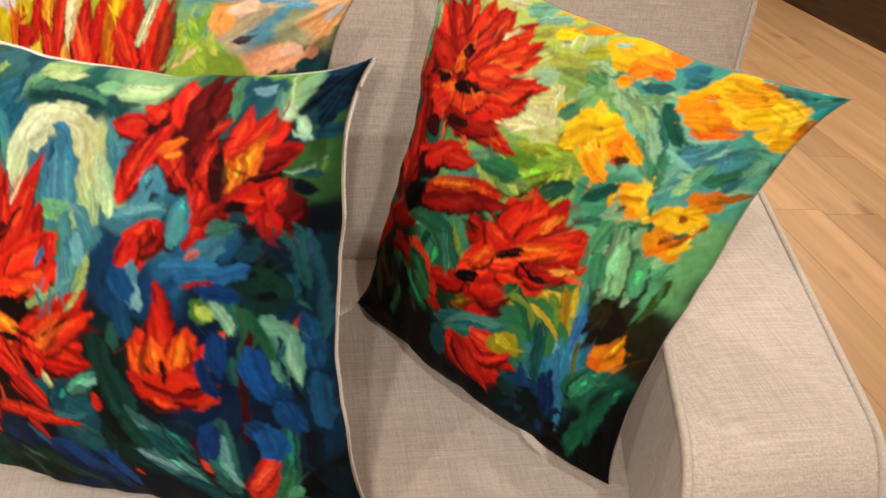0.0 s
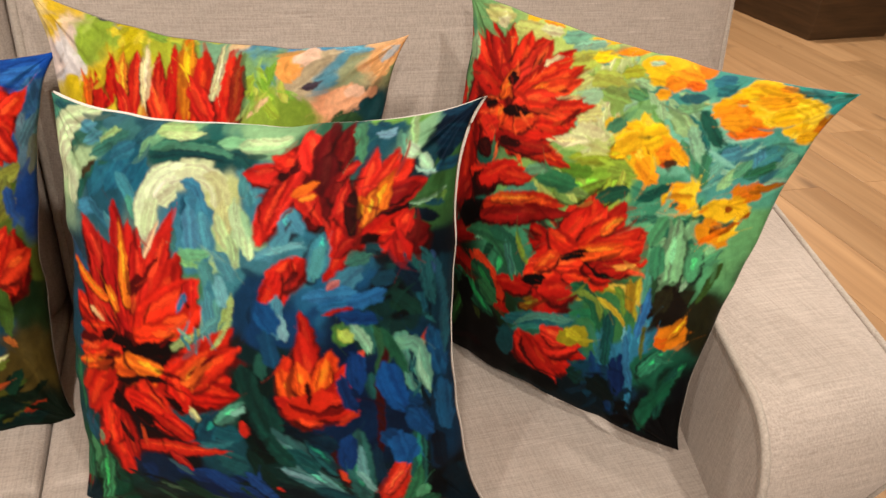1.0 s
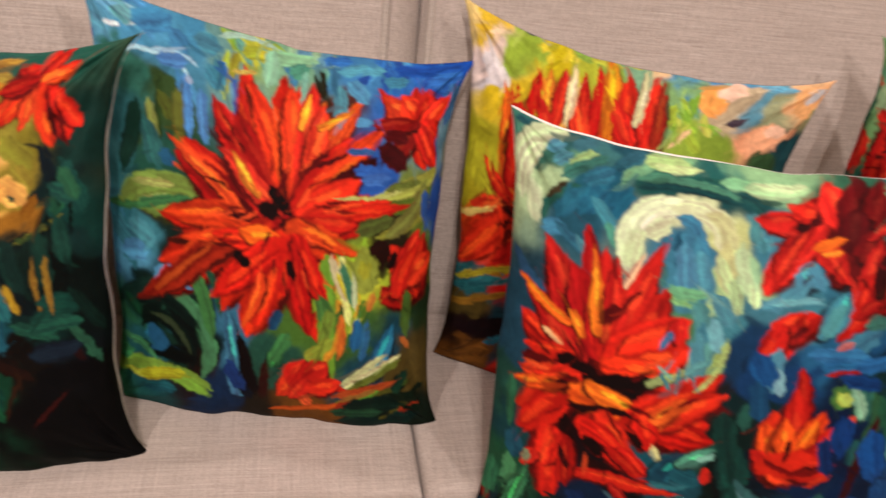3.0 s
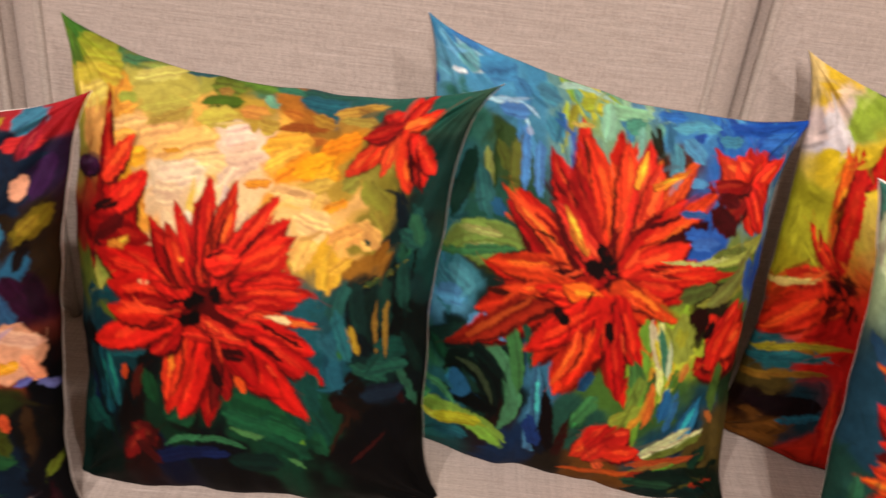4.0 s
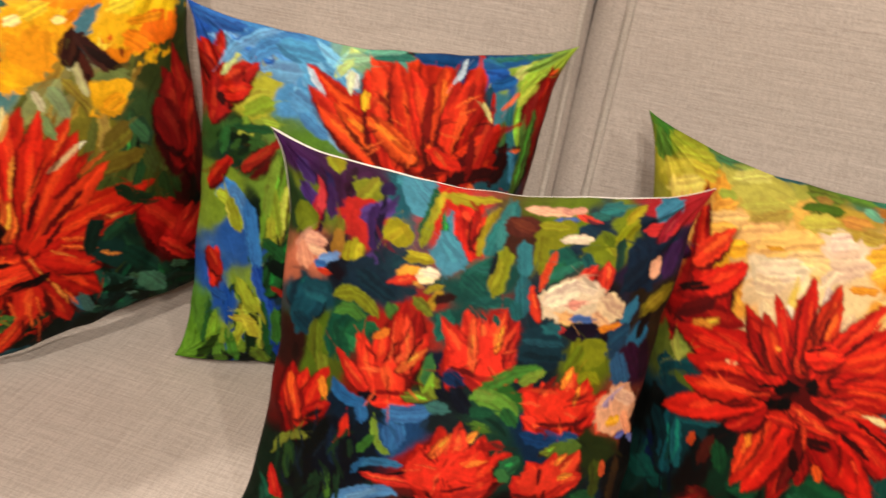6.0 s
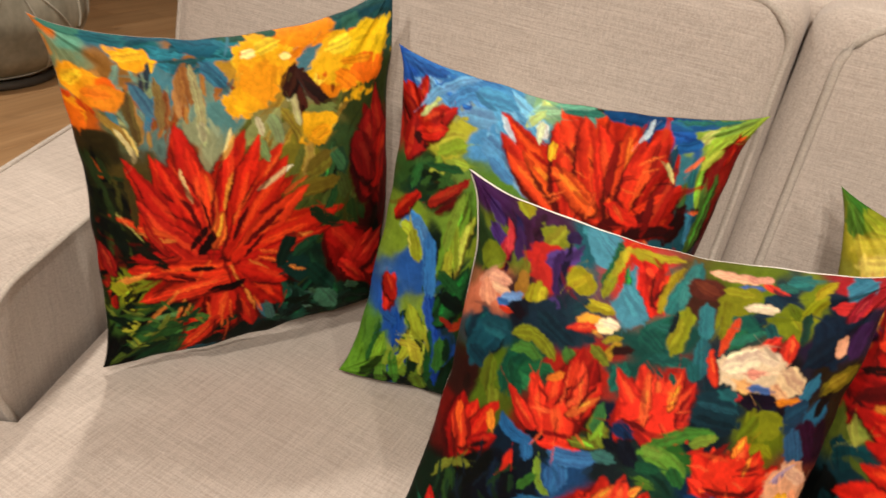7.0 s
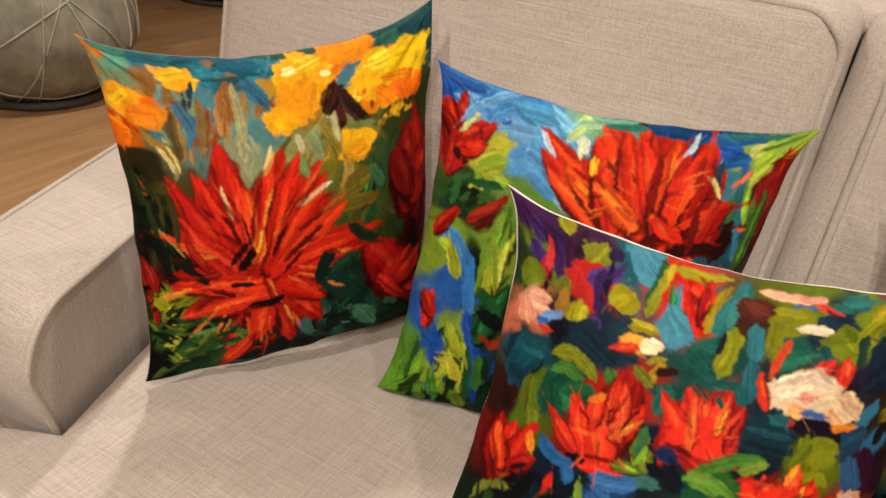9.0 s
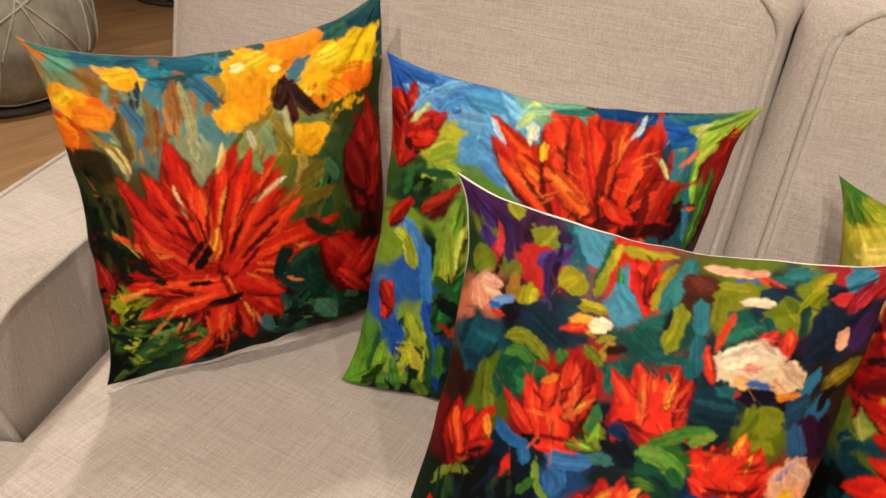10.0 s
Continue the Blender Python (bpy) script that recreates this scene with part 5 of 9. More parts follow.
    art.stroke(161, 878, 234, 916, 49, '1f4c44')
    art.stroke(311, 856, 389, 904, 31, '24503c')
    art.stroke(75, 721, 76, 786, 48, '2a6c84')
    art.stroke(15, 834, 28, 924, 50, '3c8460')
    art.petal(82, 976, 111, 801, 50, '4c9c6c')
    art.stroke(448, 368, 466, 459, 35, '5ca4b4')
    art.stroke(474, 341, 504, 403, 29, '78b8c4')
    art.stroke(439, 461, 479, 430, 22, '68acb0')
    art.curve(516, 375, 520, 454, 467, 498, 13, 'b0cc80')
    art.stroke(404, 188, 424, 280, 41, '5ca4c4')
    art.stroke(388, 283, 457, 288, 25, '78bc90')
    art.stroke(252, 40, 308, 13, 29, '3a7c90')
    art.stroke(177, 99, 238, 57, 39, '3a84a0')
    art.stroke(924, 1, 980, 17, 27, '1c4c6c')
    art.stroke(941, 54, 999, 83, 47, '14405c')
    art.stroke(953, 118, 999, 131, 26, '24607c')
    art.curve(889, 501, 937, 483, 949, 625, 33, '78b8a0')
    art.stroke(923, 548, 949, 625, 19, '98ccb0')
    art.curve(775, 440, 805, 464, 817, 506, 16, '98ccac')
    art.stroke(750, 452, 778, 472, 19, 'b8d068')


def paint_pale_garden(art):
    art.ground((38, 39, 'e8c838'), (66, 83, 'f0dcd0'), (74, 155, 'e0e0e8'), (152, 56, 'a8c848'), (198, 1, 'b8b890'), (252, 48, 'd8c818'), (268, -13, 'f0c040'), (346, 14, 'c0cc40'), (416, -9, '9cc050'), (497, -11, '8fc4a0'), (582, -40, 'f0d0a0'), (631, -4, '58a0c0'), (721, -22, '70b0b8'), (860, 17, '68a8c0'), (963, 44, 'f0c090'), (1005, 31, '80a070'), (922, 65, 'b0b890'), (746, 73, 'c8b898'), (656, 128, 'a0c048'), (602, 93, '90c080'), (729, 164, '90b040'), (876, 140, 'f0b088'), (971, 176, '205860'), (145, 173, 'e8d030'), (495, 180, 'e03018'), (930, 218, '406840'), (-37, 38, 'f0d890'), (21, 116, 'f0e0d8'), (87, 117, 'e8e0e0'), (80, 206, 'e0c820'), (37, 361, 'c0c030'), (14, 511, 'c0b828'), (105, 562, 'e04018'), (74, 707, '2a7880'), (60, 785, '6a5a28'), (96, 885, '2a0c14'), (186, 867, '1f5060'), (132, 979, '8a5a20'), (277, 954, 'c83018'), (188, 657, 'c82014'), (700, 700, '3a2018'), (800, 500, '4a6038'))
    art.daubs(656, 128, 66, 54, 14, 62, 24, 60, 'b0d048', '88b840', 'c8d060')
    art.daubs(397, -13, 93, 26, 12, 68, 17, 10, 'b0c848', '98c050', 'd0d450')
    art.daubs(791, -5, 110, 21, 12, 67, 17, 5, '70b0d0', '58a0c8', '98c8c0')
    art.daubs(252, 31, 46, 44, 10, 50, 23, -50, 'd8c818', 'c0c030', 'e8d840')
    art.stroke(148, -8, 206, -13, 13, '606070')
    art.blob(77, 139, 36, 45, 'f0eef0')
    art.petal(130, 219, 127, 172, 23, 'e04020')
    art.petal(178, 226, 218, 99, 46, 'd82018')
    art.petal(233, 234, 244, 77, 36, 'f09030')
    art.petal(268, 241, 286, 59, 50, 'e03020')
    art.petal(339, 240, 343, 49, 44, 'd82818')
    art.petal(375, 232, 387, 16, 41, 'd01c14')
    art.petal(427, 211, 418, -19, 69, 'f8a020')
    art.petal(463, 231, 468, 19, 77, 'e03418')
    art.petal(533, 220, 539, 12, 63, 'd82818')
    art.petal(567, 216, 559, 16, 42, 'a83018')
    art.petal(358, 253, 320, 131, 68, 'f04828')
    art.petal(498, 225, 420, 104, 70, 'e83020')
    art.petal(250, 263, 217, 163, 50, 'e83828')
    art.petal(304, 197, 309, 36, 34, 'f0e4b0')
    art.petal(502, 160, 515, -8, 32, 'e0e4b0')
    art.stroke(600, 204, 659, 146, 14, 'f0d0a0')
    art.blob(701, 53, 36, 45, 'f8b060')
    art.blob(744, 27, 38, 25, 'f4d0b8')
    art.blob(966, 53, 42, 37, 'f4bc80')
    art.blob(969, 38, 21, 18, 'c8ccd0')
    art.blob(878, 149, 67, 37, 'f4b890')
    art.blob(900, 136, 36, 20, 'f8ccb0')
    art.stroke(799, 96, 754, 114, 21, '605060')
    art.blob(615, -41, 65, 11, 'f4d4a0')
    art.petal(1009, 241, 1033, 142, 47, '1f6878')
    art.stroke(623, -23, 728, -3, 24, '4890c8')
    art.stroke(794, 4, 922, 15, 19, '70b8d8')
    art.petal(138, 419, 107, 156, 51, 'f07020')
    art.petal(161, 441, 146, 150, 57, 'd82818')
    art.petal(154, 478, 31, 502, 79, 'e04020')
    art.petal(150, 463, 56, 366, 45, 'd83018')
    art.petal(187, 530, -36, 649, 79, 'e84818')
    art.petal(178, 501, -4, 684, 97, 'e03818')
    art.stroke(-32, 559, 120, 485, 16, 'f0e080')
    art.heart(190, 512, 57)
    art.stroke(0, 730, 233, 626, 26, 'b8b030')
    art.stroke(-9, 769, 209, 666, 30, '2f8088')
    art.stroke(-11, 825, 225, 713, 20, 'a07828')
    art.stroke(55, 884, 260, 812, 53, '280a14')
    art.stroke(159, 898, 270, 838, 25, '2a7890')
    art.stroke(105, 1062, 321, 1007, 31, 'c84018')
    art.petal(338, 1003, 268, 733, 67, 'd83018')


def paint_blue_dahlia(art):
    art.ground((15, 39, '4a9ac8'), (100, 25, '5aa8d0'), (155, 64, '58a8d0'), (21, 106, '68b0d0'), (268, 41, '4f9fc8'), (211, 135, '5098b8'), (92, 184, '3f8878'), (182, 214, '486a38'), (354, 52, '78b0b0'), (412, 16, 'a8c040'), (513, 36, '88c0a0'), (666, 19, '4890c8'), (819, 29, '2f78d0'), (964, 26, '2060c8'), (951, 129, '4f88c0'), (973, 227, '6f98b0'), (739, 306, '2f68c0'), (88, 342, '3f8890'), (26, 526, '4a98a8'), (30, 607, '58a0c0'), (186, 346, '2a6a58'), (107, 693, '123830'), (212, 725, '0f3028'), (85, 836, '2a7078'), (3, 831, '3a8858'), (222, 815, '3a2018'), (350, 756, '3f80a0'), (370, 907, '1f3f68'), (456, 799, '2f6a58'), (480, 944, '3a3020'), (585, 678, '5a8a38'), (652, 580, '88b040'), (755, 572, 'b0c838'), (742, 693, '4a7a38'), (794, 771, '1f5a70'), (871, 360, '88a048'), (939, 393, '2858a8'), (893, 449, '6a8a38'), (809, 481, '3a3018'), (946, 571, '687a30'), (930, 628, '2a4a28'), (883, 846, '6a5a28'), (870, 955, '0f3830'), (923, 950, '1a3020'), (232, 571, '204038'), (600, 203, '6a3018'), (551, 961, '8a5a20'))
    art.daubs(100, 25, 60, 68, 14, 76, 20, 50, '5aa8d8', '78c0e0', '4090c8', 'a0d8e8')
    art.curve(47, 153, 211, 66, 240, 152, 11, 'b8e0f0')
    art.stroke(97, 79, 156, 36, 11, 'd8f0f4')
    art.daubs(412, 32, 70, 48, 18, 60, 21, 70, 'c8d048', 'a0c048', '88b848', '70b0a0')
    art.daubs(558, 41, 74, 48, 14, 77, 25, 85, '78c0b0', 'a8d8b0', '4a90b8', '70b0d0')
    art.daubs(773, 29, 123, 41, 14, 79, 25, 85, '3a80d0', '5aa8e0', '2f60b8')
    art.daubs(942, 173, 55, 87, 12, 82, 26, 80, '5a90c8', '80a8c0', '3a70b8')
    art.stroke(211, 135, 229, 266, 19, '4f98d0')
    art.stroke(240, 152, 290, 289, 17, '5aa8d8')
    art.stroke(355, 82, 362, 241, 14, '3f70c0')
    art.stroke(167, 166, 154, 318, 22, '3a5a28')
    art.stroke(226, 157, 215, 297, 17, '6a7a30')
    art.stroke(415, -3, 441, 23, 18, 'e0e060')
    art.stroke(340, 57, 329, 179, 20, 'b8d050')
    art.stroke(573, 54, 592, 128, 31, '3a3a20')
    art.daubs(28, 566, 66, 82, 12, 76, 27, 80, '4a98b8', '5aa8c8', '3a8898')
    art.petal(285, 443, 58, 460, 103, '88b858')
    art.petal(222, 431, 92, 447, 38, 'c0d080')
    art.daubs(182, 762, 115, 119, 18, 94, 22, -40, '0f2c24', '1f4a3c', '081814', '2a5a48')
    art.curve(14, 732, 102, 623, 239, 658, 36, '1f4a40')
    art.curve(263, 872, 330, 728, 172, 647, 42, '58a070')
    art.curve(228, 863, 265, 743, 158, 694, 25, '0a201c')
    art.petal(370, 907, 342, 693, 63, '5898c0')
    art.curve(-12, 912, 138, 835, 286, 920, 51, '88b848')
    art.curve(14, 903, 125, 896, 177, 878, 26, 'd0d850')
    art.blob(170, 633, 45, 29, '5aa0c8')
    art.blob(118, 808, 37, 32, '2f88a8')
    art.stroke(-62, 890, 49, 852, 38, '3f9860')
    art.petal(856, 198, 730, 87, 63, 'e03820')
    art.petal(854, 183, 839, 61, 64, 'e83820')
    art.petal(854, 183, 936, 98, 80, 'd82c18')
    art.petal(856, 198, 729, 172, 62, 'c02014')
    art.petal(856, 198, 911, 288, 68, 'd83018')
    art.petal(856, 198, 792, 273, 63, 'a02018')
    art.petal(854, 183, 795, 108, 47, 'f04828')
    art.petal(421, 412, 207, 280, 69, 'd82c18')
    art.petal(408, 429, 247, 341, 56, 'b82010')
    art.petal(421, 412, 299, 181, 56, 'd02818')
    art.petal(434, 380, 384, 80, 88, 'e83820')
    art.petal(464, 374, 486, 82, 88, 'e83418')
    art.petal(479, 371, 544, 76, 76, 'e84020')
    art.petal(495, 383, 600, 134, 61, 'f08028')
    art.petal(497, 397, 694, 121, 78, 'e86020')
    art.petal(497, 397, 779, 184, 78, 'e84820')
    art.petal(502, 439, 849, 382, 99, 'd82814')
    art.petal(504, 453, 732, 454, 80, 'c01c10')
    art.petal(424, 439, 161, 485, 118, 'd82c14')
    art.petal(412, 470, 98, 689, 108, 'd02810')
    art.petal(444, 478, 246, 539, 89, 'e84020')
    art.petal(445, 492, 317, 691, 95, 'e03414')
    art.petal(493, 498, 595, 738, 96, 'd82814')
    art.petal(507, 481, 673, 652, 96, 'd83018')
    art.petal(507, 481, 737, 521, 74, 'e84818')
    art.petal(478, 500, 398, 745, 146, 'f04018')
    art.petal(449, 520, 366, 625, 77, 'e83818')
    art.petal(435, 394, 340, 247, 51, 'f05020')
    art.petal(499, 411, 610, 291, 90, 'e83c1c')
    art.petal(521, 464, 618, 363, 75, 'f05020')
    art.petal(429, 481, 258, 500, 59, 'c82810')
    art.stroke(451, 233, 431, 353, 15, 'f8a040')
    art.stroke(519, 307, 604, 233, 12, 'f89838')
    art.heart(454, 433, 73)
    art.stroke(376, 421, 504, 453, 27, '300a08')
    art.stroke(524, 363, 615, 334, 15, '400a08')
    art.stroke(315, 435, 222, 431, 12, '400808')
    art.stroke(483, 543, 548, 653, 19, '3a0808')
    art.petal(931, 600, 935, 458, 89, 'c82014')
    art.petal(911, 600, 820, 488, 100, 'd83018')
    art.petal(896, 628, 769, 601, 65, 'b01c10')
    art.petal(906, 570, 988, 516, 84, 'e04020')
    art.blob(779, 512, 36, 44, '3a1408')
    art.curve(765, 363, 923, 333, 954, 292, 45, 'b0b858')
    art.curve(754, 393, 898, 390, 945, 335, 37, '6a8a30')
    art.curve(769, 467, 909, 435, 935, 378, 31, '9aa040')
    art.daubs(691, 606, 85, 88, 16, 95, 25, -60, '98c038', 'c0d048', '5a8a30', 'd8a030')
    art.curve(639, 493, 786, 542, 765, 630, 66, 'a8c838')
    art.curve(674, 504, 657, 609, 690, 697, 22, 'e0e890')
    art.curve(627, 524, 601, 676, 649, 845, 54, '78a838')
    art.stroke(673, 698, 622, 798, 23, 'e0a030')
    art.stroke(727, 618, 791, 571, 36, 'c8d040')
    art.petal(786, 820, 849, 688, 68, '2f80a8')
    art.petal(706, 860, 878, 769, 39, 'd8d8a0')
    art.petal(683, 919, 921, 847, 53, '5a7a30')
    art.blob(563, 846, 56, 43, 'e03820')
    art.petal(529, 846, 488, 897, 53, 'e04020')
    art.petal(575, 820, 709, 878, 36, 'd83018')
    art.stroke(464, 951, 683, 919, 19, 'd06020')
    art.stroke(671, 975, 942, 949, 45, '0f4038')
    art.stroke(363, 854, 407, 922, 38, '1a2438')
    art.stroke(440, 914, 456, 799, 30, '4a1810')
    art.daubs(821, 902, 124, 54, 14, 89, 21, -25, '6a6a28', '2a4a28', 'a83818', '14301c')
    art.rays(462, 432, 258, 255, 44, 81, 12, '500c08', '801208', 'f86028', '300806', 'f87838')
    art.stroke(1, 32, 1, 67, 18, '78b4d8')
    art.stroke(54, 1, 127, 8, 27, '4a94d4')
    art.stroke(125, 1, 196, 20, 25, '5aa4dc')
    art.stroke(1, 90, 44, 93, 28, '68acc8')
    art.stroke(67, 34, 119, 62, 52, '78b8c4')
    art.stroke(1, 113, 1, 138, 16, '3a74c0')
    art.stroke(119, 62, 211, 14, 51, '4a94c4')
    art.stroke(208, 42, 234, 86, 44, '4a90c0')
    art.stroke(44, 86, 81, 86, 12, 'e8f4f8')
    art.curve(146, 110, 220, 78, 265, 117, 10, 'a8d4ec')
    art.stroke(162, 123, 235, 113, 34, '5a94d4')
    art.stroke(265, 49, 323, 59, 50, '58a4bc')
    art.stroke(294, 108, 327, 154, 50, '4a94b0')
    art.stroke(323, 86, 339, 123, 18, '3a7cc4')
    art.curve(324, 29, 383, 1, 472, 26, 15, 'b0d8c8')
    art.stroke(340, 137, 368, 58, 23, 'a8a838')
    art.stroke(382, 54, 442, 44, 33, 'b0c040')
    art.stroke(420, 51, 449, 42, 15, 'd0cc38')
    art.stroke(353, 106, 413, 95, 12, 'd0b860')
    art.stroke(456, 47, 561, 30, 37, '98d4a8')
    art.stroke(444, 123, 457, 32, 35, '98d0b0')
    art.stroke(503, 74, 546, 49, 36, '5ca890')
    art.stroke(538, 168, 540, 65, 20, '88c8b4')
    art.stroke(577, 20, 650, 17, 31, '3a80d0')
    art.stroke(622, 52, 743, 33, 36, '5ca8c4')
    art.stroke(654, 79, 705, 130, 39, '5ca4cc')
    art.stroke(747, 65, 811, 50, 31, '4a98b8')
    art.stroke(772, 23, 962, 10, 35, '2460c0')
    art.stroke(877, 46, 979, 51, 53, '3a7cd0')
    art.stroke(952, 71, 997, 172, 52, '4a84c0')
    art.stroke(996, 167, 968, 248, 41, '6898b0')
    art.stroke(993, 325, 996, 221, 24, '8c9c90')
    art.stroke(632, 95, 643, 195, 36, '5ca0b4')
    art.stroke(663, 179, 728, 177, 21, '5ca0d0')
    art.stroke(164, 200, 196, 257, 31, '6a7a30')
    art.stroke(208, 187, 213, 304, 31, '7a8238')
    art.stroke(134, 223, 150, 309, 23, '98a858')
    art.stroke(230, 142, 242, 284, 23, '5898d8')
    art.stroke(267, 170, 281, 287, 28, '5a94d0')
    art.stroke(237, 146, 244, 164, 17, 'a8c4e4')
    art.stroke(103, 234, 61, 402, 44, '1c4c40')
    art.stroke(119, 267, 158, 372, 49, '3a7c7c')
    art.stroke(168, 330, 189, 364, 34, '2a6c94')
    art.stroke(1, 497, 287, 418, 26, '4a8c58')
    art.curve(51, 472, 127, 381, 287, 418, 54, '88a850')
    art.stroke(95, 417, 191, 410, 21, 'b8c070')
    art.stroke(16, 529, 73, 576, 62, '4a98a8')
    art.stroke(70, 521, 140, 553, 54, '58a4b4')
    art.stroke(38, 590, 109, 578, 50, '5ca4d0')
    art.stroke(2, 636, 22, 652, 31, '4a8cbc')
    art.blob(228, 603, 42, 33, '68acdc')
    art.curve(244, 605, 282, 650, 293, 761, 39, '4c8c50')
    art.curve(275, 570, 310, 616, 321, 699, 18, '2c6c50')
    art.curve(81, 715, 146, 634, 257, 743, 34, '0e3028')
    art.curve(80, 777, 148, 663, 252, 838, 45, '0c2820')
    art.stroke(44, 701, 80, 746, 36, '1c5c40')
    art.stroke(86, 821, 249, 822, 44, '081814')
    art.curve(117, 733, 189, 720, 230, 812, 17, '4a5c40')
    art.blob(130, 801, 33, 33, '2a6c94')
    art.curve(1, 822, 46, 804, 127, 849, 18, '4c9468')
    art.curve(0, 910, 160, 820, 298, 906, 23, '88b048')
    art.stroke(80, 901, 204, 870, 36, 'c0c030')
    art.stroke(87, 936, 177, 925, 30, '2a7480')
    art.petal(362, 830, 344, 681, 56, '4a90b0')
    art.stroke(336, 818, 384, 898, 42, '284c90')
    art.stroke(375, 748, 420, 907, 41, '200c10')
    art.petal(536, 406, 212, 450, 58, '5c0c10')
    art.petal(420, 471, 199, 322, 104, 'b81814')
    art.petal(383, 438, 181, 287, 43, 'f05c28')
    art.petal(462, 436, 298, 175, 99, 'd8281e')
    art.petal(490, 415, 361, 213, 90, 'b01814')
    art.petal(475, 420, 320, 291, 58, 'e8402c')
    art.petal(425, 390, 351, 298, 26, 'f8a038')
    art.petal(520, 395, 399, 121, 87, 'f04420')
    art.petal(517, 382, 462, 174, 82, 'f85c24')
    art.petal(534, 393, 504, 104, 90, 'f44c24')
    art.petal(548, 377, 563, 91, 97, 'f43c28')
    art.petal(560, 347, 598, 144, 74, 'f04828')
    art.petal(535, 212, 557, 121, 24, 'f8a434')
    art.petal(564, 375, 691, 139, 50, 'f06028')
    art.petal(589, 204, 675, 151, 23, 'fca030')
    art.petal(536, 406, 670, 220, 88, 'd82818')
    art.petal(551, 405, 765, 195, 65, 'f05020')
    art.petal(585, 414, 745, 268, 91, '5c1014')
    art.petal(554, 418, 704, 330, 98, 'f03c20')
    art.petal(571, 430, 799, 377, 64, 'f03c20')
    art.petal(575, 444, 856, 382, 45, 'e03018')
    art.petal(543, 447, 708, 442, 65, 'd02818')
    art.petal(512, 452, 724, 511, 59, 'f05820')
    art.petal(435, 469, 144, 593, 102, 'd83818')
    art.petal(390, 479, 81, 701, 72, 'b83418')
    art.petal(386, 451, 168, 477, 73, 'e84c1c')
    art.petal(438, 482, 221, 530, 45, 'f05020')
    art.stroke(173, 543, 239, 539, 12, '5c2010')
    art.petal(470, 489, 299, 510, 59, 'e83018')
    art.petal(504, 495, 422, 723, 102, 'f03818')
    art.petal(470, 489, 375, 481, 59, 'f87020')
    art.petal(489, 499, 299, 659, 86, 'e82c18')
    art.petal(519, 492, 506, 634, 84, 'e02818')
    art.petal(535, 490, 624, 645, 74, 'd82414')
    art.petal(524, 520, 573, 727, 58, 'c81c14')
    art.petal(437, 592, 405, 711, 44, 'f05020')
    art.stroke(427, 416, 477, 432, 37, '2c0808')
    art.stroke(453, 369, 508, 426, 34, '200606')
    art.stroke(339, 448, 415, 445, 23, '4c0c0c')
    art.stroke(366, 538, 402, 571, 32, '1c0a0a')
    art.stroke(510, 536, 535, 589, 21, '2c0808')
    art.stroke(505, 301, 471, 393, 15, '801210')
    art.stroke(610, 257, 525, 326, 15, '701010')
    art.stroke(569, 304, 660, 264, 13, '5c1014')
    art.rays(474, 406, 241, 198, 40, 62, 9, '701010', 'f86030', '480a0a')
    art.petal(846, 158, 752, 108, 86, 'f05028')
    art.petal(866, 158, 798, 89, 87, 'f44424')
    art.petal(885, 158, 881, 69, 84, 'e83424')
    art.petal(888, 173, 959, 101, 81, 'f03c24')
    art.petal(888, 173, 936, 217, 81, 'd82818')
    art.petal(873, 187, 953, 289, 64, 'e03020')
    art.petal(852, 173, 729, 183, 51, 'a81c18')
    art.stroke(757, 239, 834, 289, 63, '5c1014')
    art.stroke(769, 209, 842, 217, 38, '701418')
    art.stroke(682, 304, 787, 308, 36, '3a74cc')
    art.stroke(704, 330, 789, 321, 31, '4a84d4')
    art.stroke(658, 257, 742, 253, 18, '3a6cac')
    art.stroke(828, 333, 955, 296, 29, 'a8b050')
    art.stroke(778, 351, 899, 317, 22, '7a8c40')
    art.curve(629, 380, 731, 384, 830, 347, 9, 'c0c878')
    art.curve(803, 463, 886, 418, 919, 317, 49, '8a9048')
    art.stroke(711, 455, 809, 420, 38, '687838')
    art.stroke(927, 419, 917, 346, 30, '3460a8')
    art.petal(865, 550, 914, 447, 68, 'e03020')
    art.petal(850, 605, 907, 490, 66, 'd82c18')
    art.stroke(826, 550, 834, 505, 24, '2c0a0a')
    art.blob(734, 554, 58, 55, 'a0b048')
    art.stroke(639, 519, 671, 628, 25, 'd0c8a0')
    art.stroke(654, 559, 680, 626, 16, 'd8d040')
    art.stroke(668, 530, 692, 640, 22, '4c9470')
    art.stroke(697, 556, 702, 653, 16, 'c8dcb0')
    art.stroke(736, 567, 745, 524, 41, 'b0b838')
    art.stroke(775, 605, 747, 649, 25, 'c88038')
    art.stroke(604, 620, 617, 691, 39, '58944c')
    art.stroke(634, 644, 610, 752, 34, '88ac44')
    art.stroke(566, 788, 642, 732, 37, '9cb040')
    art.stroke(664, 671, 668, 775, 25, 'e07c30')
    art.stroke(718, 681, 715, 756, 39, '2a70a4')
    art.stroke(754, 678, 743, 784, 27, '3a7cac')
    art.petal(495, 769, 471, 821, 54, '3a8450')
    art.stroke(521, 719, 469, 805, 40, '4c9458')
    art.stroke(495, 664, 471, 713, 31, '245c84')
    art.petal(528, 844, 566, 788, 67, 'e83020')
    art.petal(578, 837, 637, 794, 77, 'e03020')
    art.petal(565, 857, 523, 901, 59, 'd83020')
    art.petal(587, 872, 685, 847, 61, 'e0341c')
    art.stroke(557, 894, 582, 923, 26, 'f06c38')
    art.curve(687, 854, 747, 800, 831, 767, 20, 'c8d098')
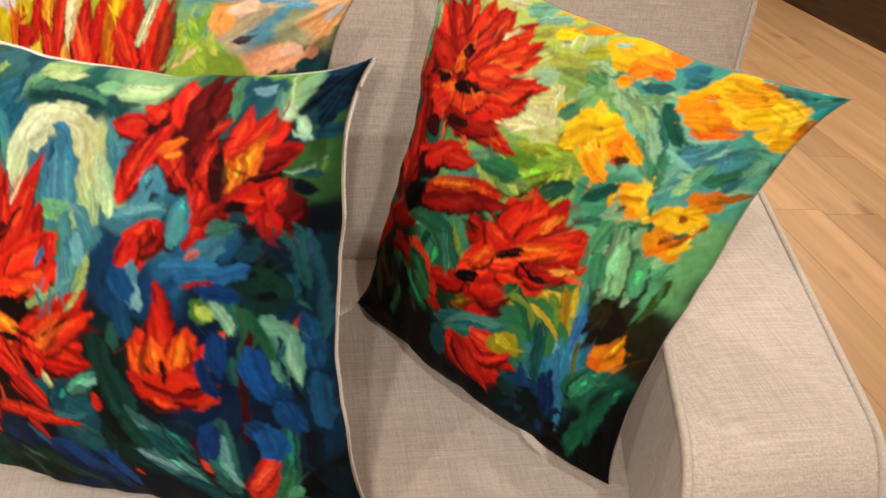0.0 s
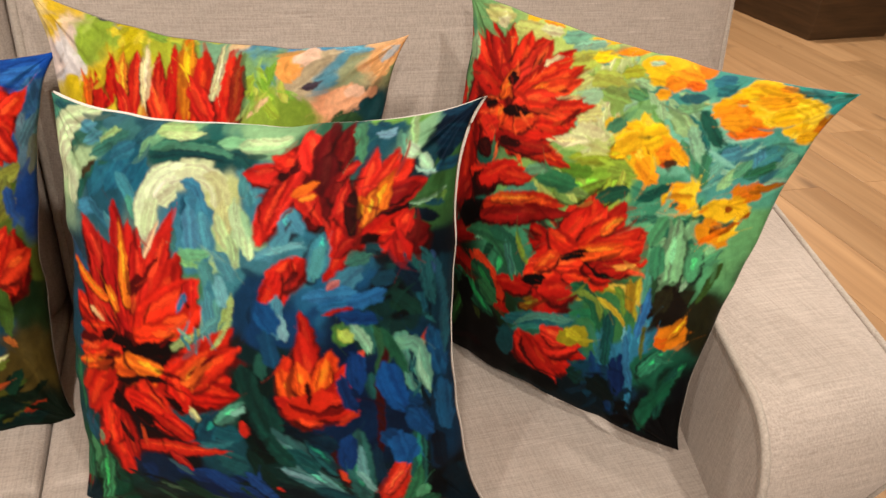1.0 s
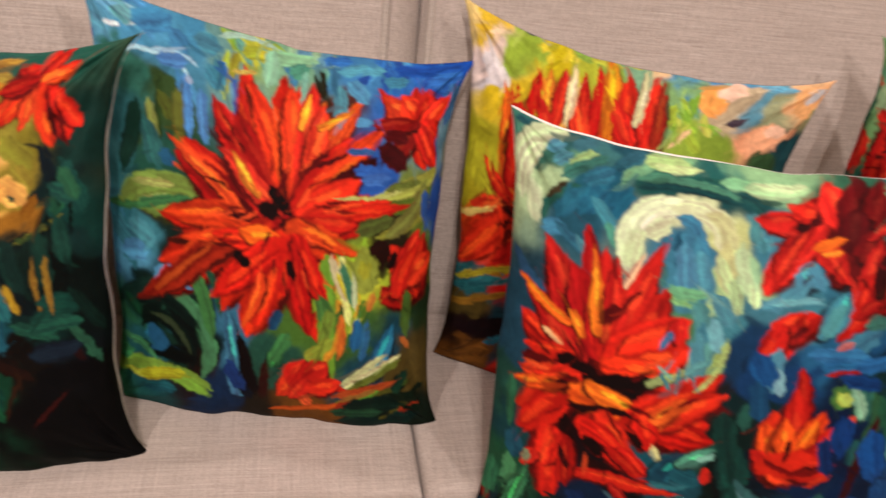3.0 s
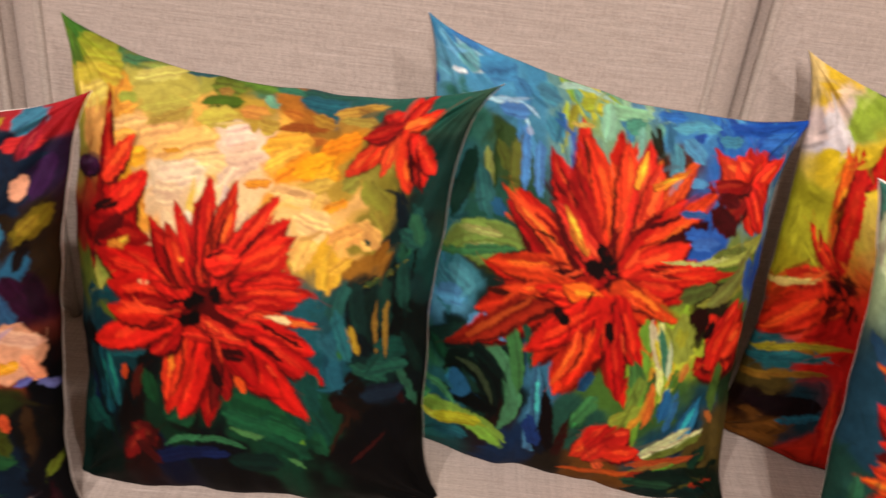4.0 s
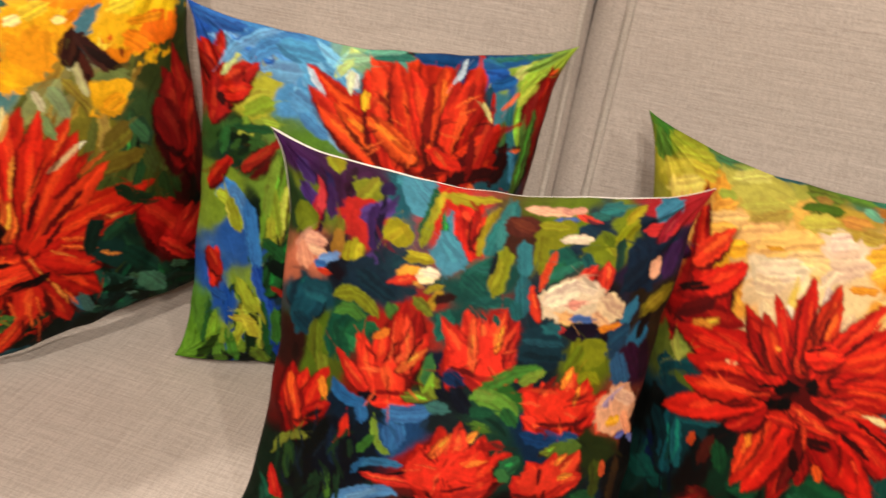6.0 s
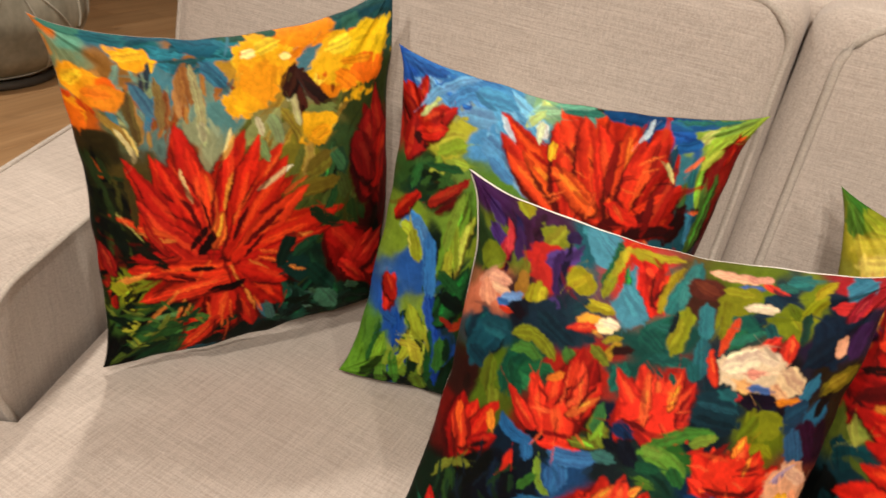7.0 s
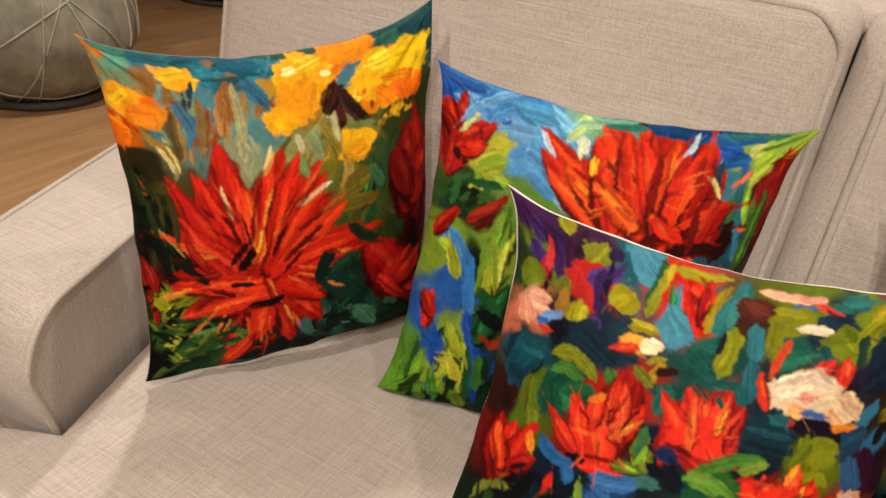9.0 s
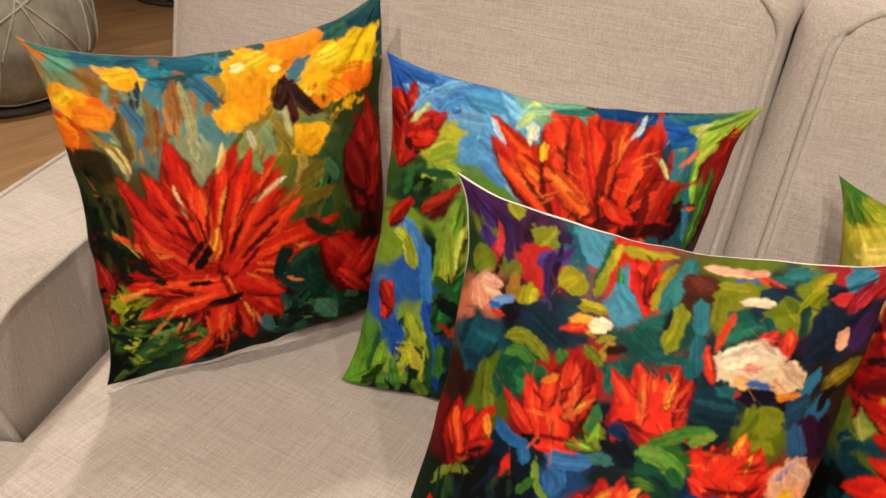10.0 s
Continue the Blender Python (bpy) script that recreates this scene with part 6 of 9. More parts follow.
    art.stroke(707, 869, 874, 784, 24, '7c8c38')
    art.stroke(659, 892, 870, 848, 22, 'c05828')
    art.stroke(682, 907, 801, 872, 15, 'a87838')
    art.stroke(703, 923, 886, 915, 48, '14382c')
    art.stroke(655, 942, 817, 943, 26, '2c5c40')
    art.stroke(858, 879, 903, 817, 34, '1c4c38')
    art.stroke(889, 605, 899, 725, 38, '5c8438')
    art.stroke(881, 725, 907, 756, 17, 'c87838')


def paint_sunset_dahlia(art):
    art.ground((32, 8, '4a8a30'), (75, 23, '98b030'), (100, 0, '5a8a30'), (29, 111, 'c0b838'), (134, 35, 'a8b430'), (100, 104, 'd8c048'), (4, 175, 'a0a040'), (194, 3, '6a9a60'), (246, 1, '8a9a48'), (322, 0, '2f7880'), (195, 76, 'e0a838'), (280, 60, 'c8c058'), (361, 39, 'b8b850'), (400, 13, '6a8a2c'), (492, 5, '6a8a30'), (446, 63, '6a7c24'), (532, 14, '4a8a6a'), (636, 29, '24707c'), (593, 8, '2f7468'), (713, 1, '2a706c'), (834, 0, '2a7464'), (713, 41, 'b88c38'), (579, 72, 'b87828'), (634, 90, 'b08430'), (477, 102, 'c8a840'), (115, 179, 'e8b060'), (199, 172, 'e0a850'), (285, 131, 'c8b050'), (385, 138, 'e8b858'), (262, 208, 'e8b870'), (200, 239, 'f0b028'), (169, 303, 'a01c14'), (347, 187, 'f0c070'), (484, 158, 'f4d8b8'), (575, 146, 'f0b848'), (555, 204, 'f4a830'), (657, 156, 'f09c18'), (702, 123, 'e89c18'), (626, 233, 'f0c060'), (706, 221, 'c8a840'), (755, 202, 'a8a040'), (813, 239, '9a9030'), (836, 305, 'a89838'), (715, 300, 'f0c070'), (634, 312, 'f4cc80'), (466, 285, 'f4d8a0'), (293, 253, 'f0d8b0'), (297, 320, 'f0d0a0'), (252, 318, 'f0a840'), (380, 262, 'f4d8a8'), (715, 380, 'e8b830'), (772, 333, 'f0c060'), (824, 372, 'b07c28'), (740, 443, '2f6c64'), (783, 510, '1c5c58'), (710, 514, '24707c'), (750, 592, '1c6470'), (850, 480, '12302c'), (903, 400, '1c4a48'), (910, 539, '0c2824'), (924, 374, '1c5c54'), (888, 293, '143c3c'), (912, 202, '1c5048'), (825, 591, '16403c'), (778, 677, '201810'), (889, 678, '12242c'), (896, 799, '0a0a10'), (961, 776, '08080e'), (783, 813, '100c10'), (696, 742, '165a40'), (542, 750, '185c3c'), (611, 834, '14543c'), (629, 691, '155048'), (324, 798, '12442c'), (224, 879, '3a120c'), (117, 874, '0e2c24'), (36, 844, '0e4038'), (25, 718, '061412'), (71, 751, '0a3c44'), (156, 697, '124c54'), (118, 629, '124450'), (207, 686, '101818'), (293, 881, '0c1840'), (455, 853, '0a1020'), (488, 901, '100c10'), (209, 791, '20100c'), (137, 522, '6a7c2c'), (148, 442, '901410'), (205, 503, '901410'))
    art.stroke(44, 1, 165, 3, 22, '4a8830')
    art.stroke(28, 23, 31, 97, 38, '6a9a38')
    art.stroke(59, 32, 166, 17, 60, 'a8b434')
    art.stroke(70, 65, 182, 32, 54, 'bcbc3c')
    art.stroke(29, 124, 134, 76, 63, 'd4c448')
    art.stroke(102, 77, 179, 69, 42, 'd0bc40')
    art.stroke(45, 155, 134, 104, 45, 'e0cc68')
    art.stroke(181, 10, 248, 3, 25, '5a9464')
    art.stroke(223, 14, 312, 1, 16, 'a0b058')
    art.stroke(310, 1, 386, 10, 24, '2a7480')
    art.stroke(294, 0, 405, 0, 14, '3a7c50')
    art.stroke(411, 2, 544, 14, 23, '6a9434')
    art.stroke(389, 32, 468, 26, 38, '7c9030')
    art.stroke(379, 74, 472, 57, 31, '5c7c20')
    art.stroke(410, 42, 443, 38, 18, 'b08c40')
    art.stroke(529, 1, 607, 14, 19, '3a8468')
    art.stroke(593, 8, 713, 1, 19, '2a6c60')
    art.stroke(598, 32, 697, 27, 37, '2a7484')
    art.stroke(713, 1, 858, 0, 12, '2f7c6c')
    art.blob(281, 68, 82, 47, 'ccc45c')
    art.stroke(224, 51, 316, 8, 35, 'd8d070')
    art.stroke(241, 117, 364, 61, 34, 'c8c058')
    art.stroke(195, 62, 183, 138, 41, 'e8a83c')
    art.stroke(183, 110, 226, 101, 30, 'a8b048')
    art.stroke(166, 158, 226, 115, 31, 'f0b048')
    art.stroke(133, 184, 257, 142, 31, 'ecc07c')
    art.stroke(258, 162, 352, 93, 28, 'c0a84c')
    art.stroke(382, 117, 462, 88, 48, 'ccbc50')
    art.stroke(474, 79, 534, 76, 33, 'd89848')
    art.stroke(522, 32, 552, 60, 23, '78b494')
    art.stroke(517, 102, 558, 110, 43, 'd0b44c')
    art.stroke(565, 66, 605, 76, 25, 'c87c2c')
    art.stroke(558, 110, 673, 90, 22, 'b06424')
    art.stroke(613, 125, 678, 126, 19, 'c87c2c')
    art.stroke(630, 69, 684, 81, 33, 'b88c34')
    art.stroke(678, 52, 780, 20, 27, 'c09440')
    art.stroke(694, 66, 780, 66, 22, 'b8a448')
    art.stroke(723, 33, 764, 44, 22, 'a8803c')
    art.stroke(200, 200, 342, 146, 45, 'f0c078')
    art.stroke(291, 206, 427, 148, 63, 'f0c070')
    art.stroke(133, 225, 230, 177, 37, 'f0b454')
    art.stroke(167, 252, 262, 208, 43, 'f8bc30')
    art.stroke(305, 198, 347, 191, 11, 'd8982c')
    art.stroke(350, 228, 459, 191, 56, 'f4d090')
    art.stroke(449, 150, 507, 132, 63, 'f4d8c0')
    art.stroke(459, 191, 531, 164, 61, 'f4d8b4')
    art.stroke(442, 250, 473, 202, 33, 'f4dcb8')
    art.stroke(535, 150, 639, 126, 41, 'f8c040')
    art.stroke(554, 189, 616, 152, 46, 'f8c44c')
    art.stroke(584, 213, 657, 156, 45, 'f49c20')
    art.stroke(622, 193, 695, 152, 45, 'f8b018')
    art.stroke(668, 142, 752, 104, 38, 'f49818')
    art.stroke(663, 199, 714, 185, 33, 'f0b428')
    art.stroke(626, 233, 704, 207, 33, 'e0bc54')
    art.stroke(504, 231, 571, 222, 22, 'e0942c')
    art.stroke(573, 242, 682, 252, 46, 'f8d084')
    art.stroke(694, 236, 674, 304, 40, 'ecc468')
    art.stroke(697, 276, 748, 243, 24, 'f0a428')
    art.stroke(732, 219, 766, 187, 40, 'a8a444')
    art.stroke(782, 200, 844, 265, 54, '9c9838')
    art.stroke(804, 266, 838, 318, 49, 'a89c3c')
    art.stroke(766, 294, 830, 346, 56, 'f4c468')
    art.stroke(720, 339, 782, 307, 50, 'f4b860')
    art.stroke(634, 298, 716, 313, 66, 'f8d48c')
    art.stroke(678, 331, 649, 400, 53, 'f4c468')
    art.stroke(725, 365, 733, 444, 52, 'e8b838')
    art.stroke(769, 375, 733, 405, 27, 'f0c044')
    art.stroke(828, 386, 854, 332, 28, 'a06c20')
    art.stroke(792, 327, 808, 339, 11, '3a6450')
    art.stroke(293, 253, 406, 230, 57, 'f4dcb8')
    art.stroke(280, 285, 352, 281, 47, 'f0d4a8')
    art.stroke(202, 306, 255, 345, 45, 'f0ac40')
    art.stroke(313, 317, 327, 394, 31, 'f4d8a8')
    art.stroke(395, 273, 379, 330, 27, 'f0cc60')
    art.stroke(371, 318, 381, 389, 19, 'f4e4c8')
    art.stroke(463, 246, 454, 294, 22, 'f4e0c8')
    art.stroke(523, 288, 490, 361, 21, 'f4d4a4')
    art.stroke(575, 361, 624, 327, 26, 'f4d090')
    art.stroke(475, 342, 450, 367, 10, 'f4dcb8')
    art.stroke(783, 481, 696, 515, 72, '2a6c74')
    art.stroke(765, 429, 752, 510, 50, '2f7068')
    art.stroke(756, 524, 745, 662, 61, '246878')
    art.stroke(715, 540, 765, 591, 41, '2f7080')
    art.stroke(783, 455, 840, 591, 36, '10282c')
    art.stroke(838, 440, 852, 563, 43, '143830')
    art.stroke(880, 372, 894, 538, 49, '12302c')
    art.stroke(910, 428, 909, 623, 38, '0a201c')
    art.curve(809, 440, 863, 413, 924, 374, 11, '7c7c34')
    art.curve(815, 427, 838, 440, 873, 400, 11, '4c6434')
    art.stroke(785, 523, 792, 576, 17, 'b08c2c')
    art.stroke(801, 536, 815, 577, 20, '4c4020')
    art.stroke(858, 460, 856, 592, 10, 'a88434')
    art.stroke(772, 537, 765, 591, 14, '387c3c')
    art.stroke(903, 293, 909, 374, 33, '2a6c50')
    art.stroke(909, 254, 972, 379, 41, '24645c')
    art.stroke(868, 213, 894, 319, 27, '142c38')
    art.stroke(829, 619, 922, 597, 45, '205c50')
    art.stroke(796, 605, 881, 649, 29, '2a6c58')
    art.stroke(909, 623, 991, 728, 22, '3a7c60')
    art.stroke(825, 677, 923, 683, 46, '1c2c3c')
    art.stroke(760, 663, 787, 720, 45, '281810')
    art.stroke(751, 692, 821, 735, 24, '3c2014')
    art.stroke(902, 666, 949, 714, 16, '3c1818')
    art.stroke(825, 765, 956, 746, 95, '0a0a12')
    art.stroke(787, 829, 921, 834, 99, '08080e')
    art.stroke(892, 783, 792, 862, 10, '501814')
    art.stroke(739, 830, 802, 720, 10, '4c2c18')
    art.stroke(5, 729, 57, 836, 31, '0c4440')
    art.stroke(78, 616, 115, 791, 52, '061414')
    art.stroke(73, 737, 117, 818, 47, '0c2450')
    art.stroke(54, 796, 137, 839, 42, '125c54')
    art.petal(133, 786, 120, 654, 71, '16606c')
    art.petal(160, 764, 148, 659, 49, '1f6c74')
    art.stroke(139, 662, 255, 641, 32, '1c6870')
    art.stroke(118, 553, 253, 519, 43, '175c64')
    art.stroke(98, 534, 117, 604, 50, '124c54')
    art.stroke(207, 686, 224, 759, 31, '0c1c1c')
    art.stroke(224, 746, 250, 675, 22, '602014')
    art.stroke(207, 686, 189, 716, 18, 'c84c20')
    art.stroke(259, 685, 275, 748, 33, '1a5c34')
    art.petal(323, 770, 386, 727, 92, '1c6440')
    art.stroke(479, 715, 635, 751, 74, '1c6840')
    art.stroke(543, 764, 676, 840, 91, '1c6848')
    art.stroke(673, 686, 734, 800, 76, '185c4c')
    art.stroke(465, 744, 592, 789, 45, '24744c')
    art.stroke(636, 632, 692, 711, 43, '1c605c')
    art.curve(293, 850, 403, 781, 516, 830, 16, '3f8c5c')
    art.curve(481, 779, 577, 807, 663, 877, 15, '5c9c5c')
    art.stroke(638, 781, 672, 809, 19, '6ca838')
    art.stroke(258, 888, 439, 838, 33, '16285c')
    art.stroke(390, 860, 470, 850, 23, '1c3470')
    art.stroke(471, 868, 599, 870, 51, '0e3c34')
    art.petal(258, 841, 209, 805, 66, '7a1c14')
    art.petal(170, 894, 243, 813, 42, 'a0201a')
    art.stroke(208, 852, 276, 900, 30, '601410')
    art.petal(118, 477, 150, 97, 63, 'a81814')
    art.petal(137, 418, 142, 114, 34, 'd02418')
    art.petal(98, 276, 12, 298, 50, '602a60')
    art.petal(136, 472, 153, 517, 62, '88903c')
    art.stroke(117, 503, 202, 465, 49, '94a044')
    art.stroke(117, 490, 136, 535, 22, 'b0b050')
    art.petal(110, 427, 233, 284, 123, 'a81410')
    art.petal(210, 397, 134, 276, 89, 'd82014')
    art.petal(158, 347, 262, 249, 66, 'e42c1c')
    art.petal(134, 289, 230, 177, 52, 'f04424')
    art.petal(109, 402, 273, 393, 93, 'b01410')
    art.stroke(106, 364, 173, 335, 19, '3c0808')
    art.stroke(110, 427, 193, 362, 31, '700c0c')
    art.petal(151, 453, 210, 397, 29, 'e8a038')
    art.stroke(156, 426, 198, 433, 27, 'd88830')
    art.blob(437, 502, 153, 125, '5c0c0a')
    art.blob(484, 546, 98, 98, '700e0c')
    art.petal(376, 501, 197, 427, 144, 'd01c14')
    art.petal(346, 495, 114, 452, 101, 'd82014')
    art.petal(376, 514, 153, 517, 85, 'e42818')
    art.petal(376, 501, 264, 448, 86, 'e82c1c')
    art.petal(358, 466, 270, 341, 61, 'c81c14')
    art.petal(373, 463, 315, 343, 56, 'e0341c')
    art.petal(402, 456, 339, 297, 49, 'd8281a')
    art.petal(417, 453, 396, 285, 59, 'c81c14')
    art.petal(430, 450, 421, 240, 59, 'd82818')
    art.petal(444, 435, 490, 226, 66, 'e03c1c')
    art.petal(455, 419, 494, 267, 53, 'f04820')
    art.petal(473, 442, 588, 254, 67, 'e0301c')
    art.petal(486, 440, 620, 301, 71, 'd82414')
    art.petal(501, 436, 639, 337, 71, 'e43018')
    art.petal(490, 465, 632, 377, 71, 'e03018')
    art.petal(517, 447, 680, 423, 61, 'd42014')
    art.petal(535, 470, 699, 448, 53, 'e43018')
    art.petal(521, 486, 661, 478, 40, 'd02014')
    art.petal(540, 510, 710, 514, 32, 'e84020')
    art.stroke(582, 513, 646, 514, 16, 'f4dca0')
    art.stroke(646, 516, 688, 515, 10, 'f47c30')
    art.petal(541, 536, 704, 582, 82, 'd82014')
    art.petal(557, 561, 729, 649, 70, 'c81c14')
    art.petal(515, 580, 696, 742, 79, 'e02416')
    art.petal(486, 600, 629, 691, 86, 'd82014')
    art.petal(485, 573, 566, 672, 72, 'b81410')
    art.petal(458, 632, 479, 715, 57, 'b01812')
    art.petal(444, 634, 419, 779, 63, 'b81810')
    art.petal(456, 605, 434, 748, 43, '801010')
    art.petal(425, 584, 340, 781, 81, 'e82818')
    art.petal(395, 576, 307, 772, 74, 'e43018')
    art.petal(349, 600, 308, 743, 57, 'f04820')
    art.petal(334, 630, 330, 671, 20, 'f8902c')
    art.petal(349, 575, 271, 644, 72, 'c01a14')
    art.petal(349, 547, 100, 660, 81, 'e02818')
    art.petal(332, 550, 155, 568, 65, 'e83018')
    art.petal(380, 540, 206, 528, 34, 'b01410')
    art.stroke(332, 550, 206, 547, 12, 'f05028')
    art.petal(468, 404, 492, 373, 69, 'f03424')
    art.petal(460, 445, 480, 389, 59, 'e83020')
    art.petal(440, 410, 523, 394, 68, 'ec301c')
    art.petal(495, 510, 565, 486, 41, 'f03824')
    art.petal(525, 511, 466, 503, 36, 'e02c1c')
    art.petal(410, 540, 544, 576, 48, 'f03c24')
    art.petal(425, 544, 485, 560, 34, 'f04428')
    art.petal(440, 580, 364, 584, 23, 'e83420')
    art.stroke(450, 485, 477, 474, 30, '200408')
    art.stroke(378, 520, 435, 489, 31, '180406')
    art.stroke(363, 557, 424, 530, 35, '180406')
    art.stroke(405, 481, 422, 511, 19, '180406')
    art.stroke(461, 457, 472, 495, 13, '200408')
    art.stroke(332, 525, 391, 505, 10, '300808')
    art.stroke(472, 602, 531, 605, 29, '4c0c0c')
    art.stroke(444, 634, 462, 687, 23, '3c0c0a')
    art.stroke(505, 653, 524, 692, 20, 'f06020')
    art.stroke(543, 563, 619, 605, 13, '500c0c')
    art.stroke(425, 400, 480, 381, 8, '400808')
    art.stroke(555, 521, 673, 571, 9, '600c0c')
    art.stroke(569, 322, 510, 396, 9, '700c0c')
    art.stroke(470, 312, 450, 381, 9, '700c0c')
    art.stroke(306, 398, 341, 444, 10, '700c0c')
    art.stroke(246, 497, 277, 491, 12, 'f4b080')
    art.stroke(353, 417, 366, 415, 11, 'f09038')
    art.rays(450, 505, 207, 180, 40, 55, 8, '8c1010', 'f04c28', '600c0c')
    art.petal(845, 77, 783, 29, 46, 'd02418')
    art.petal(845, 77, 836, 1, 46, 'e42c1c')
    art.petal(856, 77, 868, 1, 45, 'd82818')
    art.petal(834, 90, 729, 191, 58, 'd84020')
    art.petal(838, 104, 764, 173, 41, 'e83c1c')
    art.petal(832, 76, 752, 104, 47, 'b81c14')
    art.petal(859, 91, 917, 49, 46, 'e83018')
    art.petal(864, 105, 890, 227, 61, 'f04820')
    art.petal(877, 106, 929, 217, 60, 'd82818')
    art.petal(883, 107, 952, 194, 48, 'e03020')
    art.petal(838, 104, 817, 186, 36, 'e85028')
    art.petal(868, 78, 914, 69, 35, 'f05c28')
    art.stroke(845, 77, 877, 65, 19, 'f88030')
    art.stroke(876, 134, 898, 201, 13, '601010')
    art.stroke(791, 115, 837, 97, 11, '801410')
    art.stroke(892, 121, 925, 230, 9, '801010')
    art.daubs(910, 428, 58, 130, 12, 87, 7, 80, '1c4c40', '0c2420', '2c6050')
    art.daubs(113, 764, 68, 102, 10, 85, 9, 80, '0c3034', '0a1c30', '145450')
    art.stroke(790, 433, 832, 540, 37, '1c4840')
    art.stroke(864, 407, 886, 542, 37, '1f5044')
    art.stroke(909, 381, 929, 492, 34, '245c50')
    art.stroke(854, 568, 958, 581, 38, '1c5c50')
    art.stroke(828, 623, 943, 620, 32, '2c7460')
    art.stroke(928, 548, 995, 651, 29, '143c34')
    art.stroke(885, 313, 948, 344, 36, '2c6c60')
    art.stroke(909, 275, 948, 344, 31, '3a7c5c')
    art.stroke(755, 487, 789, 594, 35, '2f7c84')
    art.stroke(742, 595, 768, 665, 35, '2a7488')
    art.stroke(683, 629, 711, 711, 50, '1c6458')
    art.stroke(575, 761, 673, 792, 52, '24784c')
    art.stroke(704, 773, 729, 833, 38, '1f6c48')
    art.stroke(547, 811, 648, 846, 31, '185c40')
    art.stroke(823, 681, 937, 676, 32, '24384c')
    art.stroke(882, 466, 881, 597, 12, 'a88434')
    art.stroke(798, 520, 813, 581, 15, 'b8942c')
    art.stroke(32, 806, 77, 830, 49, '145850')
    art.stroke(78, 670, 114, 737, 38, '0e3c44')


def paint_tulip_meadow(art):
    art.ground((57, 32, '5a2a6a'), (108, 77, '4a2858'), (174, 51, '5a2a58'), (80, 137, '7a8a28'), (195, 125, 'c83028'), (23, 182, '3a5a30'), (323, 49, '2a7080'), (445, 59, 'd83020'), (508, 102, '3a8a80'), (580, 81, '5a3020'), (649, 57, '7a9020'), (729, 93, '24405a'), (806, 95, '8a9a20'), (885, 90, '203850'), (928, 56, 'b82830'), (925, 168, '3a2850'), (57, 233, 'd88060'), (133, 251, '20283a'), (239, 258, '1c3c50'), (302, 250, '24485a'), (483, 237, '1c6058'), (357, 336, 'b82818'), (103, 348, '1c5868'), (202, 397, '1c6048'), (130, 435, '6a8a20'), (40, 513, '4a2018'), (432, 344, '1c6058'), (545, 381, 'b02018'), (656, 345, '1c4050'), (663, 425, '14303c'), (794, 413, '7a8a18'), (859, 369, '2a5070'), (924, 410, '4a1838'), (962, 347, '403018'), (747, 515, 'a82014'), (813, 320, '2a1828'), (71, 608, '8a1810'), (169, 538, '6a7a20'), (219, 582, '14304a'), (281, 505, '901c14'), (363, 567, '386a40'), (312, 656, '16283a'), (116, 682, '141c18'), (77, 802, '1c3824'), (179, 787, '141820'), (247, 720, '121c30'), (178, 887, '1c4838'), (287, 917, '1c5048'), (390, 624, '2a5a90'), (492, 562, '2a3a40'), (437, 479, '1c2c48'), (616, 503, '3a7a30'), (570, 560, '2a6048'), (702, 606, '143a60'), (470, 743, 'a81c14'), (653, 678, '205040'), (711, 748, '30181c'), (663, 813, '181818'), (790, 875, '205a30'), (844, 648, '3a4a1c'), (900, 577, 'a85030'), (986, 635, '0c1018'), (941, 736, '1c1c18'), (989, 857, '14141c'), (892, 862, '143048'), (943, 993, '300c14'), (770, 992, 'a87858'), (555, 914, '34401c'), (500, 838, '301418'))
    art.stroke(50, 35, 76, 82, 40, '5a3a80')
    art.stroke(41, 94, 90, 127, 38, '5c3c8c')
    art.stroke(115, 43, 126, 93, 28, '3a3070')
    art.stroke(158, 14, 156, 145, 37, '5a2858')
    art.stroke(128, 72, 131, 150, 34, '543070')
    art.stroke(193, 6, 164, 92, 24, '4c2040')
    art.stroke(112, 24, 102, 194, 18, '4a2048')
    art.petal(72, 203, 111, 77, 34, 'c83040')
    art.stroke(99, 61, 104, 142, 18, 'd04048')
    art.blob(151, 9, 22, 29, 'a8a020')
    art.stroke(138, 0, 150, 36, 16, 'a8a828')
    art.blob(224, 60, 46, 36, '98a028')
    art.stroke(195, 93, 246, 22, 31, 'a8a830')
    art.blob(60, 175, 36, 36, '8a9a28')
    art.blob(213, 122, 62, 40, 'd03028')
    art.stroke(169, 181, 268, 140, 25, 'c83028')
    art.stroke(201, 136, 289, 76, 44, '6a4a9a')
    art.stroke(252, 55, 288, 41, 28, '402a60')
    art.stroke(242, 91, 244, 208, 43, '4a2a6a')
    art.stroke(264, 60, 247, 181, 18, '2c1c48')
    art.stroke(230, 222, 257, 231, 25, '604890')
    art.stroke(150, 146, 160, 220, 26, '8a8a28')
    art.blob(154, 208, 18, 39, 'b08030')
    art.stroke(196, 195, 196, 252, 52, 'b0a820')
    art.stroke(208, 200, 208, 244, 18, 'c8b82c')
    art.blob(302, 144, 35, 33, 'b0a820')
    art.stroke(281, 163, 322, 123, 17, 'c4b428')
    art.stroke(299, 26, 365, 1, 39, '4a98a8')
    art.blob(347, 52, 36, 47, '58a0b8')
    art.stroke(334, 11, 380, 69, 36, '5aa0b8')
    art.stroke(388, 18, 347, 142, 21, '2f7048')
    art.stroke(369, 98, 355, 166, 24, 'a0a428')
    art.stroke(365, 112, 390, 39, 16, 'b8b430')
    art.petal(402, 148, 402, 51, 25, '388048')
    art.blob(421, 166, 43, 56, '58a0b8')
    art.stroke(395, 123, 441, 185, 39, '5aa6bc')
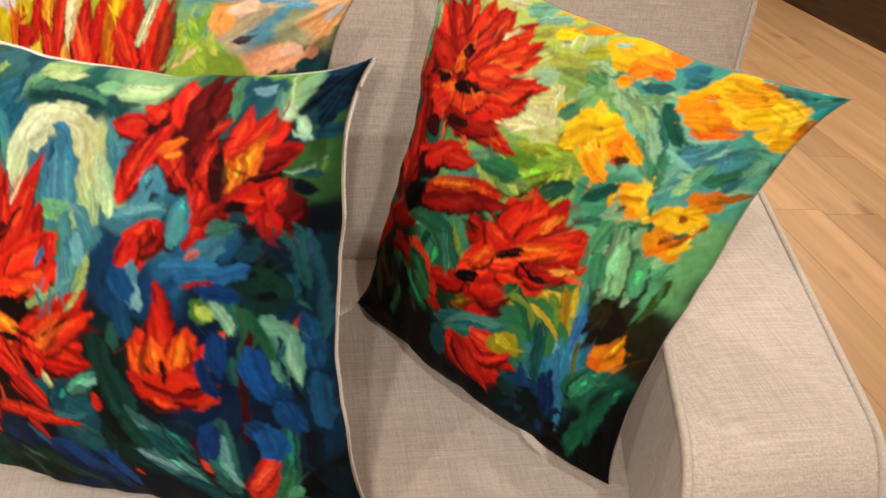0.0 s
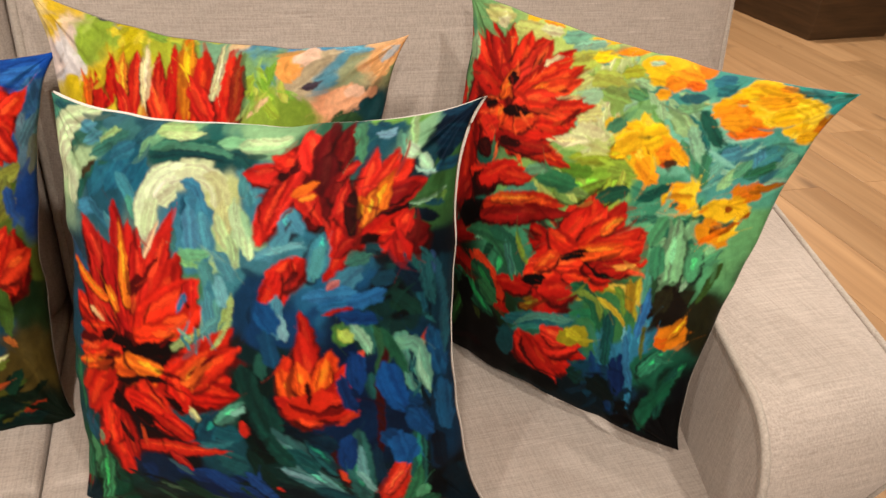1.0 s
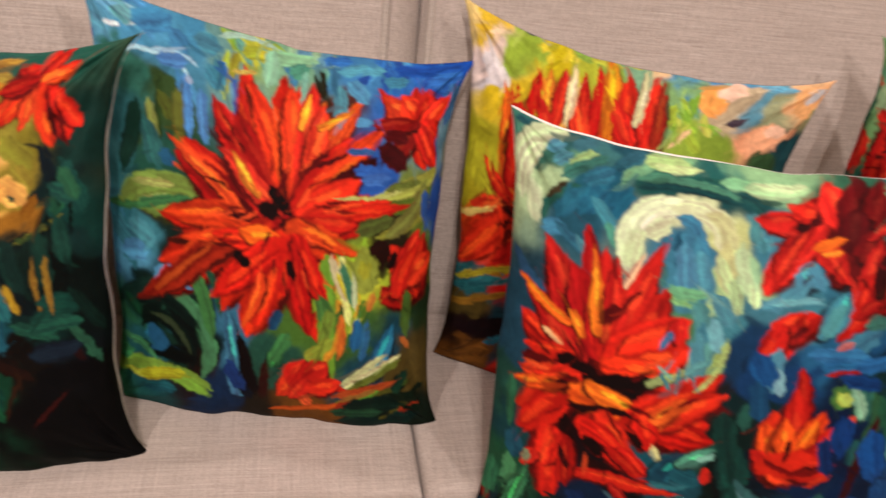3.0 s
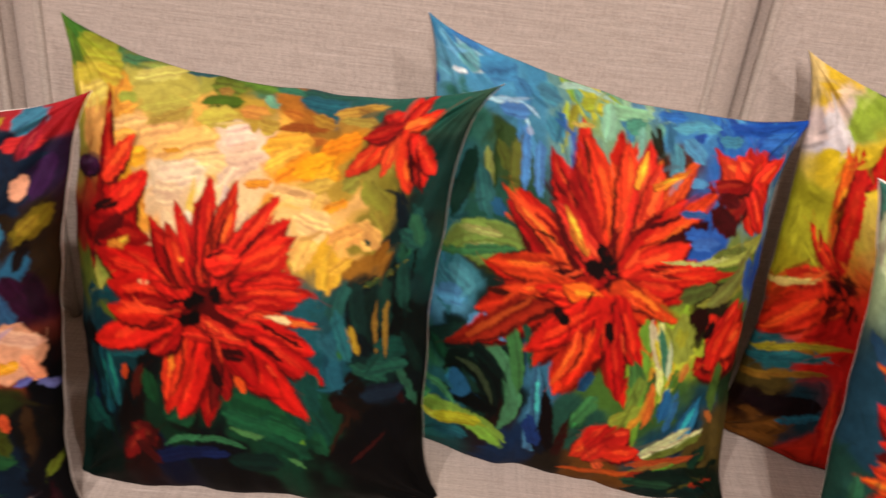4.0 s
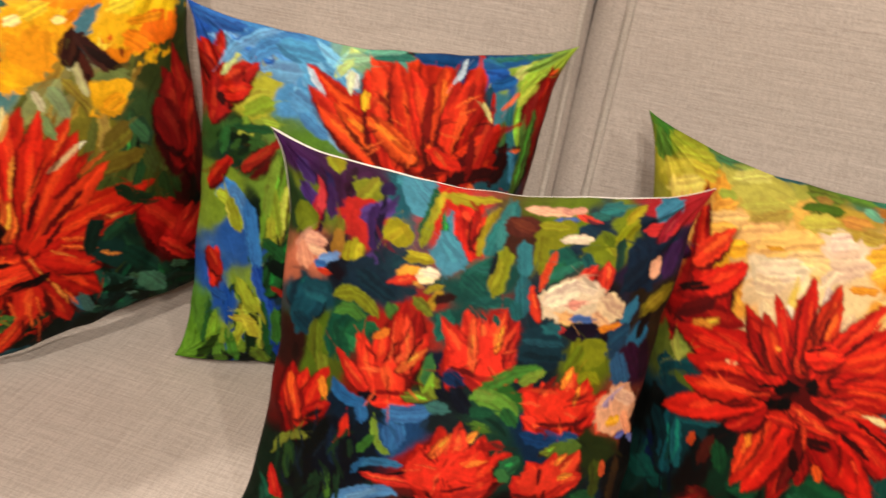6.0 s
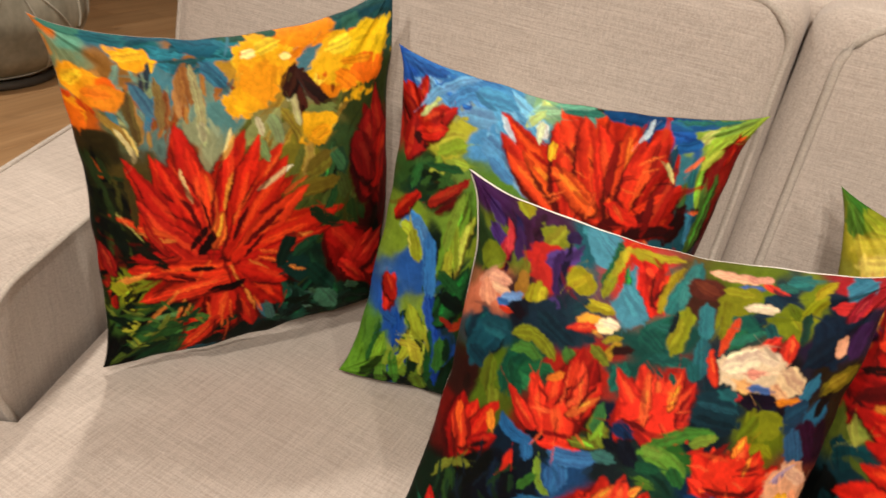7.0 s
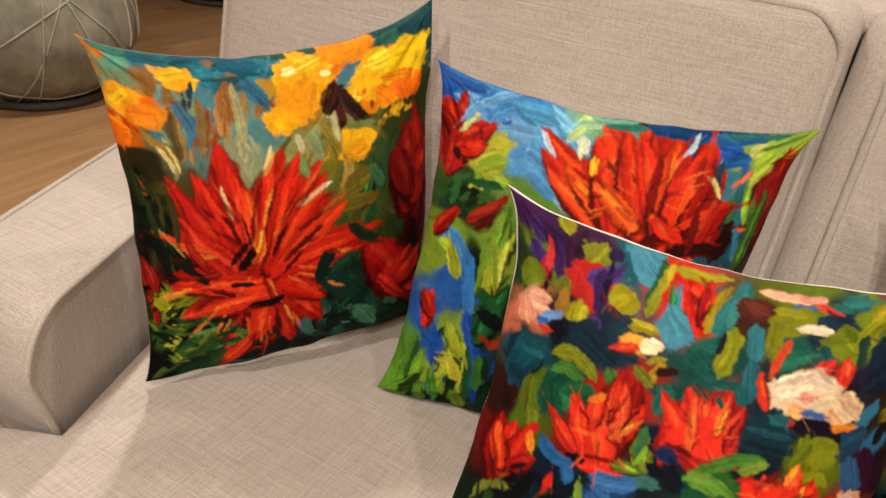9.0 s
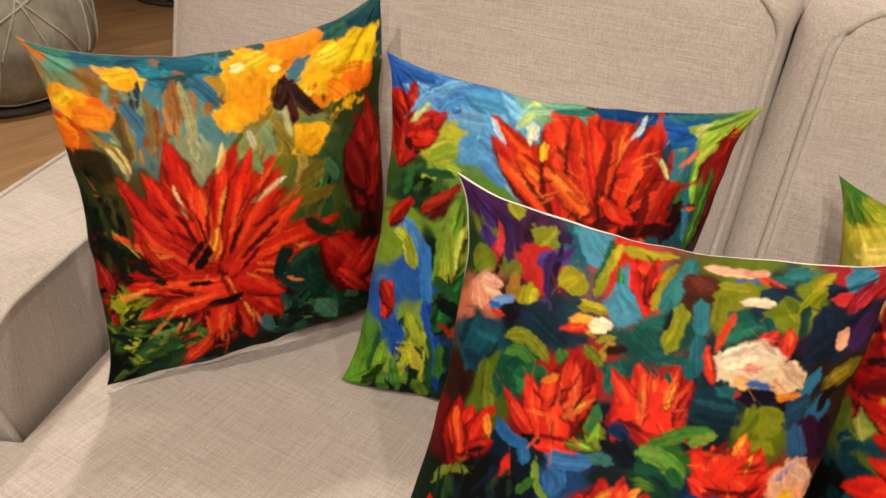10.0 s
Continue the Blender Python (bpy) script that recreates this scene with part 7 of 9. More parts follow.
    art.stroke(409, 64, 431, 130, 29, '4a94ac')
    art.blob(443, 38, 34, 16, 'b0a828')
    art.stroke(413, 28, 523, 13, 21, 'b8a828')
    art.petal(462, 129, 438, 38, 77, 'f03424')
    art.petal(483, 177, 433, 74, 52, 'e83020')
    art.petal(475, 142, 482, 30, 44, 'd82c1c')
    art.stroke(463, 143, 495, 86, 10, '701010')
    art.stroke(482, 164, 520, 36, 31, 'b8a424')
    art.stroke(526, 35, 497, 116, 21, 'a89820')
    art.stroke(500, 170, 558, 9, 41, '3a8c8c')
    art.stroke(524, 142, 548, 24, 23, '4a9a98')
    art.blob(578, 74, 43, 32, '703428')
    art.stroke(553, 60, 604, 82, 27, '84402c')
    art.stroke(582, 26, 695, 41, 24, 'f0b898')
    art.stroke(657, 34, 718, 34, 19, 'e8a890')
    art.stroke(697, 49, 763, 67, 19, 'e84838')
    art.stroke(647, 60, 699, 61, 19, '5878c0')
    art.stroke(757, 36, 814, 17, 41, '3a8888')
    art.stroke(733, 42, 779, 54, 22, '3a8078')
    art.blob(655, 99, 51, 40, '9a9c20')
    art.stroke(624, 97, 639, 196, 37, '94961e')
    art.stroke(615, 69, 684, 81, 24, 'aaa828')
    art.stroke(715, 84, 751, 108, 41, '24445c')
    art.blob(722, 113, 38, 13, 'f0dcb8')
    art.stroke(671, 113, 738, 110, 22, 'f4e4c4')
    art.blob(780, 136, 39, 47, '8c9a20')
    art.stroke(813, 139, 846, 65, 47, 'a4a820')
    art.stroke(821, 69, 854, 22, 23, 'b8a424')
    art.stroke(783, 115, 814, 154, 30, 'a8ac28')
    art.stroke(768, 93, 801, 131, 22, '788c20')
    art.stroke(886, 11, 931, 71, 52, '3c88a4')
    art.stroke(888, 55, 927, 20, 39, '4a94b0')
    art.stroke(873, 90, 952, 91, 33, 'd83838')
    art.petal(917, 123, 936, 37, 30, 'c02c40')
    art.stroke(869, 160, 960, 122, 28, '1c3450')
    art.stroke(863, 117, 923, 237, 82, '1c3450')
    art.stroke(854, 241, 925, 168, 61, '183048')
    art.stroke(823, 112, 819, 195, 26, '2f5a48')
    art.blob(926, 190, 13, 30, 'f0b490')
    art.stroke(967, 123, 953, 215, 34, '502860')
    art.stroke(981, 238, 926, 310, 45, '8a7a1c')
    art.stroke(962, 253, 935, 289, 27, 'a89028')
    art.stroke(945, 329, 905, 390, 49, '2f7094')
    art.stroke(899, 262, 879, 358, 34, '3a7ea0')
    art.stroke(953, 302, 924, 366, 21, '281c18')
    art.stroke(50, 229, 70, 291, 53, 'e8a080')
    art.stroke(54, 221, 125, 207, 35, 'f0b498')
    art.stroke(74, 240, 126, 239, 28, 'f4c4a0')
    art.stroke(106, 263, 162, 235, 25, '7aa0d8')
    art.stroke(91, 275, 127, 271, 19, '3a70b4')
    art.petal(106, 288, 148, 289, 19, 'e04828')
    art.stroke(148, 267, 176, 294, 30, '281828')
    art.blob(240, 271, 58, 43, '203e54')
    art.stroke(215, 263, 306, 302, 43, '1c4254')
    art.stroke(299, 226, 345, 193, 38, '26505e')
    art.stroke(321, 199, 386, 195, 20, 'b0a424')
    art.stroke(326, 183, 380, 187, 13, 'c4b42c')
    art.blob(342, 239, 41, 22, 'f8b040')
    art.petal(356, 244, 283, 264, 28, 'f04830')
    art.stroke(356, 239, 398, 236, 42, 'f8dcb0')
    art.stroke(366, 225, 403, 228, 25, 'fce8c8')
    art.stroke(328, 280, 360, 284, 20, '24485a')
    art.stroke(378, 282, 419, 253, 18, 'a89828')
    art.stroke(420, 271, 388, 334, 23, 'c09828')
    art.stroke(404, 299, 450, 276, 24, '481c18')
    art.stroke(354, 296, 406, 332, 25, '88902c')
    art.stroke(502, 177, 471, 237, 51, '1c6858')
    art.stroke(457, 224, 510, 262, 55, '246c60')
    art.stroke(489, 284, 599, 275, 28, '2a7870')
    art.stroke(442, 316, 427, 384, 38, '287c6c')
    art.stroke(455, 196, 541, 202, 23, '2f7c70')
    art.stroke(659, 142, 714, 189, 59, '287868')
    art.stroke(687, 172, 667, 219, 40, '2f7c58')
    art.stroke(659, 212, 738, 170, 18, '3a8c74')
    art.stroke(735, 148, 761, 204, 25, '2a7070')
    art.petal(733, 238, 765, 178, 39, 'e84030')
    art.petal(798, 235, 790, 172, 48, 'f04830')
    art.stroke(665, 143, 644, 239, 19, 'e05028')
    art.stroke(548, 140, 535, 262, 48, '9aa020')
    art.stroke(538, 168, 522, 250, 25, 'aaa828')
    art.stroke(525, 155, 517, 210, 13, '203038')
    art.stroke(583, 110, 604, 208, 34, '3f8c98')
    art.stroke(597, 207, 620, 303, 37, '347c88')
    art.stroke(591, 275, 610, 315, 32, '2a7478')
    art.blob(729, 264, 85, 48, 'f0d8b4')
    art.stroke(659, 266, 743, 225, 45, 'f4e4c4')
    art.stroke(801, 257, 867, 307, 56, 'e8c8a0')
    art.stroke(702, 295, 743, 307, 35, 'f0b878')
    art.stroke(731, 224, 785, 241, 27, 'f4e0c0')
    art.stroke(723, 264, 750, 273, 22, 'e89c88')
    art.stroke(734, 299, 803, 304, 19, '5a80c4')
    art.stroke(794, 290, 841, 325, 25, 'e8b488')
    art.stroke(813, 331, 877, 327, 17, 'e88c28')
    art.petal(652, 306, 624, 230, 27, 'e84428')
    art.stroke(678, 323, 733, 339, 18, 'c83838')
    art.stroke(720, 344, 813, 333, 35, '2c1838')
    art.stroke(732, 325, 785, 324, 27, '201030')
    art.stroke(668, 327, 707, 349, 52, '2f7880')
    art.blob(672, 386, 57, 46, '1c4858')
    art.stroke(625, 362, 721, 371, 18, '2a6070')
    art.stroke(629, 396, 725, 408, 15, '143644')
    art.stroke(637, 423, 715, 424, 22, '1a3c4c')
    art.stroke(761, 356, 769, 437, 46, '8c961c')
    art.blob(803, 387, 49, 37, '98a020')
    art.stroke(742, 434, 774, 370, 30, '7c8c1c')
    art.curve(785, 466, 796, 427, 846, 477, 28, 'a0a41c')
    art.stroke(844, 366, 900, 333, 37, '2a5878')
    art.stroke(877, 400, 919, 495, 52, '3a6a94')
    art.stroke(903, 376, 966, 478, 42, '4a1840')
    art.stroke(948, 371, 983, 485, 31, '381430')
    art.petal(70, 396, 74, 317, 125, '246474')
    art.stroke(104, 322, 65, 452, 87, '1f5c70')
    art.stroke(72, 343, 148, 340, 45, '2a6c7c')
    art.stroke(52, 415, 114, 439, 49, '1c5064')
    art.curve(169, 484, 162, 351, 270, 346, 42, '1f6c50')
    art.curve(162, 337, 230, 299, 276, 358, 35, '98a028')
    art.curve(175, 375, 216, 334, 257, 386, 27, '5a9440')
    art.curve(191, 480, 216, 381, 282, 384, 38, '2a7c50')
    art.stroke(200, 425, 243, 444, 33, '38905c')
    art.stroke(181, 401, 213, 489, 41, '246c4c')
    art.stroke(123, 410, 125, 503, 44, '7a8c24')
    art.stroke(140, 487, 154, 525, 34, '8a982c')
    art.stroke(294, 317, 320, 353, 33, '5a8c3c')
    art.stroke(61, 487, 67, 524, 23, '3a1c14')
    art.petal(322, 515, 336, 299, 80, 'c82418')
    art.petal(360, 496, 375, 322, 68, 'b01c14')
    art.petal(308, 515, 295, 383, 74, 'e83824')
    art.petal(334, 513, 402, 373, 60, 'e03020')
    art.petal(295, 531, 243, 403, 60, 'f04028')
    art.petal(337, 555, 309, 434, 93, 'f04028')
    art.petal(366, 469, 346, 337, 35, 'f05030')
    art.stroke(276, 411, 308, 380, 19, 'f08830')
    art.petal(270, 535, 185, 455, 43, 'f03c28')
    art.petal(347, 470, 404, 413, 24, 'f8803c')
    art.stroke(309, 461, 334, 404, 8, '701010')
    art.stroke(361, 455, 390, 386, 8, '701010')
    art.petal(437, 521, 400, 454, 55, '8c9c34')
    art.petal(367, 531, 438, 533, 32, '90a038')
    art.stroke(416, 425, 411, 495, 25, '4a8c50')
    art.petal(299, 571, 401, 551, 35, 'f83c28')
    art.stroke(296, 538, 374, 527, 14, 'a01c18')
    art.petal(475, 490, 462, 343, 66, 'c82818')
    art.petal(538, 448, 479, 303, 74, 'f04028')
    art.petal(538, 448, 520, 303, 58, 'f84c30')
    art.petal(550, 449, 575, 289, 68, 'f04428')
    art.petal(551, 461, 615, 317, 62, 'e03424')
    art.petal(526, 475, 430, 331, 66, 'f03c28')
    art.petal(551, 475, 449, 410, 53, 'e83424')
    art.blob(536, 421, 75, 60, 'f43c28')
    art.petal(513, 449, 497, 316, 26, 'fc6c38')
    art.petal(565, 395, 580, 327, 23, 'f88c34')
    art.stroke(461, 450, 590, 480, 13, '801818')
    art.stroke(489, 470, 551, 500, 24, 'b02420')
    art.petal(599, 420, 611, 342, 25, 'c02820')
    art.stroke(515, 309, 530, 328, 15, '1f6058')
    art.stroke(551, 308, 562, 334, 15, '246c60')
    art.curve(540, 510, 611, 421, 690, 440, 32, '58983c')
    art.curve(527, 518, 602, 488, 648, 560, 49, '74a840')
    art.stroke(534, 510, 590, 501, 30, '84b048')
    art.stroke(640, 464, 690, 440, 26, '8cac40')
    art.stroke(531, 560, 595, 545, 35, '2a6c4c')
    art.stroke(619, 530, 649, 575, 34, '387c40')
    art.stroke(545, 590, 598, 602, 27, '6a9c3c')
    art.stroke(450, 465, 500, 490, 38, '204070')
    art.stroke(475, 505, 531, 560, 40, '20283c')
    art.stroke(437, 507, 477, 533, 22, '1c2434')
    art.petal(756, 585, 654, 477, 87, 'e83420')
    art.petal(754, 572, 692, 467, 62, 'f04028')
    art.petal(766, 560, 769, 437, 74, 'f4502c')
    art.petal(811, 582, 813, 456, 75, 'e83420')
    art.petal(824, 570, 873, 499, 74, 'e03020')
    art.petal(756, 600, 659, 546, 51, 'f03c28')
    art.blob(763, 531, 64, 50, 'f03c24')
    art.petal(752, 475, 761, 422, 26, 'f88c34')
    art.petal(790, 522, 800, 475, 20, 'fc9438')
    art.curve(699, 557, 783, 590, 838, 560, 11, '701414')
    art.stroke(701, 570, 755, 592, 19, 'a01c18')
    art.stroke(724, 450, 692, 495, 14, '8c1c18')
    art.stroke(870, 597, 897, 547, 39, 'f05434')
    art.blob(920, 554, 55, 58, 'f0b48c')
    art.stroke(889, 502, 978, 544, 31, 'f0c4a4')
    art.stroke(880, 543, 899, 520, 19, 'b49cb8')
    art.stroke(900, 577, 939, 577, 28, 'f4b430')
    art.stroke(946, 562, 976, 630, 24, 'f0a078')
    art.stroke(933, 621, 957, 615, 19, '6a70b8')
    art.stroke(967, 626, 997, 660, 18, '7a80c0')
    art.stroke(668, 590, 756, 612, 34, '1c4c84')
    art.stroke(756, 600, 813, 617, 28, '245890')
    art.blob(778, 634, 45, 24, '6a8c38')
    art.petal(730, 640, 757, 630, 29, '90a438')
    art.petal(101, 670, 60, 532, 93, 'c82018')
    art.petal(117, 652, 110, 533, 84, 'e02c1c')
    art.petal(125, 636, 167, 511, 63, 'd82818')
    art.petal(102, 641, 56, 560, 60, 'f04c28')
    art.petal(134, 635, 198, 600, 49, 'b81c14')
    art.stroke(65, 558, 78, 606, 21, 'f86828')
    art.stroke(155, 539, 182, 590, 19, 'f09030')
    art.stroke(133, 642, 175, 624, 12, '400c10')
    art.stroke(102, 588, 125, 623, 14, '901410')
    art.blob(284, 554, 25, 14, '14182c')
    art.curve(191, 535, 232, 587, 280, 575, 34, '2f70ac')
    art.stroke(266, 575, 273, 631, 23, '3878b4')
    art.stroke(239, 620, 243, 677, 19, 'e03420')
    art.stroke(326, 590, 440, 565, 46, '4a84c0')
    art.stroke(351, 610, 376, 668, 59, '4480bc')
    art.stroke(338, 597, 371, 683, 31, '3f78b4')
    art.stroke(426, 550, 480, 561, 32, '508c88')
    art.curve(299, 600, 313, 687, 365, 691, 19, '8cac40')
    art.stroke(280, 702, 312, 656, 25, '4a8838')
    art.curve(275, 748, 326, 706, 404, 722, 23, '3f84b4')
    art.stroke(280, 765, 299, 716, 18, '3070a4')
    art.stroke(246, 662, 253, 813, 36, '141828')
    art.stroke(212, 651, 226, 752, 29, '1c3450')
    art.curve(57, 764, 84, 689, 155, 691, 21, '8c9438')
    art.stroke(102, 712, 117, 806, 29, '3c6430')
    art.stroke(135, 733, 148, 891, 24, '1c2c24')
    art.stroke(200, 770, 225, 858, 23, '5c9038')
    art.stroke(179, 787, 186, 901, 29, '284c30')
    art.petal(93, 877, 61, 790, 38, 'd82820')
    art.stroke(45, 854, 115, 960, 38, '246850')
    art.stroke(80, 875, 141, 959, 36, '387c40')
    art.stroke(92, 926, 127, 938, 16, 'b8a838')
    art.stroke(186, 892, 259, 879, 18, 'c84830')
    art.petal(314, 777, 444, 729, 15, '181c28')
    art.petal(445, 779, 300, 759, 39, 'f04030')
    art.curve(239, 869, 300, 794, 393, 810, 40, '6098d0')
    art.stroke(272, 844, 352, 800, 19, '78acd8')
    art.curve(180, 940, 259, 883, 351, 899, 32, '2f7c74')
    art.stroke(245, 946, 364, 939, 55, '20746c')
    art.curve(272, 890, 313, 862, 351, 877, 20, '7c9c38')
    art.petal(325, 871, 380, 892, 29, 'f04838')
    art.petal(500, 805, 429, 654, 118, 'e03020')
    art.petal(513, 790, 468, 607, 88, 'f03c28')
    art.petal(540, 774, 514, 590, 80, 'f44830')
    art.petal(553, 774, 585, 615, 85, 'e83424')
    art.petal(566, 774, 652, 647, 83, 'e03020')
    art.petal(553, 790, 629, 725, 66, 'e03424')
    art.blob(496, 720, 80, 66, 'f43c28')
    art.petal(469, 682, 500, 620, 29, 'fc7c38')
    art.petal(546, 634, 565, 604, 20, 'f8a040')
    art.petal(548, 699, 608, 680, 20, 'fc8838')
    art.stroke(540, 791, 619, 766, 15, 'c02c24')
    art.stroke(500, 789, 578, 758, 10, '801818')
    art.stroke(446, 811, 554, 827, 18, 'd03028')
    art.petal(474, 813, 541, 858, 36, 'e03828')
    art.stroke(573, 647, 638, 632, 26, 'c02820')
    art.petal(641, 709, 672, 649, 45, '387c50')
    art.stroke(634, 701, 655, 727, 29, '4a8c50')
    art.petal(741, 772, 668, 711, 72, 'd82c20')
    art.petal(768, 759, 692, 664, 79, 'e03020')
    art.petal(768, 759, 759, 645, 79, 'e83824')
    art.petal(780, 745, 829, 644, 70, 'f04c2c')
    art.petal(783, 761, 848, 710, 71, 'e83824')
    art.blob(743, 720, 56, 40, 'f04028')
    art.petal(774, 678, 794, 652, 24, 'fc8838')
    art.petal(791, 722, 826, 713, 22, 'fca03c')
    art.stroke(727, 686, 737, 736, 13, '801818')
    art.stroke(686, 763, 772, 794, 16, '801c18')
    art.curve(663, 866, 756, 774, 862, 850, 35, '4c8c3c')
    art.curve(690, 835, 788, 834, 860, 943, 47, '34783c')
    art.stroke(842, 777, 907, 812, 50, '2c6c40')
    art.stroke(803, 836, 846, 941, 45, '2c6c40')
    art.stroke(650, 864, 690, 844, 13, 'a8b048')
    art.stroke(704, 890, 772, 960, 31, '347848')
    art.stroke(608, 879, 622, 860, 43, 'f05030')
    art.stroke(554, 840, 582, 878, 31, '285c54')
    art.petal(552, 974, 690, 908, 70, '5a5c2c')
    art.stroke(583, 907, 676, 905, 34, '50582c')
    art.blob(508, 931, 38, 29, 'a82420')
    art.stroke(863, 912, 918, 961, 46, '1c4870')
    art.stroke(875, 672, 898, 792, 31, '54601c')
    art.stroke(898, 678, 901, 725, 16, 'd85c30')
    art.stroke(937, 675, 945, 801, 25, '50381c')
    art.stroke(971, 863, 989, 822, 22, '7c8c2c')
    art.petal(970, 997, 971, 881, 28, '3c0c1c')
    art.blob(815, 957, 119, 40, 'f0c4a4')
    art.stroke(741, 993, 802, 935, 36, 'f4d0ac')
    art.stroke(798, 991, 889, 953, 39, 'e8a888')
    art.stroke(798, 990, 828, 986, 8, '8c80b0')
    art.daubs(179, 757, 115, 115, 26, 72, 9, 80, '2c5034', '141c24', '203040')
    art.rays(535, 409, 64, 51, 12, 38, 6, '801818', 'fc7040')
    art.rays(496, 720, 79, 64, 16, 49, 7, '801818', 'fc7040', 'a82018')
    art.rays(749, 529, 69, 55, 12, 41, 7, '801818', 'fc7040')
    art.rays(322, 474, 67, 80, 14, 46, 7, '801818', 'fc7040')


def paint_blue_sky(art):
    art.ground((14, 25, '2f68c8'), (119, 22, '3a80d0'), (81, 125, '4888d0'), (233, 15, '4f98d8'), (314, 14, '58a0d8'), (357, 84, '68b0e0'), (274, 153, '60a8e0'), (376, 7, '88b8b0'), (437, 5, '98c898'), (546, -25, '68b0a0'), (666, -42, '48988c'), (733, -19, '1f5a88'), (830, -26, '1a5888'), (810, 57, '2868b8'), (890, -4, '88b848'), (952, -2, 'b0cc48'), (883, 61, 'a0c048'), (853, 129, '4a90a0'), (939, 121, '982018'), (918, 217, '5a8848'), (907, 302, '2a6878'), (766, 94, '2858a8'), (982, 288, '781810'), (56, 186, 'c03020'), (82, 302, '487838'), (179, 175, 'c8c840'), (238, 220, '78a048'), (166, 284, '305828'), (108, 345, '1f4838'), (209, 319, '582818'), (279, 326, '70a038'), (104, 484, '90b038'), (159, 549, '3068b8'), (200, 497, '1a3828'), (236, 431, '88b040'), (292, 447, 'a0b838'), (280, 597, '1f5038'), (190, 732, '98b838'), (122, 759, '2860b8'), (240, 712, '1a4060'), (305, 688, '385818'), (76, 860, '68a038'), (43, 939, '70a830'), (173, 866, 'a0c040'), (267, 874, '1f5030'), (163, 960, '143828'), (250, 815, '2050a0'), (364, 832, '204820'), (800, 800, '2a5030'), (800, 650, '6a1810'))
    art.daubs(152, 21, 118, 81, 18, 92, 25, 30, '3a80d8', '68a8e8', '2f68c0', '88c0f0')
    art.daubs(313, 102, 90, 103, 14, 112, 29, 55, '68b0e0', '88c8f0', '5098d0')
    art.curve(274, 67, 345, 179, 502, 297, 43, '68b0e0')
    art.curve(155, 36, 240, -47, 312, -1, 22, '70b0e8')
    art.curve(95, 101, 150, 6, 233, 15, 22, '2f6fc8')
    art.curve(167, 114, 241, 64, 271, 137, 19, '88c0f0')
    art.stroke(468, -7, 650, -34, 25, '78c0a0')
    art.stroke(691, -24, 799, -7, 33, '1a5080')
    art.stroke(762, 40, 838, 58, 33, '2a68c0')
    art.stroke(649, 32, 685, 63, 22, '1a4078')
    art.stroke(406, -1, 426, 42, 35, 'd8e890')
    art.stroke(415, 63, 437, 112, 23, 'f0f4f0')
    art.petal(647, 302, 301, 81, 111, 'e03818')
    art.petal(617, 307, 345, 143, 99, 'd83014')
    art.petal(657, 283, 433, 150, 99, 'd02814')
    art.petal(662, 300, 467, 0, 124, 'e84020')
    art.petal(692, 295, 556, 1, 110, 'e84418')
    art.petal(687, 278, 604, -15, 110, 'e03818')
    art.petal(723, 291, 661, 22, 94, 'd83014')
    art.petal(753, 287, 746, -17, 90, 'd83018')
    art.petal(774, 302, 798, 84, 93, 'c82410')
    art.petal(764, 321, 846, 197, 93, 'd02814')
    art.petal(709, 346, 552, 248, 116, 'f04820')
    art.petal(734, 324, 662, 193, 131, 'f05020')
    art.petal(803, 336, 847, 281, 98, 'b01c0c')
    art.petal(667, 316, 524, 144, 65, 'f06020')
    art.stroke(551, 66, 606, 163, 20, 'f87828')
    art.stroke(646, 86, 662, 193, 20, 'f88030')
    art.stroke(465, 85, 473, 120, 23, 'f8b838')
    art.stroke(374, 169, 458, 253, 20, 'f05828')
    art.heart(751, 305, 42)
    art.stroke(642, 232, 814, 282, 19, '3a0808')
    art.stroke(723, 96, 776, 216, 12, '600c08')
    art.stroke(587, -6, 677, 29, 9, '300808')
    art.stroke(467, 0, 585, 8, 8, '280808')
    art.stroke(855, 374, 882, 248, 48, '3a0a08')
    art.stroke(706, 61, 701, 9, 15, 'c8e0f0')
    art.stroke(795, 181, 788, 75, 12, 'e8d868')
    art.stroke(302, 89, 356, 157, 17, 'd8ecf8')
    art.stroke(874, 43, 952, 5, 41, 'b8d050')
    art.stroke(861, 77, 881, 26, 38, 'd8e080')
    art.petal(906, 266, 898, 63, 38, '98b840')
    art.stroke(907, 302, 861, 113, 24, '3a8a90')
    art.petal(989, 282, 955, 39, 36, 'b81c10')
    art.petal(935, 219, 922, 84, 35, '901410')
    art.stroke(960, 74, 981, 63, 11, 'e86020')
    art.stroke(956, 361, 920, 185, 25, '70a048')
    art.stroke(926, 375, 889, 265, 23, '4a90b0')
    art.petal(48, 237, 10, 127, 40, 'a81818')
    art.petal(62, 214, 0, 89, 61, 'c82c20')
    art.petal(59, 200, 81, 36, 55, 'd03020')
    art.petal(71, 209, 172, 94, 63, 'd83024')
    art.petal(66, 228, 139, 147, 47, 'b82018')
    art.petal(59, 200, 57, 272, 65, '982018')
    art.stroke(91, 128, 129, 91, 13, 'd8e080')
    art.stroke(99, 211, 211, 170, 39, 'c8cc48')
    art.stroke(138, 226, 219, 210, 29, 'a8b838')
    art.stroke(134, 297, 141, 242, 23, '90b840')
    art.blob(150, 290, 23, 18, 'c0cc50')
    art.daubs(137, 314, 82, 53, 12, 68, 20, -30, '1f3c20', '487838', '305828')
    art.stroke(72, 397, 103, 366, 27, 'c82018')
    art.stroke(168, 372, 237, 290, 26, 'a01c14')
    art.stroke(159, 410, 217, 351, 13, '781410')
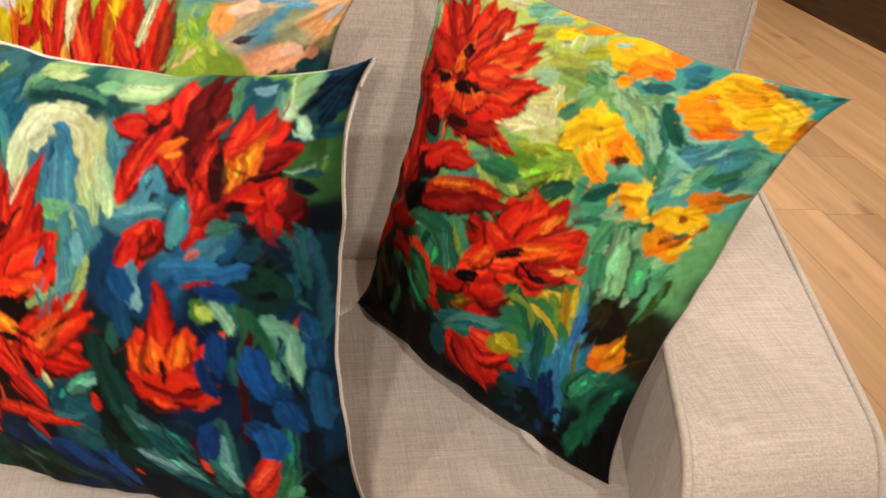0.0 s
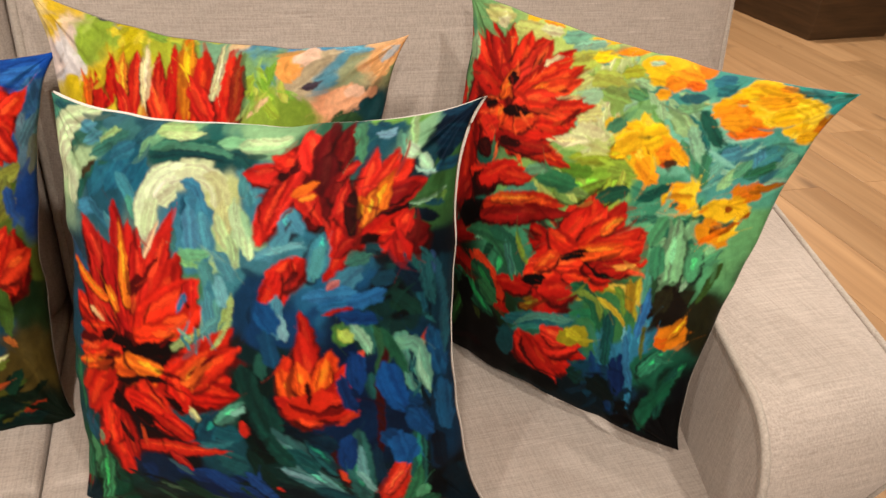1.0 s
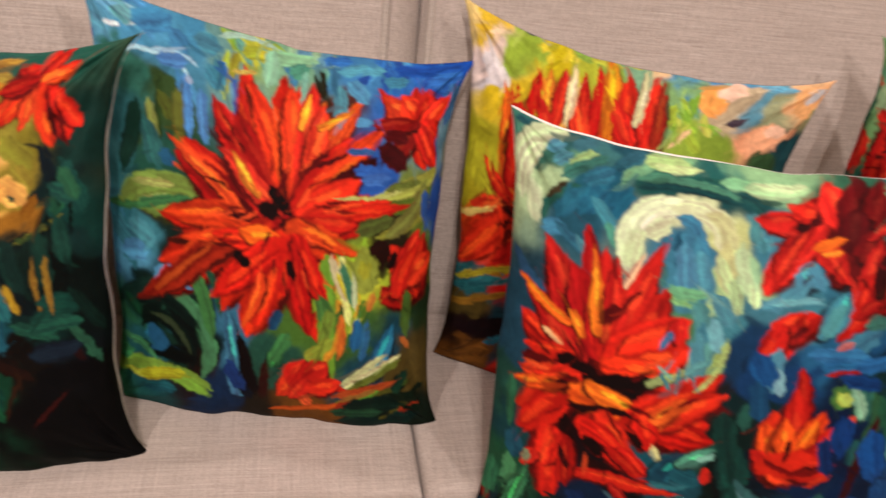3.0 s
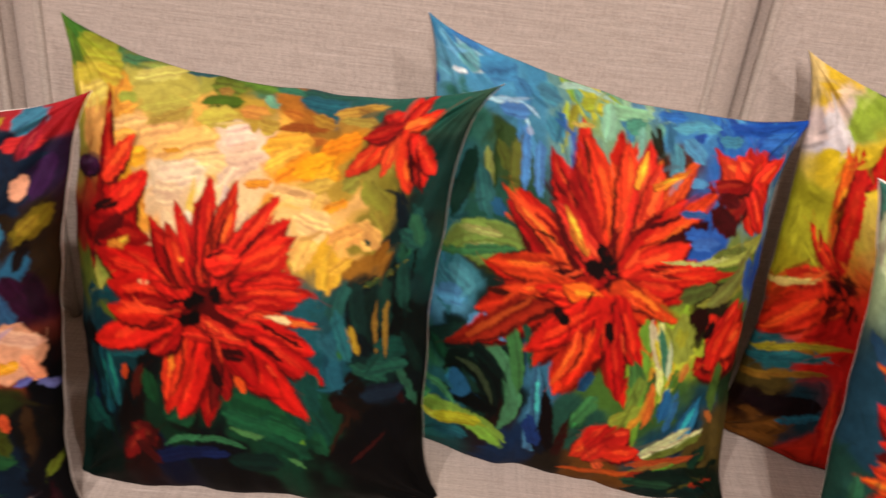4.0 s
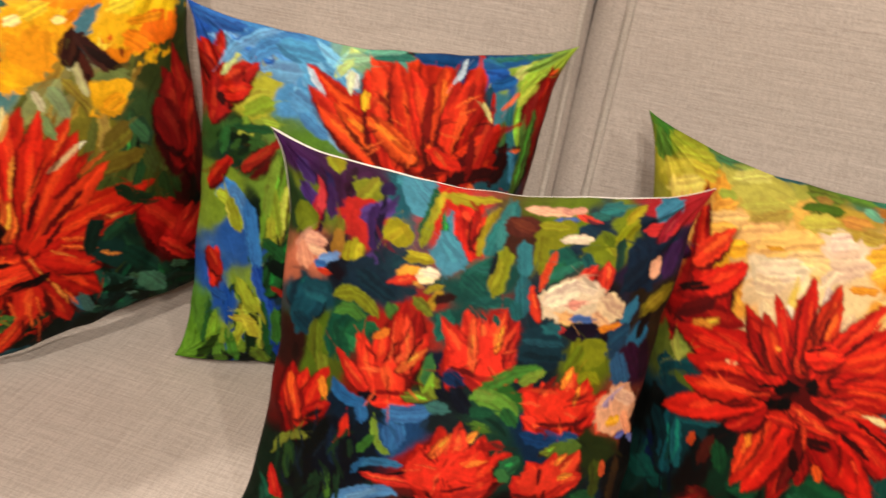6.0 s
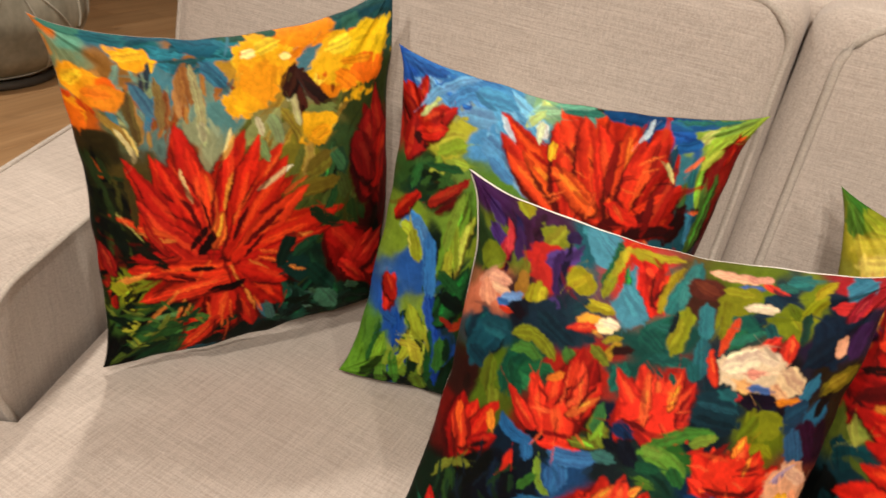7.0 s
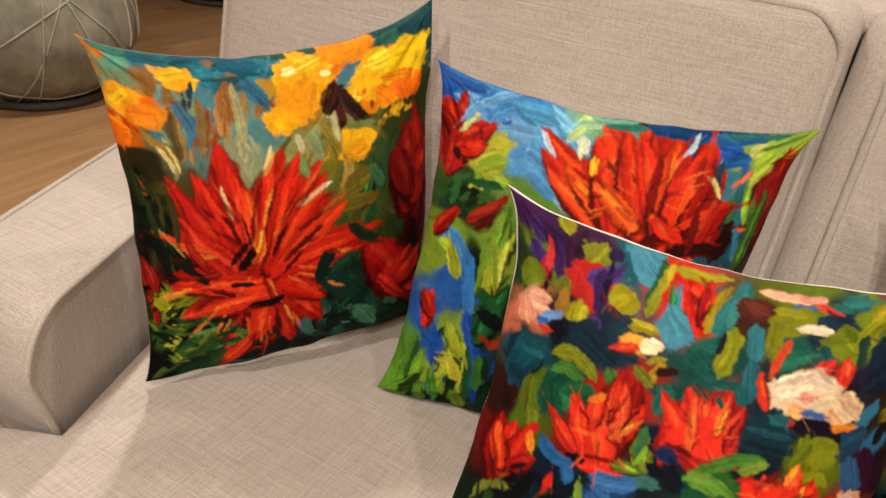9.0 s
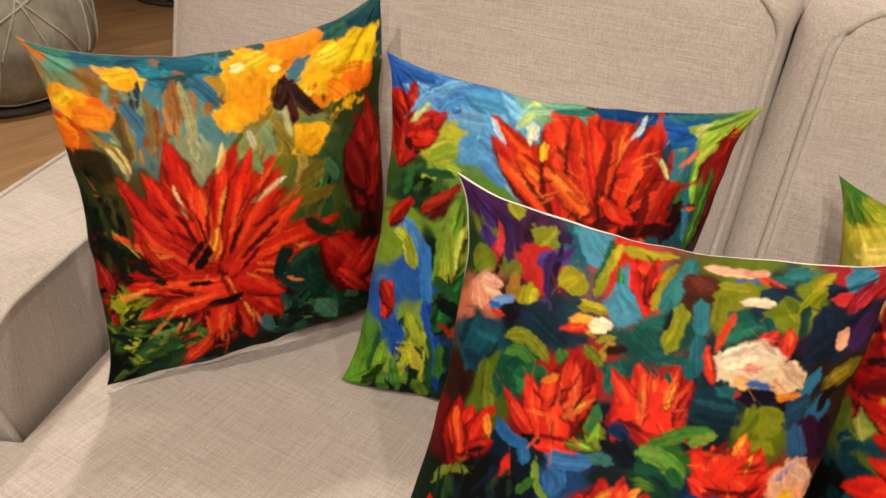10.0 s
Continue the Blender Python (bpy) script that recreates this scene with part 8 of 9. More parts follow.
    art.daubs(206, 854, 176, 125, 30, 115, 23, 95, '1f4a30', '88b038', '3a7838', '143828', '2a58a8')
    art.daubs(255, 568, 84, 143, 20, 104, 21, -70, '2a5a30', '88b038', '143020', '3a6a38')
    art.curve(60, 470, 128, 355, 224, 719, 38, '4890d8')
    art.stroke(204, 645, 299, 952, 30, '1f50b8')
    art.curve(60, 470, 113, 447, 121, 546, 33, 'c0d040')
    art.stroke(95, 488, 129, 543, 21, 'e0e060')
    art.petal(218, 563, 244, 322, 82, '80b038')
    art.petal(243, 591, 276, 380, 43, 'c0d048')
    art.stroke(266, 546, 264, 403, 17, 'd8e060')
    art.stroke(225, 524, 269, 621, 28, '1a3020')
    art.petal(240, 712, 298, 535, 69, '2a6a38')
    art.curve(163, 960, 170, 659, 228, 802, 36, 'c8d840')
    art.stroke(82, 816, 84, 943, 28, '90c038')
    art.curve(150, 790, 245, 795, 246, 930, 30, 'd0dc50')
    art.stroke(185, 713, 226, 990, 34, '1f4828')
    art.stroke(112, 724, 133, 859, 26, '2058b0')
    art.blob(26, 947, 44, 46, '78b038')
    art.stroke(57, 981, 105, 890, 26, '385818')
    art.petal(72, 721, 83, 620, 55, 'd83020')
    art.stroke(283, 737, 348, 653, 25, 'b84020')
    art.stroke(338, 930, 358, 750, 25, '2a5028')
    art.stroke(124, 949, 299, 994, 43, '0f2820')
    art.rays(692, 295, 235, 216, 34, 81, 15, '901408', 'f86028', '601008', 'f87030', 'c82410')
    art.stroke(8, 15, 144, 11, 50, '3a74c4')
    art.stroke(143, 1, 303, 21, 34, '4a8ccc')
    art.curve(86, 142, 108, 39, 240, 8, 24, '78b0e0')
    art.curve(150, 102, 175, 30, 289, 41, 33, '5a9cd8')
    art.stroke(225, 43, 340, 54, 48, '5ca4d4')
    art.stroke(200, 100, 284, 108, 55, '78b0dc')
    art.stroke(262, 162, 337, 204, 64, '68a8dc')
    art.stroke(337, 204, 441, 290, 54, '88bce4')
    art.stroke(285, 204, 367, 261, 38, '5c9cd4')
    art.stroke(385, 36, 459, 15, 38, 'a8d4ac')
    art.stroke(380, 90, 415, 27, 26, 'd0e898')
    art.stroke(420, 127, 420, 59, 19, 'e8f0c8')
    art.stroke(426, 1, 545, 3, 14, '78bca4')
    art.stroke(459, 15, 578, 18, 21, '3c8c7c')
    art.stroke(577, 11, 755, 19, 46, '14508c')
    art.stroke(701, 74, 709, 6, 13, 'c8dce8')
    art.stroke(741, 20, 886, 8, 36, '2c6cac')
    art.stroke(792, 81, 868, 77, 42, '2a6cb4')
    art.stroke(752, 11, 938, 0, 16, '3c8c84')
    art.stroke(792, 164, 792, 81, 23, '2a5c74')
    art.stroke(896, 108, 924, 25, 44, 'b0cc48')
    art.stroke(877, 41, 981, 8, 36, '98bc54')
    art.stroke(895, 142, 939, 95, 29, 'd0dc58')
    art.petal(952, 348, 983, 119, 62, 'a82418')
    art.petal(940, 398, 953, 162, 51, '5c7c34')
    art.petal(530, 308, 305, 133, 98, 'e03820')
    art.petal(494, 298, 330, 173, 66, 'f05024')
    art.petal(560, 303, 377, 156, 65, 'f86424')
    art.petal(565, 318, 451, 51, 100, 'e83820')
    art.petal(597, 313, 459, 15, 91, 'f04824')
    art.petal(629, 308, 520, 24, 97, 'e84020')
    art.petal(675, 300, 570, 46, 97, 'e83820')
    art.petal(696, 313, 657, 33, 101, 'f05424')
    art.petal(719, 327, 701, 74, 84, 'e03420')
    art.petal(724, 342, 747, 36, 117, 'e83c20')
    art.petal(746, 358, 782, 132, 68, 'c82818')
    art.petal(609, 294, 466, 185, 72, 'f86828')
    art.stroke(462, 168, 459, 119, 23, 'f8c030')
    art.stroke(646, 255, 629, 89, 26, 'a02014')
    art.stroke(747, 170, 744, 69, 19, 'b02818')
    art.petal(768, 372, 817, 146, 75, 'b82418')
    art.stroke(639, 341, 785, 284, 43, '6c1010')
    art.stroke(715, 361, 852, 329, 40, '4c0c0c')
    art.stroke(649, 271, 750, 323, 38, 'e83420')
    art.stroke(722, 291, 800, 231, 24, 'e8401c')
    art.stroke(782, 132, 819, 195, 13, 'e8d890')
    art.stroke(770, 235, 778, 355, 23, '881410')
    art.rays(616, 209, 177, 113, 26, 64, 10, '901810', 'fc7838', '6c1010')
    art.petal(70, 166, 21, 81, 71, 'c82418')
    art.petal(71, 182, 0, 112, 52, 'a01810')
    art.petal(71, 182, 136, 123, 70, 'd03020')
    art.petal(54, 189, 36, 290, 86, 'b82018')
    art.petal(74, 196, 159, 163, 51, 'd82c1c')
    art.stroke(69, 158, 117, 114, 12, 'd0dc98')
    art.stroke(56, 204, 79, 226, 27, '500c0c')
    art.stroke(136, 234, 217, 192, 40, 'a0bc38')
    art.stroke(176, 254, 230, 253, 33, 'b0c848')
    art.stroke(109, 277, 216, 273, 26, '306c3c')
    art.stroke(92, 283, 74, 358, 27, '3c7c40')
    art.petal(138, 385, 225, 304, 34, 'b02c1c')
    art.petal(36, 445, 95, 366, 47, 'c82818')
    art.curve(104, 466, 129, 423, 154, 515, 31, '5894d0')
    art.stroke(152, 465, 196, 643, 38, '3f80c8')
    art.stroke(193, 644, 266, 858, 25, '3060c0')
    art.stroke(104, 466, 140, 557, 35, 'a8b430')
    art.stroke(212, 391, 258, 549, 36, 'a0b838')
    art.stroke(233, 334, 206, 497, 30, '90b040')
    art.stroke(223, 491, 237, 592, 31, 'c0cc40')
    art.stroke(209, 566, 280, 614, 35, '2c6c38')
    art.stroke(230, 630, 312, 658, 41, '0e2c20')
    art.petal(91, 685, 54, 628, 57, 'c82c1c')
    art.stroke(66, 751, 113, 768, 37, '2c64b0')
    art.stroke(154, 697, 201, 794, 44, 'b0bc38')
    art.stroke(166, 805, 224, 875, 38, 'd0c840')
    art.stroke(131, 817, 209, 822, 23, 'd8d048')
    art.stroke(223, 745, 271, 961, 25, '2c7038')
    art.stroke(125, 867, 181, 972, 36, '5c9c38')
    art.stroke(105, 923, 136, 995, 44, '6ca038')
    art.stroke(267, 769, 288, 897, 33, '4c8c3c')
    art.stroke(221, 922, 271, 996, 40, '88ac38')
    art.stroke(248, 697, 291, 722, 18, 'a83020')


def paint_orange_meadow(art):
    art.ground((10, 1, 'e08028'), (52, 26, '78b8a0'), (122, 20, '3a8aa0'), (223, 17, '2a7f88'), (377, 8, '2a7078'), (446, 43, '2f88a8'), (634, -3, 'c09038'), (784, -12, '387a78'), (950, 6, '286070'), (903, 48, '4a8878'), (32, 92, '90a078'), (129, 97, 'a87838'), (75, 138, 'c88838'), (174, 154, '98b098'), (241, 133, '5898a8'), (323, 112, 'b07838'), (396, 148, '88a898'), (420, 200, '6aa0a0'), (507, 84, 'd0a030'), (647, 71, 'd88820'), (698, 120, '5a90a0'), (592, 239, 'a09858'), (704, 299, '8a8040'), (858, 273, '4a5a28'), (19, 246, 'd06818'), (36, 305, '4a4020'), (107, 258, '78805a'), (180, 285, '70908a'), (245, 282, 'a06030'), (329, 266, 'a8b088'), (116, 390, '6a5a28'), (514, 298, 'a0a868'), (624, 410, '90882a'), (773, 427, '4a6838'), (946, 427, '981c14'), (968, 600, '701410'), (798, 563, '585a20'), (662, 528, '607030'), (33, 401, '3a3a18'), (27, 533, '1f2c14'), (102, 645, '14240f'), (34, 652, '782010'), (64, 723, '90a028'), (75, 850, '48702c'), (23, 947, '141c10'), (201, 841, '1f4a30'), (174, 963, '285838'), (320, 936, '143028'), (491, 857, '2a5a60'), (629, 719, '1f5048'), (708, 869, '3a6048'), (826, 898, '384a20'), (668, 646, '204838'), (937, 894, '143420'), (912, 693, '5a1810'), (930, 732, '182818'), (433, 908, '182c20'), (617, 976, '1f2c18'))
    art.daubs(176, 218, 140, 64, 20, 95, 19, 80, 'a8a878', '88a088', 'b08848', '5890a0')
    art.daubs(363, 59, 140, 52, 14, 98, 26, 5, '2a7888', '3a90a8', '2f6a70')
    art.daubs(546, 413, 150, 92, 16, 93, 26, -50, 'a09838', '888030', 'c0a838')
    art.daubs(752, 570, 131, 96, 14, 123, 33, -60, '58682a', '3a5828', '6a7a38')
    art.daubs(47, 513, 66, 128, 20, 147, 16, 75, '1f2810', '3a3c1c', '10180c', '4a5828')
    art.daubs(292, 189, 207, 98, 30, 97, 16, 85, 'b87838', 'c89048', '98a880', 'a86028', '88a898')
    art.daubs(625, 318, 170, 110, 18, 93, 22, -60, 'b89838', 'a08030', 'c0a850', '788038')
    art.daubs(418, 24, 257, 35, 14, 96, 22, 4, '2a7a88', '3a98a8', '1f6070')
    art.stroke(356, 319, 359, 129, 30, 'c0c890')
    art.stroke(269, 148, 247, 265, 26, 'a86838')
    art.stroke(234, 166, 196, 284, 16, '4a90b0')
    art.stroke(217, 101, 203, 200, 13, '4a4858')
    art.stroke(326, 95, 288, 214, 29, 'b88048')
    art.stroke(512, 316, 592, 239, 25, 'b0b878')
    art.stroke(476, 329, 571, 271, 22, 'a8a860')
    art.blob(613, 63, 86, 74, 'f0a020')
    art.blob(558, 90, 65, 85, 'fcc41c')
    art.blob(526, 67, 41, 40, 'fcd838')
    art.blob(656, 18, 69, 48, 'f8a818')
    art.blob(841, 162, 104, 82, 'fcc41c')
    art.blob(792, 164, 75, 64, 'fcc820')
    art.blob(896, 181, 59, 42, 'f07818')
    art.blob(864, 99, 65, 34, 'f8c828')
    art.blob(770, 210, 48, 35, 'f09010')
    art.blob(211, 60, 50, 32, 'f8b418')
    art.blob(238, 74, 30, 20, 'f8c828')
    art.blob(71, 154, 63, 43, 'f4ac20')
    art.blob(113, 161, 35, 33, 'f07010')
    art.blob(24, 229, 30, 36, 'f0a018')
    art.blob(28, 159, 29, 25, 'e0b028')
    art.blob(489, 198, 52, 28, 'fcb81c')
    art.blob(715, 339, 56, 37, 'e8a818')
    art.blob(746, 310, 41, 18, 'f0b828')
    art.blob(15, 264, 19, 15, 'f05010')
    art.daubs(596, 60, 102, 92, 18, 53, 25, -60, 'fcd030', 'f8b818', 'f09010', 'fce050', 'e88010')
    art.daubs(841, 162, 94, 78, 16, 55, 26, -60, 'fcd030', 'fcc020', 'f09010', 'f07818', 'fce050')
    art.daubs(211, 60, 50, 29, 8, 37, 15, 20, 'fcc828', 'f8a818', 'f89018')
    art.daubs(57, 180, 61, 49, 14, 40, 17, 40, 'e8a020', 'f07010', 'fcc028', 'd85010')
    art.daubs(489, 198, 52, 24, 8, 42, 17, 10, 'fcb828', 'f09018')
    art.daubs(715, 329, 56, 40, 8, 46, 19, -50, 'f8b828', 'e09018')
    art.stroke(532, 87, 525, 49, 24, 'fcf0a0')
    art.stroke(611, 81, 646, 89, 14, 'f8f0a0')
    art.petal(665, 272, 635, 114, 54, '5a2818')
    art.stroke(641, 143, 686, 259, 26, '6a3020')
    art.stroke(616, 191, 647, 250, 18, 'd8d8b0')
    art.stroke(772, 176, 769, 228, 15, 'a05010')
    art.stroke(64, 512, 140, 593, 7, 'b8b060')
    art.stroke(26, 355, 47, 415, 13, 'c05818')
    art.petal(261, 616, 109, 382, 81, 'd02c14')
    art.petal(280, 599, 195, 343, 82, 'd82c14')
    art.petal(297, 600, 274, 248, 99, 'e03418')
    art.petal(315, 602, 319, 344, 102, 'e83c1c')
    art.petal(333, 604, 471, 278, 106, 'd83014')
    art.petal(352, 606, 596, 340, 93, 'e03818')
    art.petal(370, 609, 613, 453, 95, 'd82c14')
    art.petal(389, 612, 788, 585, 104, 'e03414')
    art.petal(369, 647, 634, 618, 121, 'd02810')
    art.petal(260, 654, 108, 502, 84, 'c82410')
    art.petal(260, 673, 80, 684, 72, 'd83014')
    art.petal(369, 687, 579, 892, 177, 'd02810')
    art.petal(332, 661, 575, 705, 164, 'd82c12')
    art.petal(314, 679, 470, 810, 164, 'e03818')
    art.petal(277, 675, 155, 629, 71, 'e84020')
    art.petal(313, 699, 104, 780, 90, 'd82c14')
    art.petal(351, 725, 158, 769, 109, 'e03414')
    art.petal(389, 752, 213, 973, 114, 'd82c10')
    art.petal(390, 773, 338, 926, 137, 'd02810')
    art.petal(316, 584, 396, 447, 107, 'f04420')
    art.petal(298, 582, 275, 437, 86, 'f04820')
    art.petal(352, 606, 504, 517, 112, 'e83c1c')
    art.petal(430, 844, 230, 1005, 84, 'd83010')
    art.heart(279, 617, 66)
    art.stroke(247, 561, 206, 454, 17, '500c08')
    art.stroke(335, 567, 363, 425, 18, '600c08')
    art.stroke(388, 631, 523, 597, 19, '500c08')
    art.stroke(332, 722, 508, 776, 21, '400a06')
    art.stroke(223, 690, 295, 737, 19, '300806')
    art.stroke(465, 724, 533, 847, 21, '3a0808')
    art.stroke(295, 403, 320, 511, 11, 'f8a070')
    art.stroke(360, 461, 399, 412, 11, 'f8b050')
    art.stroke(404, 358, 437, 272, 14, 'f0e0a0')
    art.stroke(135, 271, 163, 345, 10, 'f0d880')
    art.stroke(525, 465, 614, 417, 15, 'f4f0d0')
    art.stroke(524, 474, 544, 464, 15, 'f0c020')
    art.petal(973, 657, 881, 289, 96, 'a81814')
    art.petal(978, 647, 925, 250, 90, 'b82018')
    art.petal(973, 657, 841, 428, 81, '881410')
    art.stroke(1005, 423, 1031, 676, 24, '400808')
    art.stroke(922, 621, 914, 713, 28, '3a2410')
    art.daubs(730, 852, 173, 85, 20, 107, 26, -50, '3a5a38', '2a4a30', '50642a', '1a3424')
    art.petal(846, 819, 724, 651, 104, 'd82414')
    art.petal(875, 829, 830, 659, 85, 'c01c10')
    art.petal(875, 829, 1059, 830, 126, 'd83020')
    art.petal(860, 824, 781, 636, 84, 'e03020')
    art.stroke(846, 819, 1062, 1026, 26, 'a01810')
    art.petal(665, 993, 505, 732, 102, '2a6a58')
    art.petal(604, 912, 702, 781, 87, '1f4a40')
    art.stroke(597, 822, 712, 915, 32, '5a9080')
    art.stroke(622, 871, 695, 938, 24, '78a890')
    art.stroke(470, 810, 515, 906, 26, '4a88a0')
    art.petal(817, 975, 672, 709, 126, '2a5a40')
    art.stroke(712, 638, 773, 464, 32, '38683a')
    art.petal(706, 502, 770, 372, 59, '4a8048')
    art.daubs(206, 913, 221, 83, 24, 115, 28, -20, '285030', '3a6838', '142818', '607830')
    art.petal(77, 795, 49, 687, 46, 'b8c030')
    art.stroke(75, 870, 113, 919, 37, 'a0a838')
    art.stroke(24, 797, 45, 743, 21, '607020')
    art.petal(24, 797, 2, 628, 34, 'b82414')
    art.stroke(129, 854, 238, 826, 15, '70a060')
    art.stroke(168, 906, 279, 900, 17, '60a050')
    art.stroke(6, 967, 22, 907, 37, '0c100c')
    art.stroke(258, 970, 372, 995, 37, '2a6878')
    art.rays(314, 640, 270, 270, 44, 93, 15, '500c08', '801208', 'f85828', '300806', 'f86830')
    art.daubs(24, 797, 69, 122, 14, 87, 14, -60, '0c140a', '1a2810', '3a4818')
    art.stroke(16, 11, 129, 1, 34, '4c9080')
    art.stroke(91, 17, 194, 11, 32, '2c7484')
    art.stroke(201, 1, 364, 1, 21, '2c6c84')
    art.stroke(327, 14, 448, 32, 54, '24708c')
    art.stroke(458, 7, 630, 4, 32, '3c7464')
    art.stroke(673, 0, 918, 1, 25, '2a6c6c')
    art.stroke(882, 0, 994, 14, 33, '3a6c70')
    art.stroke(916, 49, 997, 124, 73, '2c6468')
    art.stroke(389, 71, 445, 150, 53, '4888a8')
    art.stroke(183, 136, 231, 232, 41, '5484a0')
    art.stroke(1, 47, 1, 107, 20, 'c8904c')
    art.stroke(340, 74, 327, 198, 45, 'b07840')
    art.stroke(356, 74, 354, 300, 25, 'c0bc88')
    art.stroke(352, 248, 352, 309, 28, 'c8c89c')
    art.stroke(252, 114, 240, 266, 24, '987c48')
    art.stroke(164, 155, 166, 318, 30, '7c6838')
    art.stroke(88, 230, 146, 337, 27, 'b08c40')
    art.stroke(108, 275, 152, 354, 14, 'e0d098')
    art.stroke(515, 317, 545, 391, 30, '8ca468')
    art.stroke(558, 253, 590, 347, 37, '98a878')
    art.stroke(597, 242, 668, 361, 40, 'a89438')
    art.stroke(640, 196, 651, 305, 26, 'c8c08c')
    art.stroke(661, 448, 748, 414, 60, '8a7c2c')
    art.blob(196, 64, 55, 34, 'fcb420')
    art.stroke(158, 67, 239, 47, 35, 'fcc830')
    art.blob(49, 152, 60, 42, 'f8ac20')
    art.blob(97, 181, 54, 35, 'f09420')
    art.stroke(11, 161, 64, 125, 32, 'fcc830')
    art.blob(8, 244, 35, 35, 'f07818')
    art.stroke(52, 175, 129, 177, 26, 'f88c20')
    art.blob(580, 79, 79, 79, 'fcbc20')
    art.blob(553, 146, 63, 63, 'f8a81c')
    art.blob(697, 24, 88, 60, 'f89c1c')
    art.stroke(546, 52, 623, 29, 42, 'fcdc40')
    art.stroke(511, 65, 546, 52, 24, 'fce8a0')
    art.stroke(613, 121, 605, 174, 44, 'f8b420')
    art.stroke(618, 81, 655, 91, 22, 'fcec98')
    art.blob(801, 127, 65, 77, 'fcc420')
    art.blob(887, 122, 84, 72, 'fcd420')
    art.blob(885, 191, 59, 47, 'f87c14')
    art.stroke(765, 97, 840, 86, 55, 'fce040')
    art.stroke(781, 175, 844, 230, 47, 'f89018')
    art.stroke(801, 146, 906, 164, 28, 'f4a018')
    art.blob(481, 206, 48, 38, 'fcb81c')
    art.blob(725, 311, 67, 48, 'fcc020')
    art.stroke(692, 349, 757, 328, 39, 'f8ac1c')
    art.petal(621, 193, 663, 111, 60, '5c3020')
    art.stroke(668, 130, 738, 252, 41, '583028')
    art.stroke(683, 170, 780, 282, 22, '3c2420')
    art.petal(890, 547, 898, 318, 138, 'a81c18')
    art.petal(917, 538, 994, 377, 109, 'c82418')
    art.petal(891, 511, 846, 371, 101, '901414')
    art.petal(980, 700, 994, 485, 108, '701010')
    art.petal(876, 820, 733, 636, 153, 'c82018')
    art.petal(876, 820, 911, 708, 112, 'e03424')
    art.petal(876, 820, 992, 725, 102, 'd02820')
    art.petal(798, 796, 915, 899, 46, 'd82c20')
    art.stroke(792, 480, 772, 403, 50, '3c6444')
    art.stroke(792, 555, 769, 474, 44, '5c6c34')
    art.stroke(580, 507, 768, 492, 50, '8a7828')
    art.petal(327, 654, 110, 358, 82, 'c82418')
    art.petal(328, 637, 212, 351, 93, 'd82818')
    art.petal(347, 620, 276, 248, 95, 'e02c1c')
    art.petal(346, 639, 299, 317, 80, 'e83820')
    art.petal(385, 625, 344, 389, 93, 'f04820')
    art.petal(385, 625, 441, 308, 97, 'e02c1a')
    art.petal(404, 629, 516, 299, 85, 'e43018')
    art.petal(403, 646, 604, 385, 105, 'e03018')
    art.petal(423, 668, 659, 485, 84, 'f04820')
    art.petal(423, 668, 774, 587, 95, 'e03018')
    art.petal(442, 691, 756, 643, 65, 'c82014')
    art.petal(346, 658, 93, 643, 75, 'c01c14')
    art.petal(309, 672, 125, 472, 74, 'd83020')
    art.petal(384, 699, 91, 680, 76, 'e83c1e')
    art.petal(381, 738, 100, 782, 58, 'f04424')
    art.petal(421, 725, 573, 858, 116, 'e02c18')
    art.petal(441, 710, 587, 778, 85, 'd82818')
    art.petal(382, 777, 348, 900, 99, 'e83820')
    art.petal(346, 875, 229, 986, 53, 'e03c20')
    art.petal(402, 781, 477, 936, 70, 'd02818')
    art.petal(347, 620, 390, 516, 45, 'fc7830')
    art.stroke(273, 631, 333, 565, 22, '400c0c')
    art.stroke(324, 768, 421, 765, 27, '300808')
    art.stroke(198, 698, 289, 725, 16, '701010')
    art.stroke(443, 636, 580, 545, 17, '801410')
    art.stroke(264, 471, 313, 580, 14, '701010')
    art.stroke(275, 385, 290, 490, 10, 'f4d090')
    art.stroke(400, 375, 444, 290, 13, 'f8c060')
    art.stroke(503, 477, 600, 420, 17, 'f8d8a0')
    art.stroke(390, 516, 431, 414, 11, 'f4a040')
    art.rays(366, 624, 286, 286, 50, 95, 11, '801410', 'fc7030', '480a0a', 'fca048')
    art.daubs(38, 515, 50, 151, 16, 101, 12, 70, '1c3020', '3c5028', '141c14', '5c5c28')
    art.daubs(692, 898, 156, 78, 14, 104, 21, 20, '2c6450', '1c4438', '5c8c68', '14301c')
    art.stroke(33, 720, 56, 756, 44, 'b0b028')
    art.stroke(42, 870, 98, 852, 25, 'c0c040')
    art.stroke(79, 891, 231, 883, 61, '3c6c34')
    art.petal(38, 686, 11, 606, 43, 'b82820')
    art.stroke(711, 868, 791, 952, 67, '5c9478')
    art.stroke(507, 844, 538, 921, 31, '5c8c84')
    art.daubs(154, 857, 153, 76, 20, 76, 13, 10, '2c5c34', '5c8c40', '14301c', '88983c')
    art.stroke(60, 542, 81, 626, 34, '1c2c1c')
    art.stroke(117, 608, 201, 680, 28, '2c2818')
    art.stroke(104, 410, 126, 555, 24, '5c4c20')
    art.stroke(555, 731, 613, 630, 52, '1c3c30')
    art.stroke(615, 709, 697, 669, 42, '2c5c40')
    art.stroke(669, 565, 783, 653, 37, '2c4c2c')
    art.stroke(661, 759, 764, 871, 56, '1f5040')
    art.stroke(801, 930, 932, 954, 57, '244c34')
    art.petal(203, 625, 144, 537, 35, 'b82418')
